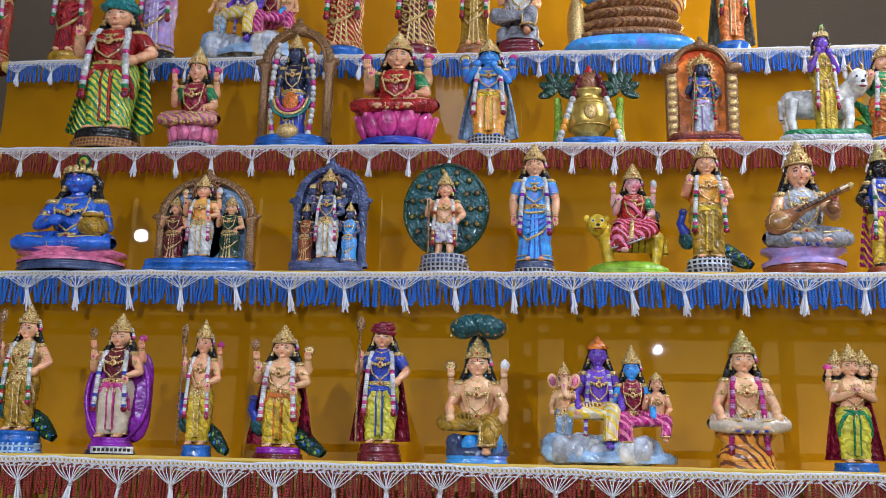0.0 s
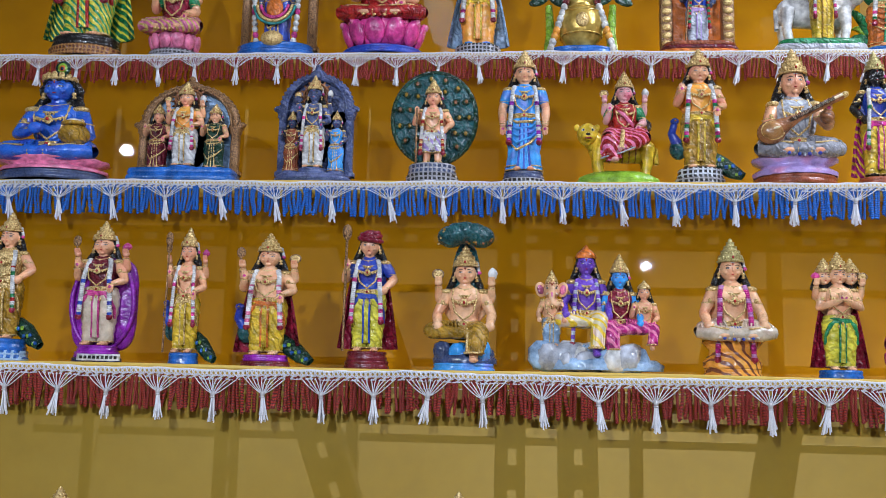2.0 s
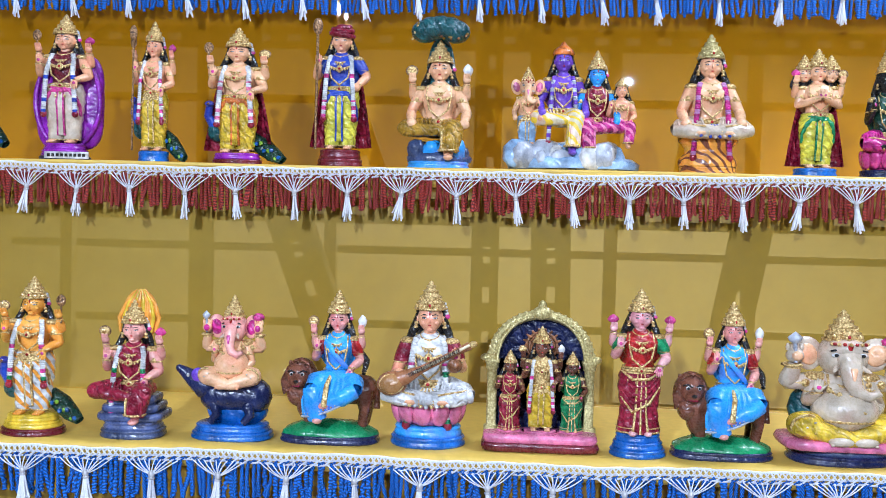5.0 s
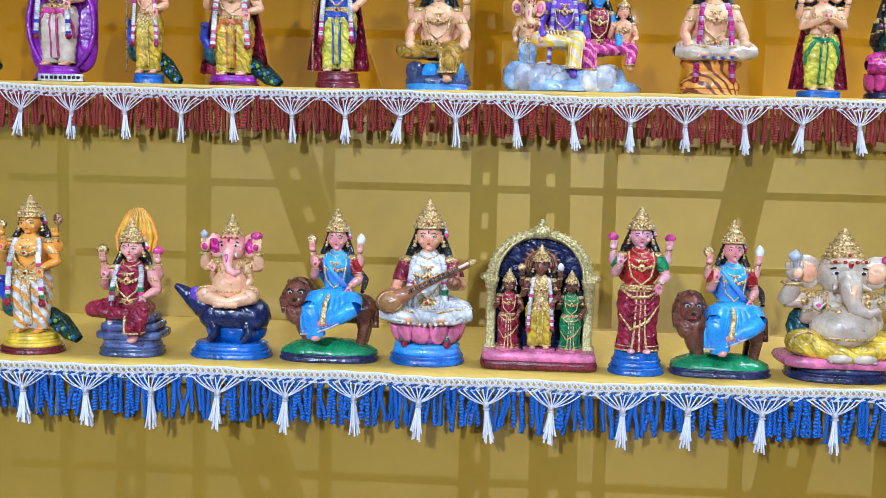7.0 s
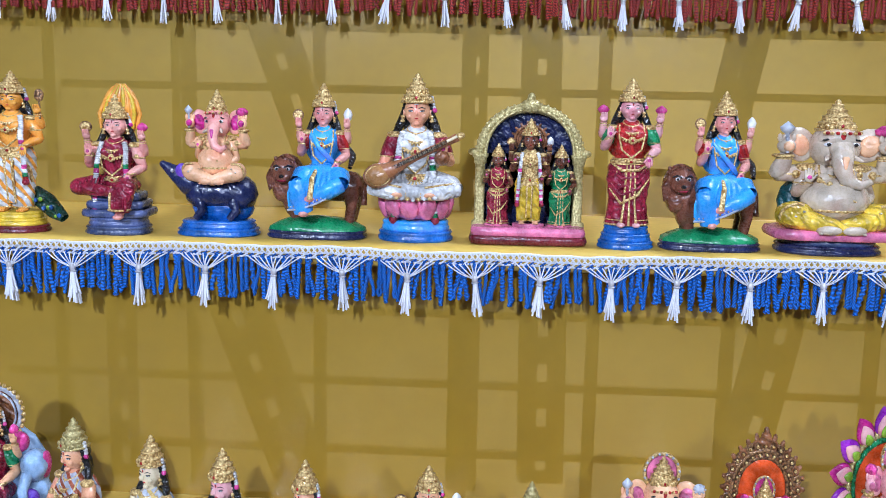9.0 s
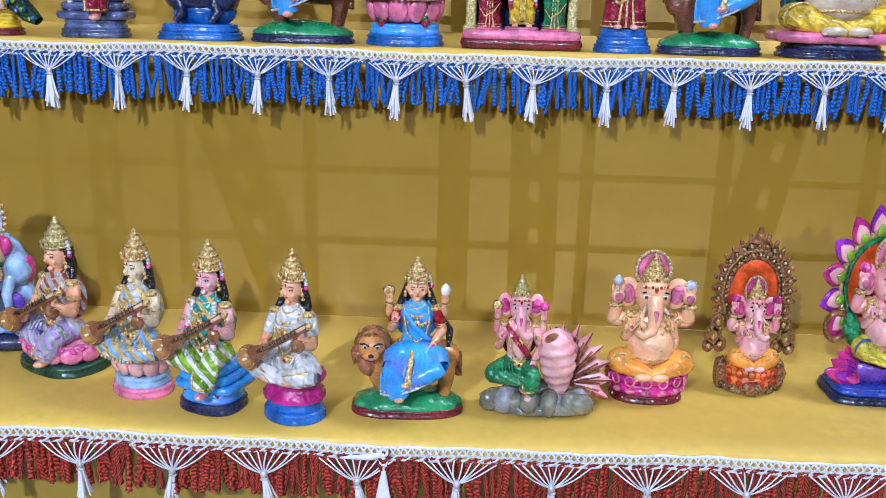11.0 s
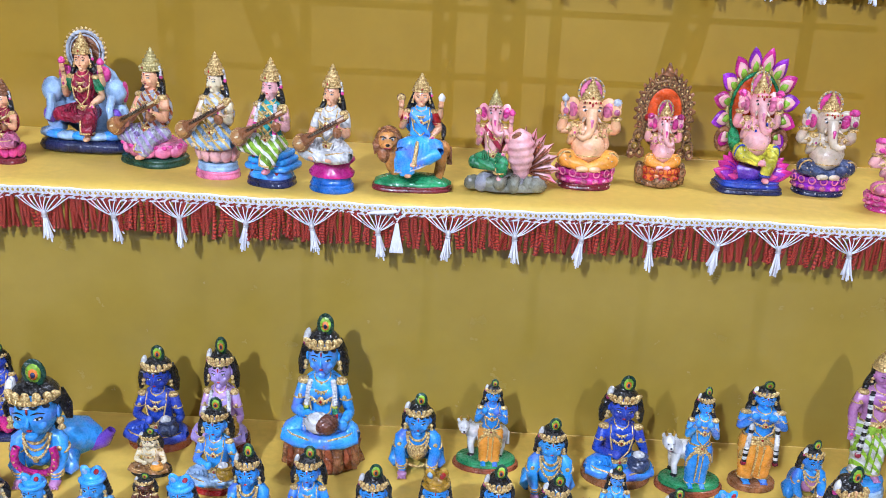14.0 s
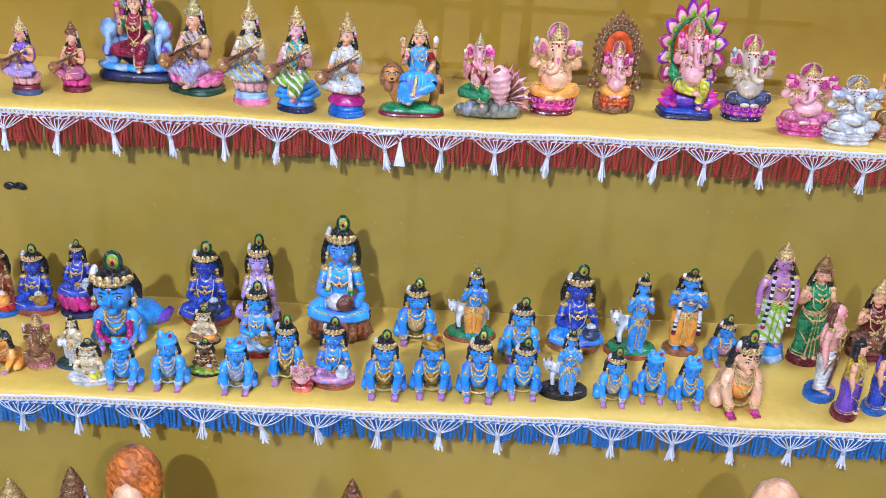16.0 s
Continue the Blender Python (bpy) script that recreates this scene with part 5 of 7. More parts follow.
def peacock(b, side=-1, z=0.08):
    b.ell((side * 0.12, 0.03, z + 0.16), (0.055, 0.05, 0.075), "teal")
    b.tube([(side * 0.13, 0.02, z + 0.2), (side * 0.165, 0.0, z + 0.27), (side * 0.15, -0.02, z + 0.34)], [0.036, 0.024, 0.020], "deep_blue", 9)
    b.ell((side * 0.15, -0.03, z + 0.35), (0.026, 0.030, 0.024), "deep_blue", nu=10, nv=7)
    b.cap((side * 0.15, -0.05, z + 0.35), (side * 0.15, -0.075, z + 0.345), 0.010, 0.003, "mustard", 7)
    b.tube([(-side * 0.06, 0.06, z + 0.12), (-side * 0.13, 0.05, z + 0.06), (-side * 0.20, 0.02, z - 0.01), (-side * 0.25, 0.0, z - 0.045)], [0.05, 0.06, 0.05, 0.03], "dark_green", 12, 0.8)
    for i in range(8):
        t = i / 7
        b.ell((-side * (0.09 + 0.14 * t), -0.012 - 0.01 * (i % 2), z + 0.09 - 0.115 * t + 0.02 * (i % 3 - 1)), (0.013, 0.010, 0.016), "base_blue" if i % 2 else "lime", nu=8, nv=5)


# ---- dolls: whole figures ----
GAR = ("white", "white", "hot_pink", "white", "green", "red")


def standing(skin="skin", legs="dhoti", cloth="yellow", top=None, sash="gold", arms="bless", four=None, base=("base_blue",), garland=GAR, caped=None, bird=False, kind="tall", key="gold", staff=False, sleeve=None, base_h=0.07, base_r=0.14, belt=None, flutes=0, hair="black", heads=1, shin=0.0):
    b = Build()
    round_base(b, base, base_r, base_h, flutes=flutes, amp=0.05 if flutes else 0)
    low, z = base_h, base_h + 0.40
    if legs == "skirt":
        skirt(b, z, low, cloth, sash, feet=skin)
    else:
        dhoti(b, z, low, cloth, skin, sash, shin)
    upper(b, z, skin, top, arms, four, hair, kind, key, garland, belt, sleeve)
    if heads == 3:
        for sx in (-1, 1):
            head(b, z + 0.306, 0.058, skin, kind, key, hair, x=sx * 0.085, y=0.012)
    if caped and caped.startswith("slab "):
        k = caped[5:] + "!"
        b.ell((0, 0.07, base_h + 0.30), (0.20, 0.05, 0.34), k, ez=0.5, e=0.8, nu=26, nv=15)
        b.ring((0, 0.03, base_h + 0.30), 0.19, 0.016, k, ry=0.33, rot=(90, 0, 0), n=34)
    elif caped:
        cape(b, z, low + 0.02, caped)
    if bird:
        peacock(b, -1, base_h)
    if staff:
        b.tube([(-0.135, -0.10, low), (-0.13, -0.10, z + 0.36)], 0.008, "bronze", 7)
        b.ell((-0.13, -0.10, z + 0.40), (0.03, 0.012, 0.055), "bronze", nu=12)
    return b


def seated(skin="skin", cloth="red", top=None, legs="crossed", arms="bless", four=None, seat="lotus", seat_key="pink", tip=None, base=("base_blue",), garland=None, kind="tall", key="gold", lute=False, fold="gold", sleeve=None, back=None, pot=None, seat_h=0.12, seat_r=0.17, hair="black", sash=None):
    b = Build()
    bh = 0.05 * len(base) if base else 0.0
    if base:
        round_base(b, base, seat_r * 1.0, bh, sy=0.8, e=0.75 if legs == "hanging" else 1.0)
    if seat == "lotus":
        lotus(b, bh, seat_r * 0.92, seat_h, seat_key, tip)
    elif seat == "drum":
        b.lathe([(seat_r * 0.98, bh), (seat_r * 1.0, bh + seat_h * 0.2), (seat_r * 0.8, bh + seat_h * 0.45), (seat_r * 0.78, bh + seat_h * 0.6), (seat_r * 1.02, bh + seat_h * 0.85), (seat_r * 0.98, bh + seat_h), (0.01, bh + seat_h)], seat_key if "/" in seat_key else seat_key + "!", n=36, sy=0.8, flutes=14, amp=0.03)
    elif seat == "block":
        for i in range(3):
            b.ell((0, 0.02, bh + seat_h * (0.17 + 0.33 * i)), (seat_r * (1.05 - 0.14 * i), seat_r * (0.82 - 0.06 * i), seat_h * 0.18), seat_key + "!", e=0.4, nu=24, ez=0.35)
    elif seat == "rock":
        rocks(b, bh, seat_r, seat_r * 0.75, seat_h * 1.1, (seat_key, tip or seat_key), 3)
    z = bh + seat_h + 0.08
    if legs == "crossed":
        crossed(b, z, cloth, skin, 1.0, fold)
    else:
        hanging(b, z, cloth, skin, bh + 0.005, 1, fold)
    upper(b, z, skin, top, "veena" if lute else arms, four, hair, kind, key, garland, sash, sleeve)
    if lute:
        veena(b, z + 0.05)
    if pot:
        b.ell((0.13, -0.13, z + 0.03), (0.062, 0.06, 0.058), pot)
        b.ring((0.13, -0.14, z + 0.085), 0.036, 0.012, pot, n=14, s=6)
        b.ell((0.13, -0.14, z + 0.092), (0.034, 0.034, 0.022), "white")
    if back == "hood":
        for i in range(5):
            a = math.radians(40 + 25 * i)
            b.ell((math.cos(a) * 0.11, -0.01 - 0.03 * math.sin(a), z + 0.50 + math.sin(a) * 0.07), (0.075, 0.075, 0.07), "teal", nu=14)
        b.ell((0, 0.06, z + 0.3), (0.08, 0.05, 0.24), "teal")
        rr = np.random.default_rng(2)
        b.beads([(rr.uniform(-0.15, 0.15), -0.085 + rr.uniform(0, 0.02), z + rr.uniform(0.49, 0.60)) for i in range(40)], 0.008, ["mustard", "gold", "copper"])
    elif back == "flame":
        b.ell((0.015, 0.04, z + 0.40), (0.10, 0.04, 0.165), "saffron", nu=24, nv=14)
        for i in range(9):
            u = (i - 4) / 4
            b.tube([(0.010 + 0.095 * u, 0.02, z + 0.30), (0.014 + 0.108 * u, 0.004 + 0.02 * abs(u), z + 0.39), (0.020 + 0.080 * u, 0.006 + 0.02 * abs(u), z + 0.49 - 0.02 * u * u), (0.026 + 0.02 * u, 0.02, z + 0.565)], [0.008, 0.012, 0.011, 0.004], "yellow!" if i % 2 else "saffron", 7)
    elif back == "halo":
        halo(b, (0, 0.06, z + 0.34), 0.115, "gold", 26, "copper", "silver_paint")
    return b


def rider(beast="lion", mane="brown", skin="pink_skin", cloth="sky", top="sky", base=("navy", "green"), stripes=None, face=-1, hump="green"):
    """A crowned figure seated sideways on a beast, the skirt falling over its flank."""
    b = Build()
    round_base(b, base[:1], 0.345, 0.055, sy=0.5, e=0.7)
    b.lathe([(0.33, 0.055), (0.325, 0.075), (0.28, 0.10), (0.20, 0.13), (0.01, 0.15)], hump + "!", n=36, sy=0.5, flutes=9, amp=0.03, e=0.8)
    b.at(0.04, 0.04, 0.075, 1.62)
    quadruped(b, beast + "!", mane, stripes, face=face, hooves="brown!", length=0.20, head_r=0.060)
    b.at(0.05, -0.03, 0.04, 1.12)
    # broad lap, both knees covered, the cloth drawn round to one side
    b.ell((0, -0.05, 0.335), (0.158, 0.125, 0.090), cloth, nu=24, nv=14)
    for sx in (-1, 1):
        b.tube([(sx * 0.05, -0.04, 0.345), (sx * 0.11, -0.12, 0.335), (sx * 0.128, -0.17, 0.31)], [0.07, 0.074, 0.05], cloth, 18)
    b.tube([(0.128, -0.165, 0.315), (0.05, -0.195, 0.27), (-0.03, -0.195, 0.235)], [0.055, 0.056, 0.036], cloth, 16)
    b.ell((-0.055, -0.215, 0.225), (0.046, 0.026, 0.022), skin, nu=11, nv=7)
    b.tube([(-0.122, -0.165, 0.32), (-0.112, -0.185, 0.24), (-0.090, -0.175, 0.14)], [0.062, 0.066, 0.058], cloth, 16)
    b.ell((-0.088, -0.205, 0.135), (0.032, 0.045, 0.022), skin, nu=11, nv=7)
    # the skirt front falls from the waist and swings over the knees
    t = np.linspace(0, 1, 60)[None, :]
    d = np.linspace(0, 1, 14)[:, None]
    x = (-0.165 + 0.30 * t) * np.interp(d[:, 0], [0, 0.3, 0.6, 1], [0.6, 0.95, 1.08, 1.0])[:, None] - 0.02 * d
    z0 = 0.405 + (0.150 + 0.115 * t - 0.02 * np.sin(math.pi * t) - 0.405) * d
    y0 = np.interp(d[:, 0], [0, 0.25, 0.5, 1], [-0.125, -0.185, -0.226, -0.222])[:, None] + 0.05 * np.abs(2 * t - 1) ** 4
    b.grid(np.stack([x, y0 - 0.008 * d ** 0.5 * np.cos(t * 56 + 2 * d), z0], -1), cloth, False)
    hem = [(-0.185 + 0.30 * u, -0.228 + 0.05 * abs(2 * u - 1) ** 4, 0.150 + 0.115 * u - 0.02 * math.sin(math.pi * u)) for u in np.linspace(0, 1, 14)]
    b.tube(hem, 0.007, "silver_paint", 6)
    b.beads([(q[0], q[1] - 0.004, q[2] + 0.018) for q in hem], 0.006, ["gold", "silver_paint"])
    b.tube([(-0.02, -0.12, 0.40), (-0.03, -0.222, 0.35), (-0.045, -0.238, 0.22)], [0.010, 0.015, 0.018], "gold", 8, 0.4)
    upper(b, 0.40, skin, top, "bless", ("disc", "shell"), "black", "tall", "gold", None, None, "red" if cloth == "sky" else "green")
    b.tube([(-0.07, -0.055, 0.60), (-0.02, -0.095, 0.53), (0.05, -0.085, 0.45), (0.09, -0.03, 0.41)], [0.010, 0.016, 0.016, 0.010], cloth, 8, 0.6)
    arm(b, (0.1, 0.03, 0.55), (0.18, 0.0, 0.47), (0.17, -0.08, 0.40), 0.022, "black")
    b.at()
    return b


def niche(frame="gold", inner="navy", base=("maroon", "pink"), skins=("brown", "brown", "brown"), cloths=("crimson", "yellow", "green"), tops=("crimson", "gold", "green"), box_base=True, w=0.30, h=0.78, t=0.032, tall=1.0):
    """Three small figures before an arched frame."""
    b = Build()
    if box_base:
        for i, k in enumerate(base):
            b.ell((0, 0, 0.028 + 0.05 * i), (0.36 - 0.01 * i, 0.15 - 0.008 * i, 0.034), k + "!", e=0.3, nu=24)
    else:
        round_base(b, base, 0.36, 0.09, sy=0.45)
    z = 0.09
    arch(b, z, w, h, frame, inner, None, True, 0.07, t)
    for x, s, i in ((-0.19, 0.60, 0), (0.19, 0.60, 2), (0, 0.78 * tall, 1)):
        b.at(x, -0.03 if i == 1 else 0.0, z, s)
        round_base(b, (base[-1],), 0.13, 0.05)
        (skirt if i != 1 else dhoti)(b, 0.42, 0.05, cloths[i])
        upper(b, 0.42, skins[i], tops[i], "bless", ("disc", "shell") if i == 1 else None, "black", "tall", "gold", ("white", "hot_pink") if i == 1 else None)
        if i == 1:
            halo(b, (0, 0.06, 0.74), 0.12, "copper", 18)
    b.at()
    return b


def crawling(skin="krishna", vest="gold", turban="sky", kind="feather", garland=None, key="gold"):
    """A chubby child on hands and knees, chest and face turned out."""
    b = Build()
    if garland:
        b.tube([(0, 0.0, 0.26), (0.10, 0.14, 0.24), (0.24, 0.24, 0.20), (0.34, 0.26, 0.16)], [0.15, 0.17, 0.15, 0.08], skin, 18)
        b.tube([(0.30, 0.24, 0.14), (0.40, 0.20, 0.18), (0.46, 0.20, 0.27)], [0.08, 0.06, 0.035], "violet", 12)
    b.tube([(0, 0.20, 0.10), (0, 0.10, 0.17), (0, 0.0, 0.26), (0, -0.05, 0.35), (0, -0.06, 0.42)], [0.10, 0.15, 0.145, 0.125, 0.06], skin, 20)
    for sx in (-1, 1):
        b.tube([(sx * 0.06, 0.12, 0.12), (sx * 0.17, 0.02, 0.12), (sx * 0.20, -0.06, 0.07), (sx * 0.19, -0.09, 0.045)], [0.08, 0.095, 0.07, 0.03], skin, 14)
        b.tube([(sx * 0.10, -0.04, 0.39), (sx * 0.15, -0.07, 0.34), (sx * 0.165, -0.12, 0.22), (sx * 0.135, -0.17, 0.09), (sx * 0.13, -0.18, 0.05)], [0.05, 0.064, 0.055, 0.045, 0.032], skin, 12)
        b.ell((sx * 0.13, -0.20, 0.032), (0.046, 0.060, 0.032), "lilac" if skin != "peach" else "hot_pink", nu=12)
        for i in range(4):
            b.ell((sx * 0.13 + 0.021 * (i - 1.5), -0.255, 0.018), (0.011, 0.018, 0.014), "lilac" if skin != "peach" else "hot_pink", nu=6, nv=5)
        for t in (0.0, 0.025):
            b.ring((sx * 0.138, -0.162, 0.105 + t), 0.050, 0.009, key, n=16, s=6, rot=(25, 0, 0))
        b.ring((sx * 0.160, -0.09, 0.285), 0.064, 0.010, key, n=16, s=6, rot=(25, 0, 0))
        b.ell((sx * 0.165, -0.145, 0.30), (0.022, 0.012, 0.024), key, nu=8, nv=6)
    b.ell((0, -0.075, 0.245), (0.105, 0.10, 0.13), vest, nu=18, nv=12)
    # long looped necklaces over the chest
    for i, (w, d, rr) in enumerate(((0.075, 0.045, 0.013), (0.095, 0.10, 0.012), (0.10, 0.17, 0.014))):
        q = np.linspace(math.pi, 2 * math.pi, 17)
        pts = [(math.cos(u) * w, -0.10 - 0.075 * abs(math.sin(u)) - 0.006 * i, 0.405 + math.sin(u) * d) for u in q]
        b.tube(pts, rr * 0.6, key, 6)
        b.beads(pts, rr, [key, key, "gold"])
    b.ell((0, -0.185, 0.225), (0.025, 0.014, 0.03), key, nu=9, nv=6)
    b.ring((0, -0.02, 0.15), 0.145, 0.012, key, ry=0.15, rot=(28, 0, 0), n=24)
    if garland:
        pts = [(math.cos(a) * 0.15, -0.15 - 0.05 * math.cos(a) ** 2, 0.25 + math.sin(a) * 0.17) for a in np.radians(np.linspace(150, 390, 26))]
        b.tube(pts, 0.030, garland, 9)
        b.beads([(x, y - 0.03, z) for x, y, z in pts[::2]], 0.009, ["gold"])
    big = 0.07 if garland else 0.0
    head(b, 0.535 + big, 0.132 + big, skin, None, hair="black", y=-0.09, long_hair=False)
    o = b.off.copy()
    b.off = o + np.array([0, -0.09, 0])
    for sx in (-1, 1):
        for i in range(5):
            b.ell((sx * (0.112 + 0.006 * i), 0.02 + 0.012 * i, 0.60 - 0.042 * i), (0.028, 0.045, 0.028), "black", nu=9, nv=6)
    if kind == "feather":
        crown(b, 0.605 + big * 1.6, 0.125 + big, "feather", key)
        b.ell((0, 0.03, 0.665 + big), (0.085, 0.08, 0.055), "black")
    else:
        b.ring((0, 0, 0.625), 0.112, 0.026, turban, n=22, s=8)
        b.ell((0, 0.01, 0.645), (0.105, 0.10, 0.055), turban)
        b.beads([(math.cos(u) * 0.122, math.sin(u) * 0.122, 0.612) for u in np.linspace(math.pi, 2 * math.pi, 13)], 0.009, [key])
        for sx in (-1, 1):
            b.ell((sx * 0.058, -0.02, 0.710), (0.050, 0.022, 0.062), turban, rot=(0, sx * 30, 0), nu=14)
            b.ell((sx * 0.058, -0.040, 0.710), (0.026, 0.010, 0.034), "pale_blue" if sx < 0 else "red", rot=(0, sx * 30, 0), nu=10, nv=6)
    b.off = o
    return b


def butter_child(skin="krishna", cloth="krishna", base=("terracotta",), kind="feather", pot="mustard", key="gold", garland=None, log=False, baby=False):
    """A child seated cross-legged with a butter pot."""
    b = Build()
    if log:
        b.lathe([(0.22, 0), (0.21, 0.03), (0.19, 0.07), (0.2, 0.12), (0.18, 0.14), (0.01, 0.145)], "copper", n=34, sy=0.75, flutes=11, amp=0.06)
        for i in range(9):
            a = math.radians(200 + 17 * i)
            b.cap((math.cos(a) * 0.20, math.sin(a) * 0.15, 0.02), (math.cos(a) * 0.19, math.sin(a) * 0.145, 0.13), 0.026, 0.022, "terracotta" if i % 2 else "copper", 7)
        z0 = 0.14
    else:
        round_base(b, base, 0.21, 0.07, sy=0.8)
        z0 = 0.07
    z = z0 + 0.09
    crossed(b, z, cloth, skin, 1.0)
    upper(b, z, skin, None, "butter", None, "black", None, garland=garland, face=False, belly=1.15, chain=3)
    if baby:
        b.ell((0.0, -0.16, z + 0.05), (0.075, 0.05, 0.055), "white")
        b.ell((0.04, -0.17, z + 0.05), (0.07, 0.055, 0.05), "brown")
    elif pot:
        b.ell((0.10, -0.15, z + 0.03), (0.068, 0.064, 0.06), pot)
        b.ring((0.10, -0.16, z + 0.088), 0.040, 0.013, pot, n=14, s=6)
        b.ell((0.09, -0.17, z + 0.10), (0.036, 0.034, 0.028), "white")
    head(b, z + 0.335, 0.098, skin, "feather", key, "black", long_hair=False)
    for sx in (-1, 1):
        b.tube([(sx * 0.085, 0.02, z + 0.37), (sx * 0.105, 0.03, z + 0.29), (sx * 0.12, 0.02, z + 0.22)], [0.03, 0.034, 0.012], "black", 9)
    return b


def child_with_cow(skin="krishna", cloth="saffron", base=("terracotta", "green"), face=-1):
    b = Build()
    round_base(b, base, 0.24, 0.07, sy=0.6)
    b.at(0, 0.05, 0.06, 0.95)
    quadruped(b, "white!", None, None, face=face, horns=True, hooves="black", length=0.19, head_r=0.05)
    b.at(0, 0.05, 0.06, 1)
    for x, z in ((0.09, 0.17), (0.05, 0.2), (0.11, 0.12)):
        b.ell((x * -face, -0.04, z), (0.03, 0.015, 0.026), "lavender", nu=9, nv=6)
    b.at(0.02, -0.06, 0.06, 0.80)
    dhoti(b, 0.34, 0.0, cloth, skin, "gold")
    upper(b, 0.34, skin, None, "flute", None, "black", "feather", "gold")
    b.at()
    return b


def elephant(skin="peach", cloth="yellow", ear="pink", seat="lotus", seat_key="magenta", base=("maroon",), back=None, four=("spear", "bud"), curl=1, tip="pink", sash=None, top="low"):
    b = Build()
    bh = 0.045 * len(base)
    round_base(b, base, 0.26 if seat == "mouse" else 0.34 if back == "petals" else 0.2, bh, sy=0.6 if seat == "mouse" or back == "petals" else 0.75, e=0.45 if back == "petals" else 0.8)
    sh = 0.11
    if seat == "lotus":
        if back == "petals":
            b.ell((0, 0.02, bh + 0.06), (0.24, 0.13, 0.09), "violet")
        else:
            b.lathe([(0.19, bh), (0.215, bh + 0.02), (0.20, bh + 0.045), (0.165, bh + 0.055), (0.21, bh + 0.07), (0.225, bh + 0.095), (0.19, bh + sh), (0.01, bh + sh)], seat_key + "!", n=44, sy=0.78, flutes=15, amp=0.035)
            for i in range(15):
                q = 2 * math.pi * i / 15
                b.ring((math.cos(q) * 0.218, math.sin(q) * 0.17, bh + 0.085), 0.026, 0.006, (tip or seat_key) + "!", rot=(90, 0, math.degrees(q) + 90), n=12, s=5)
                b.ell((math.cos(q) * 0.205, math.sin(q) * 0.16, bh + 0.025), (0.028, 0.018, 0.018), tip or seat_key, rot=(0, 0, math.degrees(q) + 90), nu=9, nv=6)
                b.ell((math.cos(q + 0.2) * 0.2, math.sin(q + 0.2) * 0.152, bh - 0.02), (0.007, 0.007, 0.007), "white", nu=6, nv=5)
    elif seat == "mouse":
        b.ell((0.02, 0.03, bh + 0.07), (0.20, 0.11, 0.10), base[0] + "!")
        b.cap((-0.11, 0, bh + 0.17), (0.13, 0.02, bh + 0.16), 0.105, 0.115, seat_key, 16)
        b.cap((-0.17, -0.03, bh + 0.22), (-0.33, -0.06, bh + 0.335), 0.078, 0.022, seat_key, 14)
        b.ell((-0.20, -0.09, bh + 0.30), (0.045, 0.018, 0.045), "violet", nu=10)
        b.ell((-0.26, -0.10, bh + 0.30), (0.012, 0.009, 0.013), "white", nu=6, nv=5)
        b.ring((-0.125, -0.005, bh + 0.165), 0.072, 0.009, "gold", rot=(0, 60, 0), n=16)
        for x in (-0.1, 0.11):
            b.tube([(x, -0.06, bh + 0.12), (x + 0.02, -0.085, bh + 0.06), (x - 0.02, -0.1, bh + 0.012)], [0.042, 0.03, 0.022], seat_key, 9)
        sh = 0.235
    elif seat == "slab":
        b.ell((0, -0.02, bh + 0.01), (0.24, 0.15, 0.03), seat_key + "!", e=0.4, nu=24)
        b.ell((0, 0.06, bh + 0.16), (0.19, 0.05, 0.17), "teal", nu=18)
        sh = 0.03
    if back == "frame":
        zc = bh + 0.54
        b.ell((0, 0.100, zc), (0.285, 0.014, 0.31), "bronze", nu=34)
        b.ell((0, 0.088, zc), (0.190, 0.014, 0.20), "vermilion!", nu=28)
        for R, t in ((0.195, 0.016), (0.235, 0.020)):
            b.ring((0, 0.08, zc), R, t, "bronze", ry=R * 1.08, rot=(90, 0, 0), n=34, s=7)
        b.beads([(math.cos(q) * 0.215, 0.058, zc + math.sin(q) * 0.23) for q in np.linspace(-0.9, math.pi + 0.9, 40)], 0.011, ["copper", "gold"])
        for i in range(21):
            q = math.radians(-35 + 250 * i / 20)
            grow = 1 + 0.55 * math.exp(-((q - math.pi / 2) / 0.35) ** 2)
            cx, cz = math.cos(q) * 0.27, zc + math.sin(q) * 0.285
            b.ring((cx, 0.075, cz), 0.024 * grow, 0.011, "copper" if i % 2 else "bronze", rot=(90, 0, 0), n=12, s=6)
            b.ell((cx + math.cos(q) * 0.035 * grow, 0.075, cz + math.sin(q) * 0.04 * grow), (0.018, 0.014, 0.022 * grow), "copper", rot=(0, 90 - math.degrees(q), 0), nu=8, nv=6)
            b.ell((cx, 0.06, cz), (0.012, 0.010, 0.012), "gold", nu=7, nv=5)
        for i in range(3):
            b.ell((0, 0.07, zc + 0.315 + 0.028 * i), (0.055 - 0.016 * i, 0.022, 0.034), "copper", nu=12)
        for sx in (-1, 1):
            for cx, cz, R in ((0.25, 0.34, 0.045), (0.28, 0.25, 0.052), (0.22, 0.20, 0.036), (0.31, 0.19, 0.03)):
                b.ring((sx * cx, 0.06, bh + cz), R, 0.017, "bronze" if R > 0.04 else "copper", rot=(90, 0, 0), n=14)
                b.ell((sx * cx, 0.05, bh + cz), (0.017, 0.014, 0.017), "gold", nu=8, nv=5)
            b.ell((sx * 0.22, -0.02, bh + 0.05), (0.048, 0.06, 0.095), "bronze", e=0.7)
            b.ring((sx * 0.225, -0.075, bh + 0.07), 0.032, 0.011, "copper", rot=(90, 0, 0), n=12)
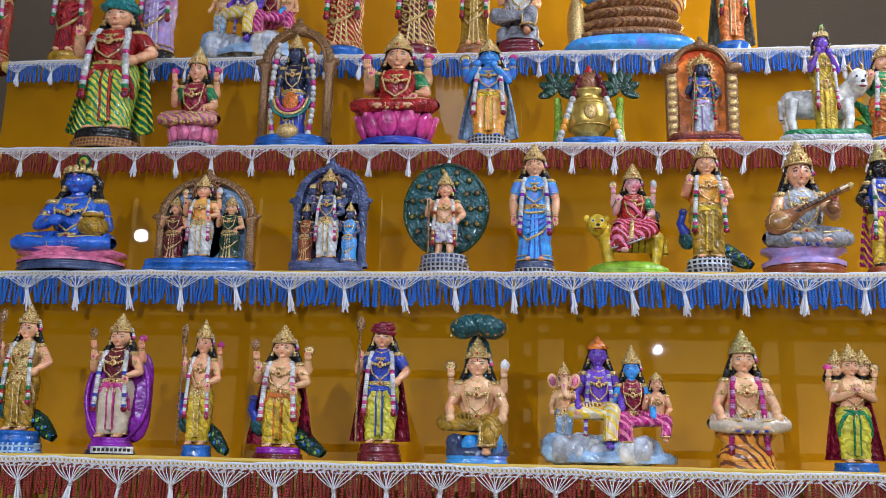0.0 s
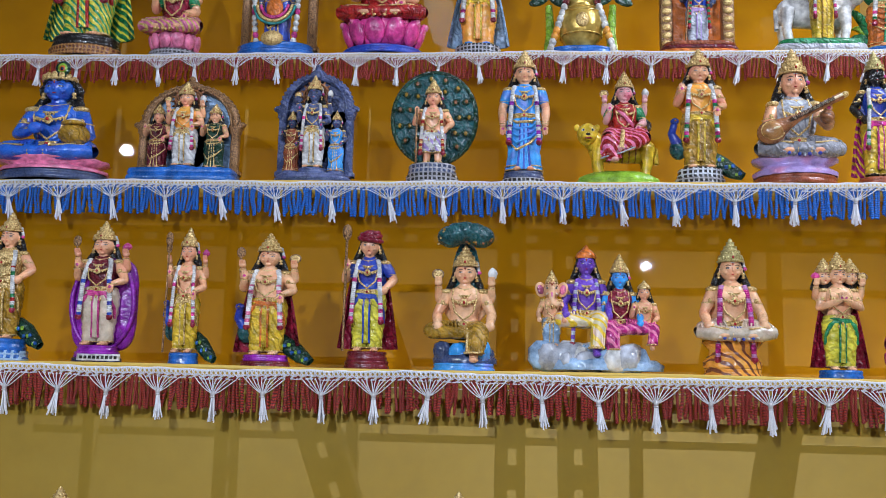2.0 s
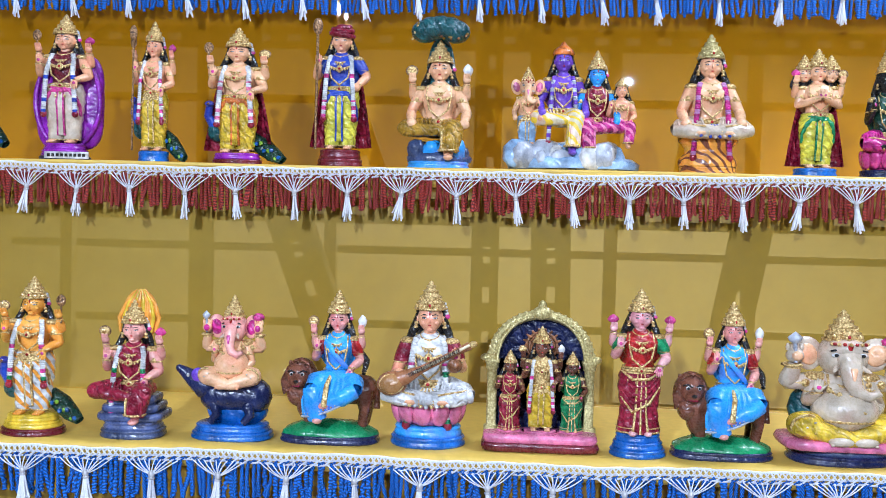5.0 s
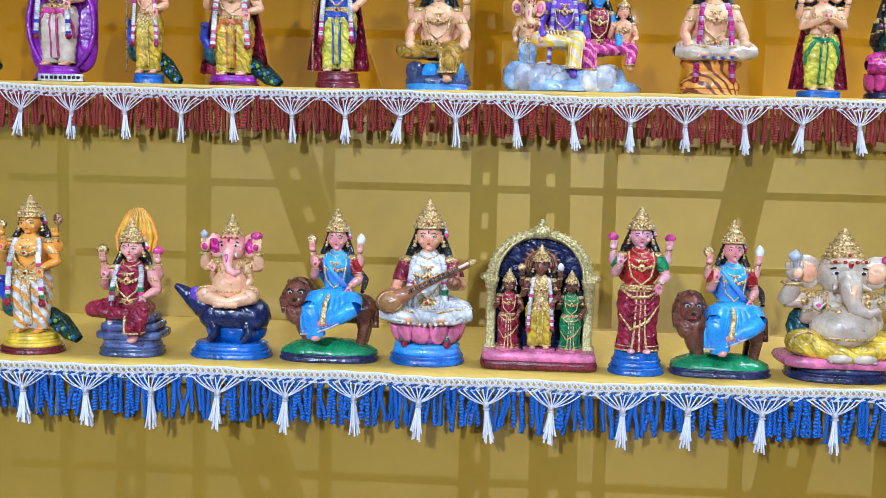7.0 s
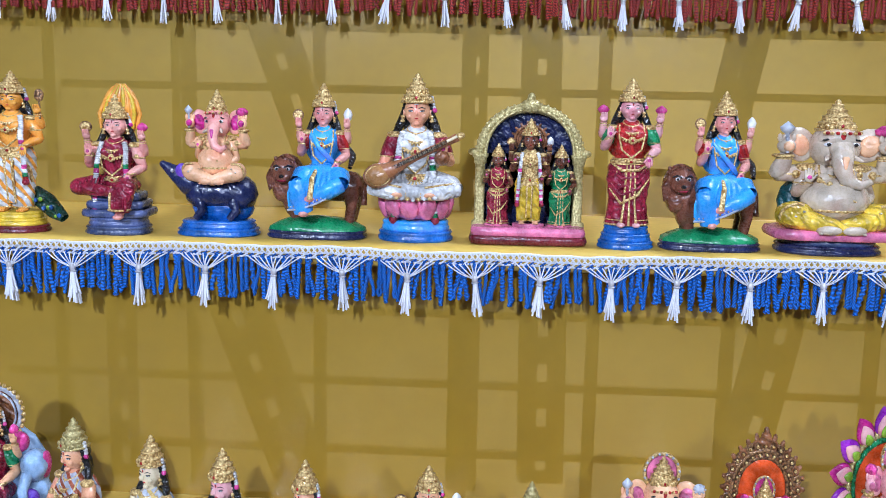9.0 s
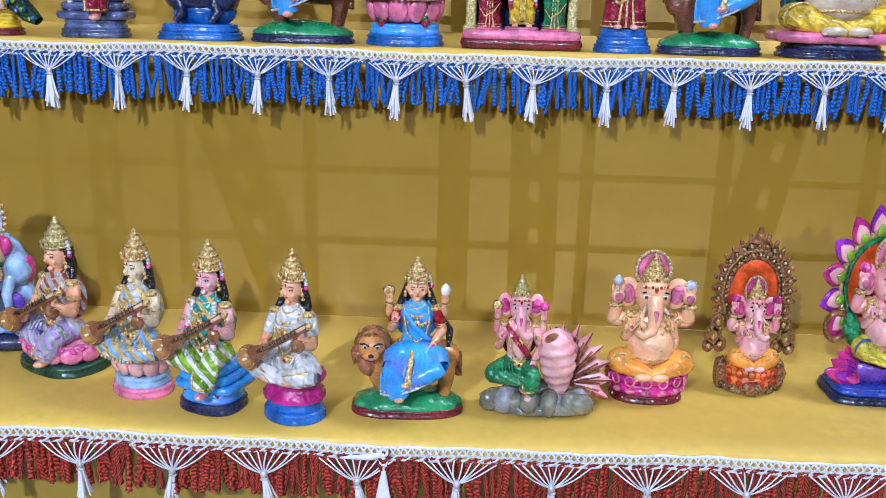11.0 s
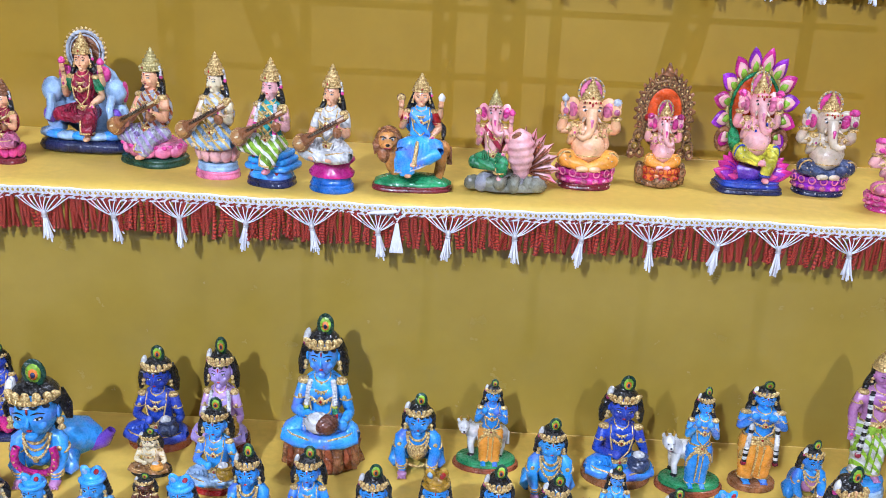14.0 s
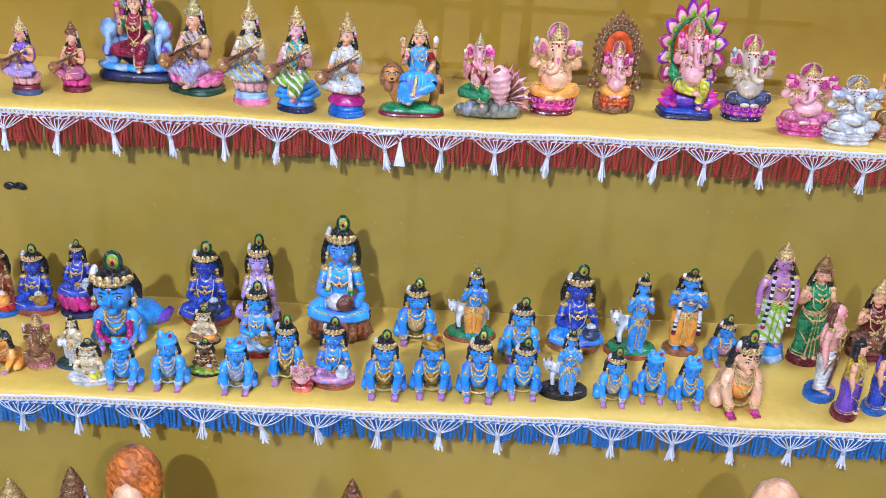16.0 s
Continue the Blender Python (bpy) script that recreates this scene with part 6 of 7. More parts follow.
            b.ell((sx * 0.165, 0.02, bh + 0.50), (0.05, 0.035, 0.035), "red")
        b.ell((0, -0.15, bh - 0.005), (0.10, 0.03, 0.05), "bronze", nu=14)
    elif back == "petals":
        zc = bh + 0.50
        b.ell((0, 0.10, zc), (0.235, 0.02, 0.25), "vermilion!", nu=28)
        for R, k in ((0.24, "green"), (0.275, "old_gold")):
            b.beads([(math.cos(q) * R, 0.085, zc + math.sin(q) * R * 1.06) for q in np.linspace(-0.7, math.pi + 0.7, 54)], 0.0175, [k])
        for i in range(12):
            a = math.radians(-38 + 256 * i / 11)
            petal(b, (math.cos(a) * 0.255, 0.085, zc + math.sin(a) * 0.27), 0.068, 0.185, a, ("magenta" if i % 2 else "purple", "pale_pink", "lime"))
        for sx in (-1, 1):
            b.ring((sx * 0.28, 0.06, bh + 0.27), 0.075, 0.022, "copper", rot=(90, 0, 0), n=18)
            for i in range(5):
                petal(b, (sx * 0.13, -0.02 - 0.02 * i, bh + 0.02), 0.055, 0.20 + 0.02 * i, math.radians(90 - sx * (18 + 15 * i)), ("magenta", "purple", "hot_pink"))
        b.ell((-0.2, -0.02, bh + 0.28), (0.06, 0.05, 0.10), "green", rot=(0, -20, 0), nu=14)
    if back == "petals":
        b.at(0, -0.03, bh + 0.13, 1.0)
        elephant_figure(b, 0.0, skin, cloth, ear, "low", four, sash, curl, "deep_blue", 0.12)
    else:
        b.at(0, 0.0, bh + sh - 0.01, 0.86 if seat == "mouse" else 0.84 if back == "frame" else 1.0)
        elephant_figure(b, 0.0, skin, cloth, ear, top, four, sash, curl)
    b.at()
    return b


def family_group():
    """Four figures seated together on pale rocks."""
    b = Build()
    rocks(b, 0, 0.40, 0.17, 0.22, ("pale_blue", "silver_paint", "white"), 5, 34)
    b.at(-0.06, 0.02, 0.06, 0.95)
    hanging(b, 0.30, "cream/yellow", "violet", 0.02, 1, "yellow")
    upper(b, 0.30, "violet", None, "lap", None, "black", "low", "orange", ("violet", "silver_paint"))
    b.at(0.15, 0.0, 0.06, 0.84)
    hanging(b, 0.28, "magenta/pink", "sky", 0.02, -1, "pink")
    upper(b, 0.28, "sky", "crimson", "lap", None, "black", "tall", "gold", None)
    b.at(-0.28, -0.05, 0.14, 0.55)
    dhoti(b, 0.30, 0.0, "pale_blue", "peach")
    upper(b, 0.30, "peach", None, "lap", None, None, None, face=False)
    elephant_head(b, 0.62, 0.11, "peach", "low", "gold", "pink")
    b.at(0.30, -0.03, 0.10, 0.6)
    hanging(b, 0.30, "magenta/pink", "skin", 0.04, 1, "pink")
    upper(b, 0.30, "skin", None, "bless", None, "black", "low", "gold")
    b.at()
    return b


def pot_with_leaves():
    b = Build()
    round_base(b, ("base_blue",), 0.33, 0.06, sy=0.5)
    b.lathe([(0.07, 0.05), (0.10, 0.07), (0.17, 0.16), (0.195, 0.25), (0.18, 0.33), (0.12, 0.385), (0.10, 0.41), (0.15, 0.44), (0.15, 0.455), (0.08, 0.46)], "brass", n=36, sy=0.85)
    b.ell((0, -0.160, 0.25), (0.055, 0.02, 0.055), "gold")
    for zz, rr in ((0.335, 0.178), (0.375, 0.136), (0.165, 0.176)):
        b.ring((0, 0, zz), rr, 0.007, "brass", ry=rr * 0.85, n=32, s=6)
    b.ell((0, 0, 0.52), (0.095, 0.09, 0.10), "copper")
    b.lathe([(0.05, 0.58), (0.03, 0.64), (0.005, 0.68)], "red", n=12)
    for sx in (-1, 1):
        b.beads([(sx * (0.08 + 0.016 * i), -0.06 - 0.004 * i, 0.55 - 0.045 * i) for i in range(12)], 0.033, ["maroon", "maroon", "white", "white", "saffron", "white"], 2)
        b.tube([(sx * 0.27, 0.03, 0.03), (sx * 0.255, 0.03, 0.2), (sx * 0.27, 0.03, 0.42)], [0.05, 0.04, 0.03], "lime", 10)
        for i in range(7):
            a = math.radians(-20 + 36 * i)
            b.ell((sx * 0.27 + math.cos(a) * 0.09, 0.01, 0.48 + math.sin(a) * 0.09), (0.038, 0.018, 0.085), "dark_green", rot=(0, 90 - math.degrees(a), 0), nu=10)
    return b


def shell_group():
    """A seated elephant-headed figure beside a large ribbed shell, on stone."""
    b = Build()
    rocks(b, 0, 0.36, 0.17, 0.16, ("stone", "stone", "grey"), 8, 22)
    b.at(-0.12, 0, 0.05, 0.98)
    hanging(b, 0.20, "green", "pale_pink", 0.04, 1, "gold")
    upper(b, 0.20, "pale_pink", None, "bless", ("disc", "bud"), None, None, face=False, sash="crimson")
    elephant_head(b, 0.50, 0.085, "pale_pink", "tall", "old_gold", "hot_pink")
    b.at()
    prof = []
    for i in range(41):
        t = i / 40
        prof.append((float(np.interp(t, [0, 0.12, 0.4, 0.72, 0.9, 1], [0.03, 0.06, 0.108, 0.120, 0.085, 0.01])) * (1 + 0.05 * math.cos(t * 44)), -0.20 + 0.40 * t))
    b.lathe(prof, "pale_pink", c=(0.125, -0.03, 0.25), n=28, sy=0.85, flutes=7, amp=0.025, tilt=(6, -7, 0))
    b.ell((0.075, -0.075, 0.40), (0.05, 0.045, 0.022), "copper", rot=(0, -25, 0), nu=14)
    q = np.radians(np.linspace(-14, 112, 43))
    spike = 1 - np.abs(((np.arange(43) / 6.0) % 1.0) - 0.5) * 2
    far = 0.30 - 0.075 * spike ** 0.6
    for y0 in (0.045, 0.065):
        rows = [np.stack([0.18 + np.cos(q) * far * f, y0 - 0.03 * f * (1 - spike) + 0 * q, 0.12 + np.sin(q) * far * f * 1.12], -1) for f in (0.05, 0.4, 0.7, 0.9, 1.0)]
        b.grid(np.array(rows), "pale_pink", False)
    for i in range(8):
        u = math.radians(-14 + 18 * i)
        b.tube([(0.18, 0.03, 0.12), (0.18 + math.cos(u) * 0.15, 0.018, 0.12 + math.sin(u) * 0.17), (0.18 + math.cos(u) * 0.302, 0.012, 0.12 + math.sin(u) * 0.338)], [0.010, 0.010, 0.003], "terracotta", 7)
        for d in (-4.5, 4.5):
            v = math.radians(-14 + 18 * i + d)
            b.tube([(0.18 + math.cos(v) * 0.10, 0.026, 0.12 + math.sin(v) * 0.11), (0.18 + math.cos(v) * 0.23, 0.02, 0.12 + math.sin(v) * 0.255)], [0.004, 0.006], "copper", 6)
    return b


def peacock_fan():
    b = Build()
    round_base(b, ("black#grey", "slate#grey"), 0.19, 0.16, flutes=11)
    b.ell((0, 0.08, 0.56), (0.30, 0.03, 0.37), "teal", nu=30, nv=13)
    b.ring((0, 0.08, 0.56), 0.30, 0.018, "dark_green", ry=0.37, rot=(90, 0, 0), n=36)
    for R, n in ((0.25, 15), (0.18, 11)):
        for i in range(n):
            a = 2 * math.pi * i / n
            x, z = math.cos(a) * R, 0.56 + math.sin(a) * R * 1.25
            b.ell((x, 0.055, z), (0.026, 0.012, 0.036), "dark_green", rot=(0, 90 - math.degrees(a), 0), nu=9, nv=6)
            b.ell((x, 0.046, z), (0.014, 0.008, 0.018), "copper" if i % 2 else "mustard", nu=8, nv=5)
    b.at(0, -0.02, 0.155, 0.86)
    dhoti(b, 0.30, 0.0, "white/lavender", "skin", "white", 0.35)
    upper(b, 0.30, "skin", None, "staff", None, "black", "tall", "gold", ("gold", "red"))
    b.tube([(-0.125, -0.1, 0.0), (-0.125, -0.1, 0.5)], 0.008, "bronze", 6)
    b.at()
    return b


def arched_deity(frame="bronze", inner=None):
    """A dark figure hung with garlands in a bronze arch."""
    b = Build()
    round_base(b, ("base_blue", "base_blue"), 0.31, 0.10, sy=0.5)
    arch(b, 0.08, 0.25, 0.86, frame, None, None, True, 0.06, 0.035)
    b.at(0, 0, 0.07, 0.92)
    skirt(b, 0.40, 0.02, "deep_blue", "gold", feet="gold")
    upper(b, 0.40, "slate", "navy", "down", ("disc", "shell"), "black", "tall", "gold", None)
    b.ell((0, -0.10, 0.30), (0.07, 0.02, 0.08), "orange")
    for r, k, g in ((0.11, "hot_pink", 0.014), (0.14, "gold", 0.014), (0.165, "turquoise", 0.010)):
        b.ring((0, -0.10, 0.33), r, g, k, rot=(80, 0, 0), a0=185, a1=355, n=20)
    for sx in (-1, 1):
        b.beads([(sx * (0.13 + 0.045 * math.sin(i / 6)), -0.06, 0.78 - 0.045 * i) for i in range(17)], 0.026, ["white", "white", "white", "hot_pink"], 1)
    b.ell((0, -0.14, 0.05), (0.09, 0.05, 0.06), "gold")
    b.at()
    return b


def pillared_deity():
    b = Build()
    for i, k in enumerate(("orange", "maroon", "terracotta")):
        b.ell((0, 0, 0.025 + 0.035 * i), (0.36 - 0.02 * i, 0.16, 0.028), k, e=0.5, nu=24)
    for sx in (-1, 1):
        b.ell((sx * 0.27, 0.05, 0.42), (0.055, 0.05, 0.34), "bronze", e=0.3, nu=16)
        for i in range(8):
            b.ell((sx * 0.27, 0.0, 0.14 + 0.075 * i), (0.045, 0.02, 0.03), "gold", nu=10, nv=6)
        b.ell((sx * 0.29, 0.02, 0.78), (0.09, 0.06, 0.06), "bronze")
    arch(b, 0.6, 0.27, 0.42, "bronze", "vermilion!", None, False, 0.06, 0.03)
    b.ell((0, 0.085, 0.5), (0.26, 0.012, 0.42), "orange!", ez=0.6)
    halo(b, (0, 0.05, 0.79), 0.10, "gold", 20, "vermilion!")
    b.at(0, 0, 0.11, 0.95)
    dhoti(b, 0.36, 0, "silver_paint", "lilac", "lavender")
    upper(b, 0.36, "slate", "deep_blue", "staff", None, "black", "tall", "gold", ("green", "red"))
    b.tube([(-0.13, -0.1, 0), (-0.08, -0.1, 0.6)], 0.009, "bronze", 6)
    b.at()
    return b


def cow_group():
    b = Build()
    for i, k in enumerate(("silver_paint", "green")):
        b.ell((0, 0, 0.03 + 0.03 * i), (0.40 - 0.03 * i, 0.17, 0.035), k, e=0.4, nu=24)
    b.at(0, 0.06, 0.07, 1.6)
    quadruped(b, "white!", None, None, face=1, horns=True, hooves="grey", length=0.26)
    b.at(0.02, -0.07, 0.05, 0.95)
    dhoti(b, 0.40, 0, "yellow", "violet", "mustard")
    upper(b, 0.40, "violet", "yellow", "flute", None, "black", "feather", "gold", ("white", "hot_pink"))
    b.at()
    return b


def coil_bed():
    """A reclining figure on a coiled serpent."""
    b = Build()
    b.ell((0, 0, 0.04), (0.5, 0.2, 0.06), "sky", e=0.7, nu=28)
    for i in range(4):
        b.ell((0, 0.01, 0.12 + 0.06 * i), (0.43 - 0.025 * i, 0.16, 0.042), "tan/brown", nu=28)
    for i in range(5):
        b.ell((0.36 + 0.02 * i, 0.02, 0.34 + 0.06 * i), (0.07, 0.05, 0.08), "saffron/brown")
    b.cap((-0.3, -0.05, 0.38), (0.2, -0.05, 0.42), 0.07, 0.09, "sky", 14)
    b.ell((0.3, -0.05, 0.47), (0.08, 0.075, 0.085), "sky")
    b.lathe([(0.08, 0.5), (0.07, 0.56), (0.03, 0.62), (0.005, 0.66)], "gold", c=(0.32, -0.05, 0), n=16)
    b.ell((-0.40, 0, 0.20), (0.07, 0.1, 0.17), "gold")
    return b


def elephants_throne():
    """A seated red-robed figure on a pale blue throne with two small elephants."""
    b = Build()
    b.ell((0, 0, 0.035), (0.33, 0.17, 0.045), "navy!", e=0.6, nu=28)
    for i in range(9):
        a = math.radians(180 + 22.5 * i)
        b.ell((math.cos(a) * 0.26, math.sin(a) * 0.12, 0.10), (0.085, 0.055, 0.03), "pale_blue!" if i % 2 else "sky!")
    b.ell((0, 0.07, 0.30), (0.25, 0.07, 0.24), "pale_blue!", nu=22)
    for sx in (-1, 1):
        b.ell((sx * 0.21, 0.0, 0.20), (0.075, 0.085, 0.12), "pale_blue!")
        b.ell((sx * 0.22, -0.03, 0.36), (0.07, 0.075, 0.08), "pale_blue!")
        b.ell((sx * 0.27, -0.01, 0.36), (0.02, 0.05, 0.065), "hot_pink!")
        b.tube([(sx * 0.21, -0.09, 0.34), (sx * 0.20, -0.13, 0.27), (sx * 0.22, -0.15, 0.20)], [0.03, 0.026, 0.018], "pale_blue!", 9)
        b.ell((sx * 0.22, -0.09, 0.22), (0.05, 0.035, 0.05), "violet")
        b.ell((sx * 0.13, 0.0, 0.46), (0.05, 0.04, 0.05), "hot_pink!")
    b.at(0, -0.03, 0.03, 0.88)
    hanging(b, 0.27, "crimson", "peach", 0.06, 1)
    upper(b, 0.27, "peach", "crimson", "bless", ("bud", "bud"), "black", "tall", "gold", None, None, "green")
    halo(b, (0, 0.07, 0.63), 0.14, "silver_paint", 30, "copper", "gold", 0.12)
    b.at()
    return b


def hooded(skin="peach", robe="orange"):
    """A seated figure with a cloth drawn over the head."""
    b = Build()
    round_base(b, ("maroon",), 0.2, 0.05)
    crossed(b, 0.14, robe, skin, 1.0)
    upper(b, 0.14, skin, robe, "bless", None, None, None)
    b.ell((0, 0.04, 0.48), (0.095, 0.08, 0.10), robe)
    cape(b, 0.24, 0.08, robe, 0.17)
    return b


def stand(made, place, name, label, category="figurine", turn=0.0, group=""):
    """Sets a doll down: (x, y, z, height, width)."""
    x, y, z, h, w = place
    ob = new(name, made.mesh(name, w, h))
    ob.matrix_world = pose(x, y, z, 0, 0, turn)
    return tagged(ob, label, category, group)


# ---- top shelf ----
stand(standing("skin", "skirt", "red", "red", base=("terracotta",)), (-1.309, 0.803, 2.4693, 0.375, 0.104), "standing_figurine", "standing painted figurine in red on a brown base")
stand(standing("skin", "skirt", "red", "red", base=("mustard",), sash="crimson"), (-1.111, 0.803, 2.4693, 0.385, 0.125), "standing_figurine", "standing red-robed painted figurine on a yellow base")
stand(standing("skin", "skirt", "lavender", "lavender", base=("black", "black"), sash="white"), (-0.894, 0.803, 2.4693, 0.392, 0.121), "standing_figurine", "standing lavender-robed figurine on a round black base")
stand(family_group(), (-0.657, 0.803, 2.4693, 0.307, 0.211), "seated_couple_figurine", "painted couple seated together on a grey base")
stand(standing("skin", "skirt", "red/gold", "gold", base=("base_blue",), sash="gold"), (-0.436, 0.803, 2.4693, 0.377, 0.131), "standing_figurine", "standing figurine in red and gold robes")
stand(standing("skin", "skirt", "maroon/gold", "gold", base=("maroon",)), (-0.264, 0.803, 2.4693, 0.371, 0.136), "standing_figurine", "standing figurine in maroon and gold robes")
stand(standing("skin", "skirt", "mustard", "gold", base=("copper",)), (-0.126, 0.803, 2.4693, 0.366, 0.100), "standing_figurine", "standing gilded figurine on a brown base")
stand(seated("skin", "grey", "white", base=("maroon", "maroon"), seat="rock", seat_key="grey", legs="hanging"), (-0.028, 0.803, 2.4693, 0.302, 0.126), "seated_figurine", "seated grey-robed figurine on a maroon base")
stand(coil_bed(), (0.236, 0.825, 2.4693, 0.292, 0.282), "serpent_bed_figurine", "reclining figurine on a brown coiled serpent with a blue base")
stand(standing("skin", "dhoti", "orange", "green", caped="stone"), (0.462, 0.803, 2.4693, 0.346, 0.109), "standing_figurine", "standing figurine in orange and green")

# ---- shelf 1 ----
stand(standing("skin", "dhoti", "lemon/green", "red", "red", "staff", None, ("brown#tan", "black"), GAR, "green/lemon", kind="turban", key="turquoise", base_h=0.12, base_r=0.15, sleeve="red"), (-0.873, 0.552, 2.1630, 0.351, 0.194), "standing_figurine", "tall standing figurine with turquoise turban and green cape")
stand(seated("skin", "pink/gold", "crimson", seat="lotus", seat_key="pink", base=("black#grey",), four=("bud", "bud"), sleeve="green"), (-0.689, 0.552, 2.1630, 0.238, 0.129), "seated_figurine", "seated figurine in pink on a rose lotus")
stand(arched_deity(), (-0.481, 0.552, 2.1630, 0.305, 0.180), "arched_figurine", "dark garlanded figurine in a bronze arch on blue base")
stand(seated("skin", "red", "red", seat="lotus", seat_key="hot_pink", tip="pink", base=("deep_blue",), four=("bud", "bud"), sleeve="green", seat_h=0.18, seat_r=0.19), (-0.266, 0.552, 2.1630, 0.261, 0.181), "seated_figurine", "seated red-robed figurine on a large pink lotus")
stand(standing("krishna", "dhoti", "saffron", "krishna", "yellow", "flute", ("disc", "bud"), ("black#grey",), ("white", "white", "white", "magenta"), "pale_blue", base_h=0.10), (-0.079, 0.552, 2.1630, 0.243, 0.124), "standing_figurine", "standing blue-skinned figurine in yellow with thick garlands")
stand(pot_with_leaves(), (0.121, 0.552, 2.1630, 0.181, 0.202), "pot_figurine", "golden pot with garlands between two green leaf palms", "pot")
stand(pillared_deity(), (0.344, 0.552, 2.1630, 0.244, 0.165), "pillared_figurine", "standing figurine between two gilt pillars on an orange base")
stand(cow_group(), (0.573, 0.552, 2.1630, 0.252, 0.183), "cow_figurine", "yellow-robed figurine standing before a white cow")
stand(standing("skin", "skirt", "orange", "green", base=("base_blue",), sash="green"), (0.694, 0.552, 2.1630, 0.214, 0.096), "standing_figurine", "standing figurine in green and orange")

# ---- shelf 2 ----
stand(seated("royal", "royal", None, "crossed", "butter", None, "drum", "pink", None, ("slate",), None, "feather", "gold", pot="mustard", seat_h=0.07, seat_r=0.22, fold=None), (-0.791, 0.303, 1.8568, 0.219, 0.199), "seated_child_figurine", "blue seated child figurine holding a butter pot")
stand(niche("bronze", "pale_blue", ("base_blue", "base_blue"), ("skin", "skin", "skin"), ("maroon", "white", "dark_green"), ("maroon", "saffron", "dark_green"), True, 0.31, 0.70, 0.03), (-0.561, 0.303, 1.8568, 0.196, 0.198), "arched_trio_figurine", "three figurines under a pierced bronze arch on blue base")
stand(niche("grey_blue", "grey_blue", ("slate", "grey_blue"), ("slate", "grey_blue", "grey_blue"), ("terracotta", "white", "sky"), ("terracotta", "grey_blue", "sky"), False, 0.29, 0.86, 0.035, 1.18), (-0.340, 0.303, 1.8568, 0.215, 0.148), "arched_trio_figurine", "three figurines before a slate-blue beaded arch")
stand(peacock_fan(), (-0.139, 0.303, 1.8568, 0.206, 0.150), "peacock_figurine", "standing figurine before a fanned green peacock tail")
stand(standing("skin", "skirt", "sky", "sky", "deep_blue", "down", None, ("black#grey", "slate"), ("white", "purple"), base_h=0.10, sleeve="sky"), (0.012, 0.303, 1.8568, 0.235, 0.086), "standing_figurine", "standing figurine in a bright blue sari")
stand(rider("yellow", None, "pale_pink", "red/pink", "red", ("lime", "lime"), "copper", -1, "lime"), (0.164, 0.303, 1.8568, 0.195, 0.140), "tiger_rider_figurine", "red-robed figurine riding a yellow striped tiger")
stand(standing("skin", "dhoti", "mustard", "saffron", "yellow", "bless", None, ("black#grey", "black#silver_paint"), ("white", "magenta", "green"), None, True, base_h=0.13, base_r=0.15), (0.308, 0.303, 1.8568, 0.235, 0.124), "peacock_figurine", "standing figurine in yellow beside a peacock")
stand(seated("skin", "grey", "silver_paint", seat="drum", seat_key="lavender", base=("terracotta",), lute=True, seat_h=0.10, seat_r=0.2, fold="deep_blue"), (0.447, 0.303, 1.8568, 0.234, 0.144), "seated_lute_figurine", "seated grey-robed figurine playing a long lute")
stand(standing("black", "dhoti", "yellow", "deep_blue", "magenta", "hips", None, ("terracotta",), ("white", "green"), "magenta/yellow", key="old_gold"), (0.577, 0.303, 1.8568, 0.229, 0.084), "standing_figurine", "dark standing figurine in blue coat and yellow cloth")

# ---- shelf 3 ----
stand(standing("skin", "dhoti", "mustard", "gold", "gold", "staff", None, ("base_blue#pale_blue", "base_blue"), ("red", "white", "green"), None, True, base_h=0.16, base_r=0.17, staff=True), (-0.706, 0.053, 1.5505, 0.213, 0.101), "peacock_figurine", "gilded standing figurine with spear on a blue base")
stand(standing("skin", "dhoti", "ivory", "maroon", "hot_pink", "bless", ("spear", "bud"), ("navy", "purple", "purple"), ("white", "white", "deep_blue"), "slab purple", base_h=0.13, base_r=0.15), (-0.576, 0.053, 1.5505, 0.201, 0.098), "standing_figurine", "standing figurine before a purple cape on a dark base")
stand(standing("skin", "dhoti", "yellow", None, "gold", "bless", ("spear", "bud"), ("base_blue",), ("white", "hot_pink"), None, True, staff=True, base_h=0.09, base_r=0.12), (-0.446, 0.053, 1.5505, 0.193, 0.079), "peacock_figurine", "standing figurine in yellow with spear and peacock")
stand(standing("peach", "dhoti", "yellow", None, "orange", "bless", ("spear", "disc"), ("maroon", "purple"), ("pink", "white"), "crimson", True, base_h=0.09, base_r=0.14), (-0.328, 0.053, 1.5505, 0.186, 0.114), "peacock_figurine", "standing figurine in orange and yellow beside a blue peacock")
stand(standing("skin", "dhoti", "lemon", "deep_blue", "deep_blue", "staff", None, ("maroon", "maroon"), ("white", "hot_pink"), "crimson", False, "turban", "crimson", True, "deep_blue", 0.12), (-0.198, 0.053, 1.5505, 0.196, 0.084), "standing_figurine", "standing figurine in blue tunic and crimson turban")
stand(seated("peach", "mustard", None, "hanging", "lap", ("disc", "shell"), "rock", "slate", "sky", ("sky",), None, "tall", "gold", back="hood", seat_h=0.16), (-0.070, 0.053, 1.5505, 0.203, 0.098), "seated_figurine", "gilded seated figurine under a green serpent hood")
stand(family_group(), (0.111, 0.069, 1.5505, 0.177, 0.183), "family_group_figurine", "family of four figurines seated on pale blue rocks")
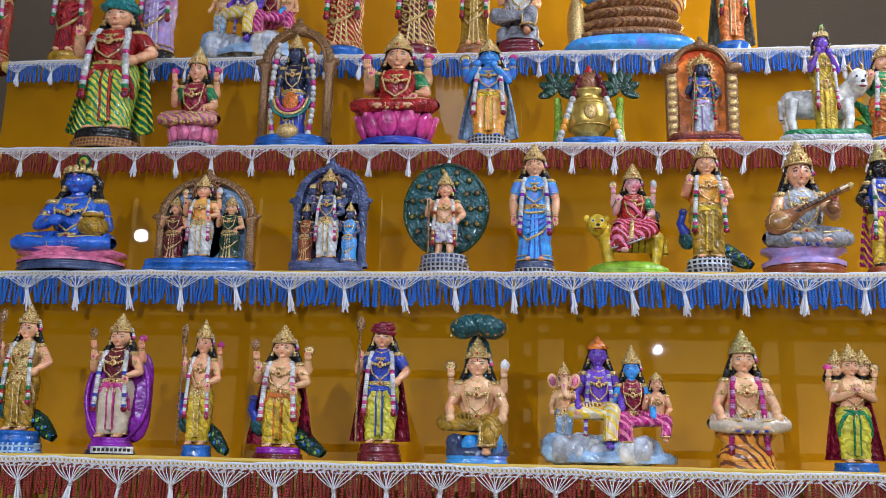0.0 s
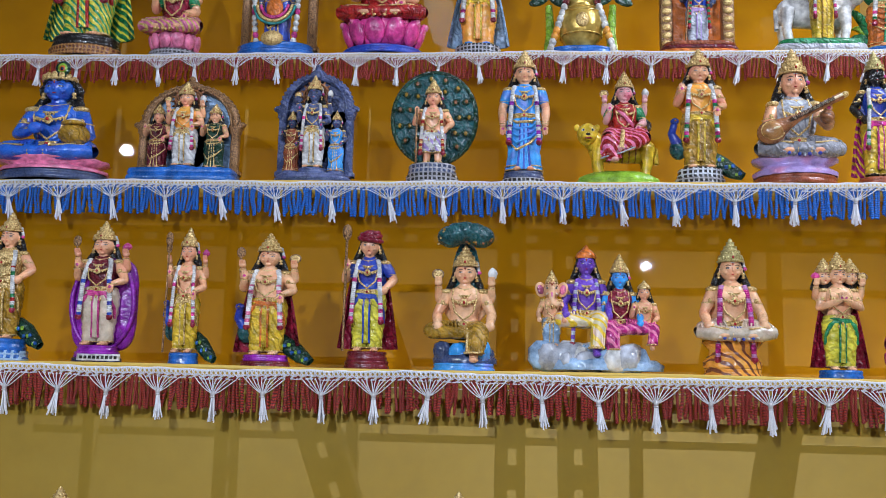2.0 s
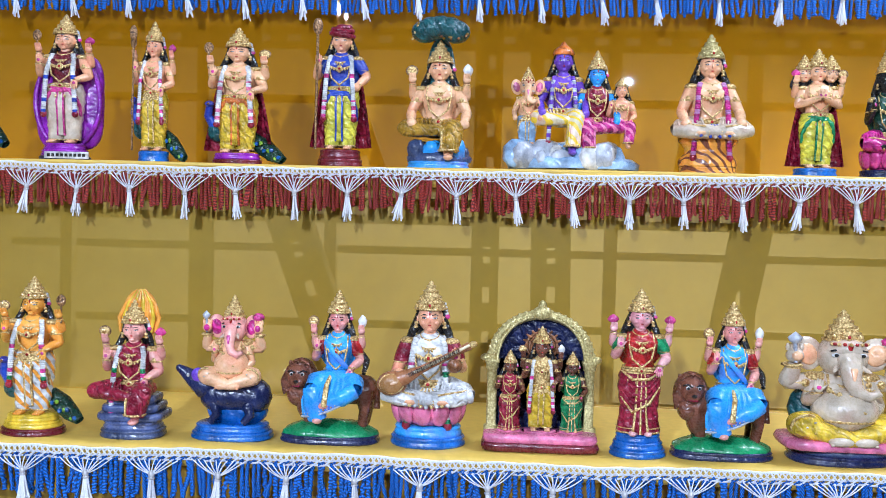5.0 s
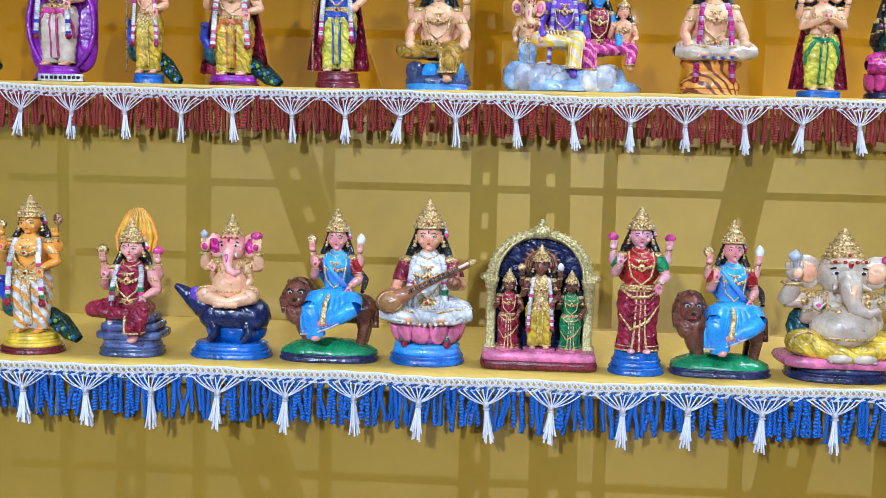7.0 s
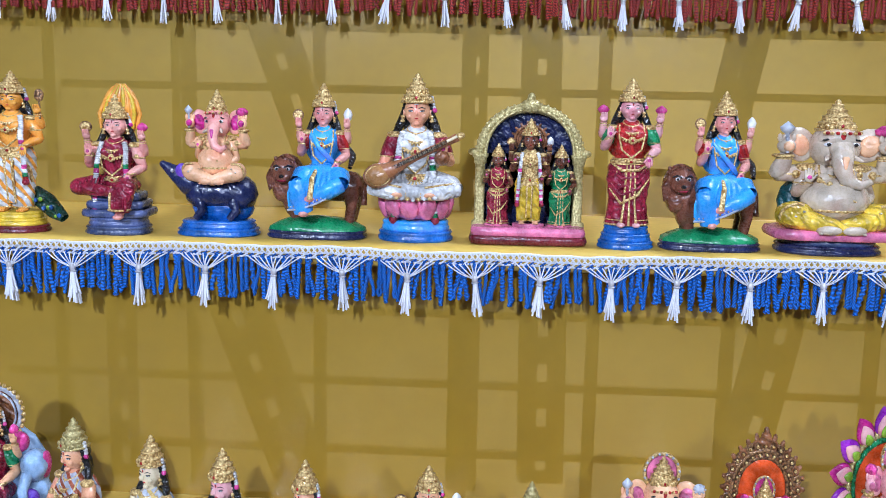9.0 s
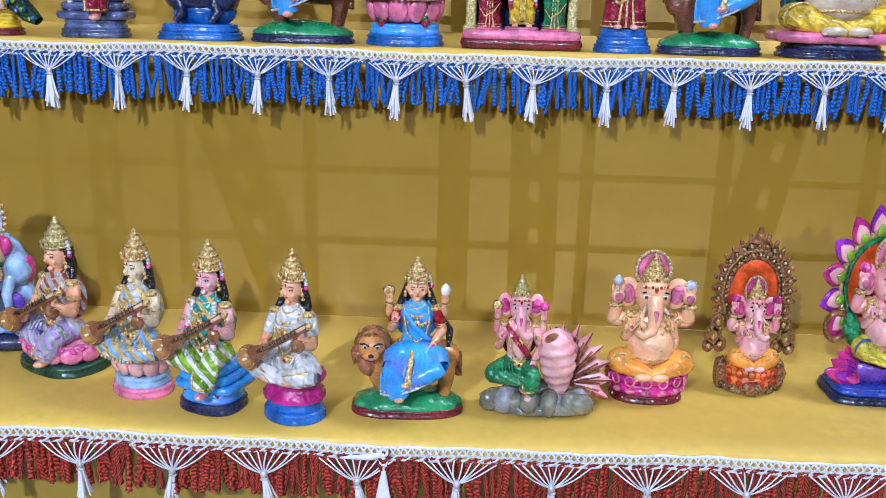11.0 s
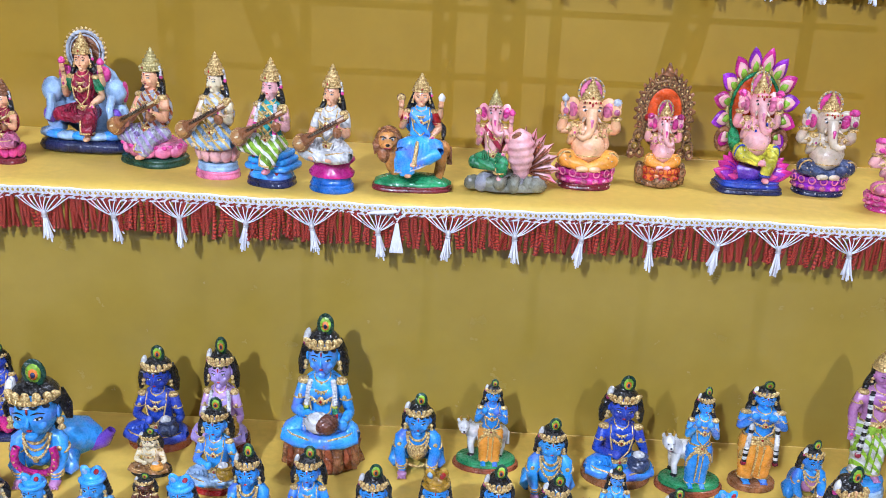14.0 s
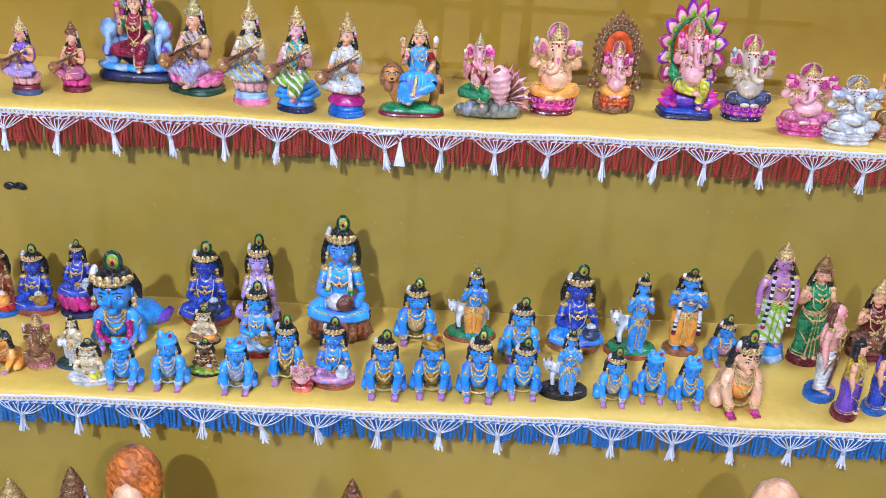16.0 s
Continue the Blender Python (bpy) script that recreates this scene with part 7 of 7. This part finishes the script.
stand(seated("peach", "ivory", None, "crossed", "lap", None, "drum", "saffron/brown", None, ("saffron/brown",), ("magenta", "magenta", "lilac"), "tall", "old_gold", seat_h=0.17, seat_r=0.15, fold="deep_blue"), (0.288, 0.053, 1.5505, 0.185, 0.106), "seated_figurine", "seated figurine with garland on an orange tiger-striped pedestal")
stand(standing("peach", "dhoti", "lemon", None, "green", "fold", ("bud", "disc"), ("base_blue",), None, "crimson", heads=3, base_h=0.07), (0.426, 0.053, 1.5505, 0.168, 0.076), "three_headed_figurine", "three-headed standing figurine in green and yellow")
stand(seated("black", "magenta", "dark_green", seat="lotus", seat_key="hot_pink", base=("navy",)), (0.512, 0.053, 1.5505, 0.169, 0.071), "seated_figurine", "dark seated figurine on a bright pink lotus")
# paper label on the dark base
lb = Build()
lab = (-0.558, 0.019, 1.5505, 0.013, 0.046)
box(lb, (lab[0] - 0.03, lab[1] - 0.002, lab[2] + 0.004), (lab[0] + 0.03, lab[1], lab[2] + 0.013), "white")
for i in range(9):
    box(lb, (lab[0] - 0.026 + 0.006 * i, lab[1] - 0.0026, lab[2] + 0.0065), (lab[0] - 0.022 + 0.006 * i, lab[1] - 0.002, lab[2] + 0.0105), "black")
tagged(new("paper_label", lb.mesh("paper_label")), "small white paper label with dark print", "label")
# folded yellow ribbon of cloth along the edge of this shelf
lb = Build()
xs = np.linspace(-1.1, 1.1, 70)
lb.tube(np.stack([xs, 0.001 + 0.001 * np.sin(xs * 6), TOP - 0.001 + 0.0008 * np.sin(xs * 9)], -1), 0.0028, CLOTH, 7, 0.6)
tagged(new("edge_cord", lb.mesh("edge_cord")), "thin yellow cord lying along the shelf edge", "cord")

# ---- shelf 4 ----
stand(standing("saffron", "dhoti", "white/saffron", "saffron", "gold", "bless", ("disc", "spear"), ("maroon", "yellow", "yellow"), GAR, None, True, base_h=0.13, base_r=0.17), (-0.476, -0.213, 1.2442, 0.170, 0.094), "peacock_figurine", "orange standing figurine with striped cloth and peacock tail")
stand(seated("pink_skin", "crimson", "crimson", "hanging", "bless", ("disc", "bud"), "block", "grey_blue", None, ("slate", "grey_blue"), ("white", "green", "hot_pink"), back="flame", seat_h=0.15), (-0.378, -0.208, 1.2442, 0.159, 0.081), "seated_figurine", "crimson-robed figurine seated on a slate-blue stepped block")
stand(elephant("peach", "peach", "magenta", "mouse", "navy!", ("base_blue", "base_blue"), None, ("spear", "bud"), top="tall"), (-0.275, -0.200, 1.2442, 0.155, 0.105), "elephant_headed_figurine", "elephant-headed figurine riding a dark blue mouse")
stand(rider("brown", "brown"), (-0.160, -0.199, 1.2442, 0.164, 0.108), "lion_rider_figurine", "blue-robed figurine riding a brown lion on green base")
stand(seated("skin", "white", "white", seat="lotus", seat_key="pink", base=("base_blue", "sky"), lute=True, garland=("hot_pink", "white", "green"), seat_h=0.13, seat_r=0.17, sleeve="crimson"), (-0.054, -0.197, 1.2442, 0.176, 0.104), "seated_lute_figurine", "white-robed figurine with lute seated on a pink lotus")
stand(niche("old_gold", "navy", ("maroon", "pink")), (0.066, -0.203, 1.2442, 0.158, 0.130), "arched_trio_figurine", "three figurines under a pale gold arch on pink base")
stand(standing("pale_pink", "skirt", "crimson", "red", "gold", "bless", ("bud", "bud"), ("base_blue", "base_blue", "base_blue"), None, None, base_h=0.14, base_r=0.15, sleeve="green"), (0.168, -0.213, 1.2442, 0.175, 0.071), "standing_figurine", "standing figurine in a red and gold sari on blue base")
stand(rider("brown", "brown"), (0.256, -0.206, 1.2442, 0.164, 0.106), "lion_rider_figurine", "blue-robed figurine on a brown lion beside a red-robed one")
stand(elephant("ivory", "yellow", "peach", "slab", "pink", ("navy", "slate"), None, ("spear", "bud"), 1, top="tall"), (0.379, -0.202, 1.2442, 0.158, 0.129), "elephant_headed_figurine", "large ivory elephant-headed figurine with yellow leg cloth")

# ---- shelf 5 ----
LUTES = "lute players"
stand(seated("skin", "lavender", "violet", seat="lotus", seat_key="pale_pink", base=("slate", "maroon"), lute=True), (-0.596, -0.435, 0.9480, 0.112, 0.061), "seated_lute_figurine", "seated lute player in lilac on a blue base", turn=-22, group=LUTES)
stand(seated("skin", "pink", "crimson", seat="lotus", seat_key="hot_pink", base=("maroon",), lute=True, key="copper"), (-0.533, -0.407, 0.9480, 0.104, 0.057), "seated_lute_figurine", "seated lute player in rose on a maroon base", turn=-20, group=LUTES)
stand(elephants_throne(), (-0.460, -0.328, 0.9480, 0.160, 0.130), "throne_figurine", "red-robed figurine on a pale blue throne with elephants")
stand(seated("skin", "silver_paint/lavender", "silver_paint/terracotta", "hanging", "bless", None, "lotus", "pink", "hot_pink", ("dark_green",), None, lute=True, key="old_gold", seat_h=0.09, seat_r=0.22), (-0.359, -0.373, 0.9480, 0.145, 0.094), "seated_lute_figurine", "silver-robed lute player on a pink lotus and dark plate", turn=-30, group=LUTES)
stand(seated("cream", "pale_blue/gold", "silver_paint/gold", seat="lotus", seat_key="pale_pink", base=("pink", "pale_blue"), lute=True), (-0.267, -0.424, 0.9480, 0.151, 0.074), "seated_lute_figurine", "pale lute player on a pale pink lotus base", turn=-22, group=LUTES)
stand(seated("pale_pink", "lime/white", "turquoise/gold", "hanging", "bless", None, "block", "sky", None, ("navy", "sky"), ("hot_pink", "green"), lute=True), (-0.196, -0.448, 0.9480, 0.151, 0.074), "seated_lute_figurine", "lute player in striped green and violet on blue base", turn=-20, group=LUTES)
stand(seated("skin", "white", "white", seat="drum", seat_key="magenta", base=("base_blue", "base_blue"), sleeve="white", lute=True, fold=None), (-0.122, -0.461, 0.9480, 0.149, 0.071), "seated_lute_figurine", "white-robed lute player on a magenta cushion and blue base", turn=-22, group=LUTES)
stand(rider("lion", "copper", "skin", "sky", "sky", ("maroon", "green"), None, -1), (-0.027, -0.440, 0.9480, 0.141, 0.098), "lion_rider_figurine", "blue-robed figurine riding a tan lion on green base", turn=4)
stand(shell_group(), (0.094, -0.428, 0.9480, 0.124, 0.116), "shell_figurine", "elephant-headed figurine beside a large pink ribbed shell")
stand(elephant("peach", "saffron", "pink", "lotus", "magenta", ("maroon",), None, ("spear", "disc"), -1), (0.188, -0.388, 0.9480, 0.137, 0.080), "elephant_headed_figurine", "peach elephant-headed figurine on a magenta lotus")
stand(elephant("pale_pink", "saffron", "hot_pink", "lotus", "orange", ("bronze",), "frame", ("bud", "bud"), 1, "red"), (0.287, -0.364, 0.9480, 0.155, 0.086), "elephant_headed_figurine", "pink elephant-headed figurine before a bronze frame")
stand(elephant("pale_pink", "lemon", "pink", "lotus", "magenta", ("navy", "deep_blue"), "petals", ("bud", "bud"), 1), (0.400, -0.366, 0.9480, 0.180, 0.107), "elephant_headed_figurine", "elephant-headed figurine before a ring of lotus petals")
stand(elephant("ivory", "slate", "hot_pink", "lotus", "purple", ("navy",), None, ("spear", "bud"), 1), (0.492, -0.365, 0.9480, 0.131, 0.076), "elephant_headed_figurine", "small ivory elephant-headed figurine on a purple lotus")
stand(elephant("pale_pink", "pink", "hot_pink", "lotus", "hot_pink", ("hot_pink",), None, ("bud", "bud"), -1), (0.564, -0.430, 0.9480, 0.106, 0.083), "elephant_headed_figurine", "rose-pink elephant-headed figurine on a pink lotus")
stand(elephant("white", "white", "silver_paint", "lotus", "white", ("white",), None, ("bud", "disc"), 1, None), (0.621, -0.463, 0.9480, 0.099, 0.081), "elephant_headed_figurine", "plain white elephant-headed figurine")
stand(elephant("saffron", "tan", "copper", "lotus", "mustard", ("tan",), None), (0.693, -0.434, 0.9480, 0.127, 0.059), "elephant_headed_figurine", "golden brown elephant-headed figurine")

# ---- shelf 6: blue children ----
KIDS = "blue child dolls"
stand(butter_child("terracotta", "red", ("base_blue",), pot="saffron"), (-0.630, -0.535, 0.6318, 0.119, 0.043), "seated_child_figurine", "seated red and orange child figurine")
stand(butter_child("deep_blue", "deep_blue", ("terracotta",)), (-0.583, -0.524, 0.6318, 0.112, 0.067), "seated_child_figurine", "dark blue seated child with butter pot", group=KIDS)
stand(seated("deep_blue", "deep_blue", None, "crossed", "butter", None, "lotus", "magenta", "hot_pink", ("navy",), None, "feather", pot="silver_paint", seat_h=0.2, seat_r=0.24), (-0.515, -0.523, 0.6318, 0.122, 0.070), "seated_child_figurine", "blue child seated in a magenta lotus", group=KIDS)
stand(crawling("sky", "sky", garland="magenta"), (-0.416, -0.606, 0.6318, 0.154, 0.113), "crawling_child_figurine", "large blue crawling child with a magenta garland", turn=4, group=KIDS)
stand(butter_child("deep_blue", "deep_blue", ("terracotta",), pot="slate"), (-0.323, -0.527, 0.6318, 0.132, 0.079), "seated_child_figurine", "dark blue seated child holding a grey pot", group=KIDS)
stand(butter_child("lavender", "lavender", ("maroon",), garland=("white", "lavender")), (-0.240, -0.550, 0.6318, 0.158, 0.067), "seated_child_figurine", "lilac seated child with gilt headband", group=KIDS)
stand(butter_child("sky", "pale_blue", ("red", "terracotta")), (-0.232, -0.614, 0.6318, 0.114, 0.066), "seated_child_figurine", "pale blue seated child on a red base", group=KIDS)
stand(butter_child("sky", "sky", log=True, garland=("red", "white", "lemon", "green"), baby=True), (-0.118, -0.549, 0.6318, 0.194, 0.101), "seated_child_figurine", "large blue seated child on a brown log base", group=KIDS)
stand(crawling("krishna", "gold"), (-0.004, -0.553, 0.6318, 0.106, 0.069), "crawling_child_figurine", "blue crawling child with gilt vest and feather", group=KIDS)
stand(child_with_cow("krishna"), (0.079, -0.543, 0.6318, 0.122, 0.081), "child_with_cow_figurine", "blue child playing flute before a white cow", group=KIDS)
stand(crawling("sky", "sky"), (0.150, -0.590, 0.6318, 0.102, 0.065), "crawling_child_figurine", "sky-blue crawling child with feathered hair", group=KIDS)
stand(butter_child("deep_blue", "krishna", ("copper",), pot="slate"), (0.236, -0.555, 0.6318, 0.137, 0.084), "seated_child_figurine", "deep blue seated child on a brown base", group=KIDS)
stand(child_with_cow("sky", "krishna"), (0.321, -0.570, 0.6318, 0.140, 0.081), "child_with_cow_figurine", "sky-blue child before a white spotted cow", group=KIDS)
stand(standing("krishna", "dhoti", "saffron", None, "gold", "flute", None, ("copper",), ("white", "black"), None, kind="feather", base_h=0.06), (0.399, -0.558, 0.6318, 0.140, 0.061), "standing_child_figurine", "blue standing child in an orange cloth", group=KIDS)
stand(crawling("krishna", "lilac"), (0.454, -0.578, 0.6318, 0.082, 0.052), "crawling_child_figurine", "small blue and lilac crawling child", turn=10, group=KIDS)
stand(standing("lilac", "dhoti", "white/lime", None, "lime", "down", None, ("pale_blue", "sky"), ("black", "white"), None, base_h=0.13), (0.528, -0.564, 0.6318, 0.191, 0.065), "standing_figurine", "tall mauve standing figurine on a pale blue base")
stand(standing("skin", "skirt", "green", "green", "gold", "bless", None, ("maroon",), None, None, key="tan"), (0.586, -0.570, 0.6318, 0.178, 0.060), "standing_figurine", "standing figurine in a green sari")
stand(seated("skin", "brown", "maroon", seat="block", seat_key="brown", base=("maroon",)), (0.691, -0.545, 0.6318, 0.131, 0.074), "seated_figurine", "seated brown-robed figurine on a dark base")
stand(standing("pink_skin", "dhoti", "white", "pink_skin", "copper", "down", None, ("base_blue",), None, None, kind=None, hair="brown"), (0.574, -0.667, 0.6318, 0.147, 0.062), "standing_figurine", "standing bare-chested figurine in a white cloth", turn=50)
stand(standing("skin", "skirt", "violet", "yellow", "deep_blue", "down", None, ("maroon",), None, None, kind="knot", key="black"), (0.592, -0.713, 0.6318, 0.121, 0.056), "standing_figurine", "standing figurine in yellow blouse and blue sari", turn=60)
stand(standing("skin", "skirt", "deep_blue", "violet", "sky", "down", None, ("base_blue",), None, None, kind="knot", key="black"), (0.642, -0.697, 0.6318, 0.115, 0.054), "standing_figurine", "standing figurine in a dark blue sari", turn=50)
stand(crawling("saffron", "orange"), (-0.559, -0.687, 0.6318, 0.065, 0.049), "crawling_child_figurine", "orange crawling child figurine", turn=-30)
stand(elephant("copper", "copper", "copper", "lotus", "copper", ("tan",), None), (-0.518, -0.684, 0.6318, 0.080, 0.040), "elephant_headed_figurine", "small brown elephant-headed figurine")
stand(child_with_cow("cream", "white", ("slate", "dark_green")), (-0.473, -0.677, 0.6318, 0.084, 0.054), "child_group_figurine", "small group of white and dark children")
stand(butter_child("cream", "tan", ("black",), pot="saffron"), (-0.314, -0.595, 0.6318, 0.059, 0.054), "seated_child_figurine", "small cream child hugging a tan pot")
stand(butter_child("cream", "white", ("silver_paint",), pot="lemon"), (-0.441, -0.713, 0.6318, 0.066, 0.054), "seated_child_figurine", "small white child with a yellow pot")
stand(crawling("sky", "sky", "sky", "knot", key="silver_paint"), (-0.394, -0.713, 0.6318, 0.075, 0.054), "crawling_child_figurine", "sky-blue crawling child with knotted turban", group=KIDS)
stand(crawling("sky", "pale_blue", "sky", "knot", key="silver_paint"), (-0.333, -0.709, 0.6318, 0.086, 0.055), "crawling_child_figurine", "pale blue crawling child with knotted turban", group=KIDS)
stand(butter_child("brown", "lime", ("black",), pot="mustard"), (-0.293, -0.681, 0.6318, 0.055, 0.044), "seated_child_figurine", "small dark child with a green pot")
stand(crawling("sky", "silver_paint", "sky", "knot", key="silver_paint"), (-0.242, -0.711, 0.6318, 0.082, 0.056), "crawling_child_figurine", "crawling child with silver vest and knotted turban", group=KIDS)
stand(crawling("krishna", "mustard"), (-0.179, -0.682, 0.6318, 0.105, 0.056), "crawling_child_figurine", "blue crawling child with a mustard vest", group=KIDS)
stand(elephant("pale_pink", "red", "pink", "lotus", "orange", ("orange",), None), (-0.155, -0.713, 0.6318, 0.045, 0.033), "elephant_headed_figurine", "tiny red and pink elephant-headed figurine")
stand(butter_child("krishna", "lilac", ("terracotta", "terracotta"), pot="white"), (-0.115, -0.690, 0.6318, 0.104, 0.062), "seated_child_figurine", "blue and lilac seated child on a terracotta base", group=KIDS)
for px in ((-0.044, -0.704, 0.6318, 0.102, 0.064), (0.084, -0.701, 0.6318, 0.107, 0.061), (0.146, -0.691, 0.6318, 0.092, 0.059)):
    stand(crawling("krishna", "mustard" if px[0] < 0 else "sky"), px, "crawling_child_figurine", "blue crawling child with green feather and gilt bands", group=KIDS)
stand(crawling("krishna", "mustard", "mustard", "knot"), (0.020, -0.698, 0.6318, 0.096, 0.060), "crawling_child_figurine", "blue crawling child in mustard cap and vest", group=KIDS)
stand(child_with_cow("sky", "sky", ("black",)), (0.204, -0.693, 0.6318, 0.107, 0.069), "child_with_cow_figurine", "pale blue child with cow on a black base", group=KIDS)
stand(crawling("sky", "silver_paint"), (0.269, -0.701, 0.6318, 0.089, 0.052), "crawling_child_figurine", "sky-blue crawling child with pink hands", group=KIDS)
stand(crawling("krishna", "sky", "sky", "knot"), (0.325, -0.688, 0.6318, 0.080, 0.050), "crawling_child_figurine", "small blue crawling child in blue turban", group=KIDS)
stand(crawling("krishna", "sky", "sky", "knot"), (0.374, -0.698, 0.6318, 0.079, 0.050), "crawling_child_figurine", "small blue crawling child beside an orange one", group=KIDS)
stand(crawling("peach", "saffron"), (0.439, -0.701, 0.6318, 0.127, 0.076), "crawling_child_figurine", "orange crawling child with black hair and feather", turn=12)

# ---- shelf 7: only the heads come into view ----
stand(seated("pale_pink", "white", "white", seat="block", seat_key="grey"), (-0.491, -0.875, 0.3255, 0.266, 0.054), "seated_figurine", "seated figurine in white and rose")
stand(standing("copper", "skirt", "brown", "brown", key="bronze", base=("maroon",)), (-0.414, -0.875, 0.3255, 0.287, 0.050), "standing_figurine", "standing brown figurine with tall headdress")
stand(hooded(), (-0.344, -0.875, 0.3255, 0.304, 0.074), "hooded_figurine", "seated figurine with an orange cloth over the head")
stand(standing("terracotta", "skirt", "copper", "terracotta", key="copper", base=("maroon",)), (-0.072, -0.875, 0.3255, 0.287, 0.050), "standing_figurine", "standing terracotta figurine with pointed headdress")
stand(hooded("peach", "peach"), (0.460, -0.875, 0.3255, 0.296, 0.065), "hooded_figurine", "seated pale orange figurine")

# ---- small things ----
# black ovals laid on the sheet in place of two holes
lb = Build()
for sx in (-1, 1):
    lb.ell((-0.619 + sx * 0.009, -0.468, 0.811), (0.009, 0.003, 0.006), "black", rot=(0, sx * 20, 0), nu=10, nv=6)
lb.ell((-0.619, -0.469, 0.811), (0.004, 0.004, 0.004), "black", nu=8, nv=6)
tagged(new("cord_bow", lb.mesh("cord_bow")), "small black bow-shaped mark for two holes in the yellow sheet", "bow")


def leafy_plant(x, y, z):
    """An artificial palm in a small pot."""
    root = new("artificial_plant")
    root.location = (x, y, z)
    tagged(root, "green artificial palm in a small brown pot", "plant")
    b = Build()
    b.lathe([(0.02, 0), (0.03, 0.03), (0.034, 0.045), (0.03, 0.046), (0.002, 0.04)], "terracotta", n=18)
    part("pot", b, root)
    r = np.random.default_rng(9)
    for i in range(13):
        a, L = r.uniform(0, 6.28), r.uniform(0.10, 0.17)
        t = np.linspace(0, 1, 8)
        w = 0.010 * np.sin(np.pi * np.clip(t * 0.95 + 0.05, 0, 1)) + 0.0006
        b = Build()
        b.tube(np.stack([np.cos(a) * L * 0.6 * t, np.sin(a) * L * 0.4 * t, 0.04 + L * 1.1 * t - 0.09 * t ** 2], -1), w, "green" if i % 2 else "lime", 6, 0.2)
        part("leaf", b, root)


pl = (0.718, 0.650, 2.1630, 0.246, 0.067)
leafy_plant(*pl[:3])

lb = Build()
kx, ky, kz = -0.040, -0.506, 0.941
for i in range(4):
    lb.ring((kx, ky - 0.004, kz - 0.004 * i), 0.0028 + 0.0006 * (i % 2), 0.0013, RED_CORD if i % 2 else WHITE_THREAD, rot=(70, 30 * i, 0), n=12, s=5)
for i in range(9):
    lb.tube([(kx, ky - 0.004, kz - 0.014), (kx - 0.004 + 0.001 * i, ky - 0.006, kz - 0.035), (kx - 0.007 + 0.0018 * i, ky - 0.005, kz - 0.052)], 0.0013, WHITE_THREAD, 4)
lb.tube([(kx, ky - 0.004, kz - 0.002), (kx - 0.012, ky - 0.007, kz - 0.003), (kx - 0.035, ky - 0.004, kz - 0.006)], [0.002, 0.003, 0.001], WHITE_THREAD, 6)
tagged(new("trim_knot", lb.mesh("trim_knot")), "red and white knot where two fringe lengths are tied", "knot")
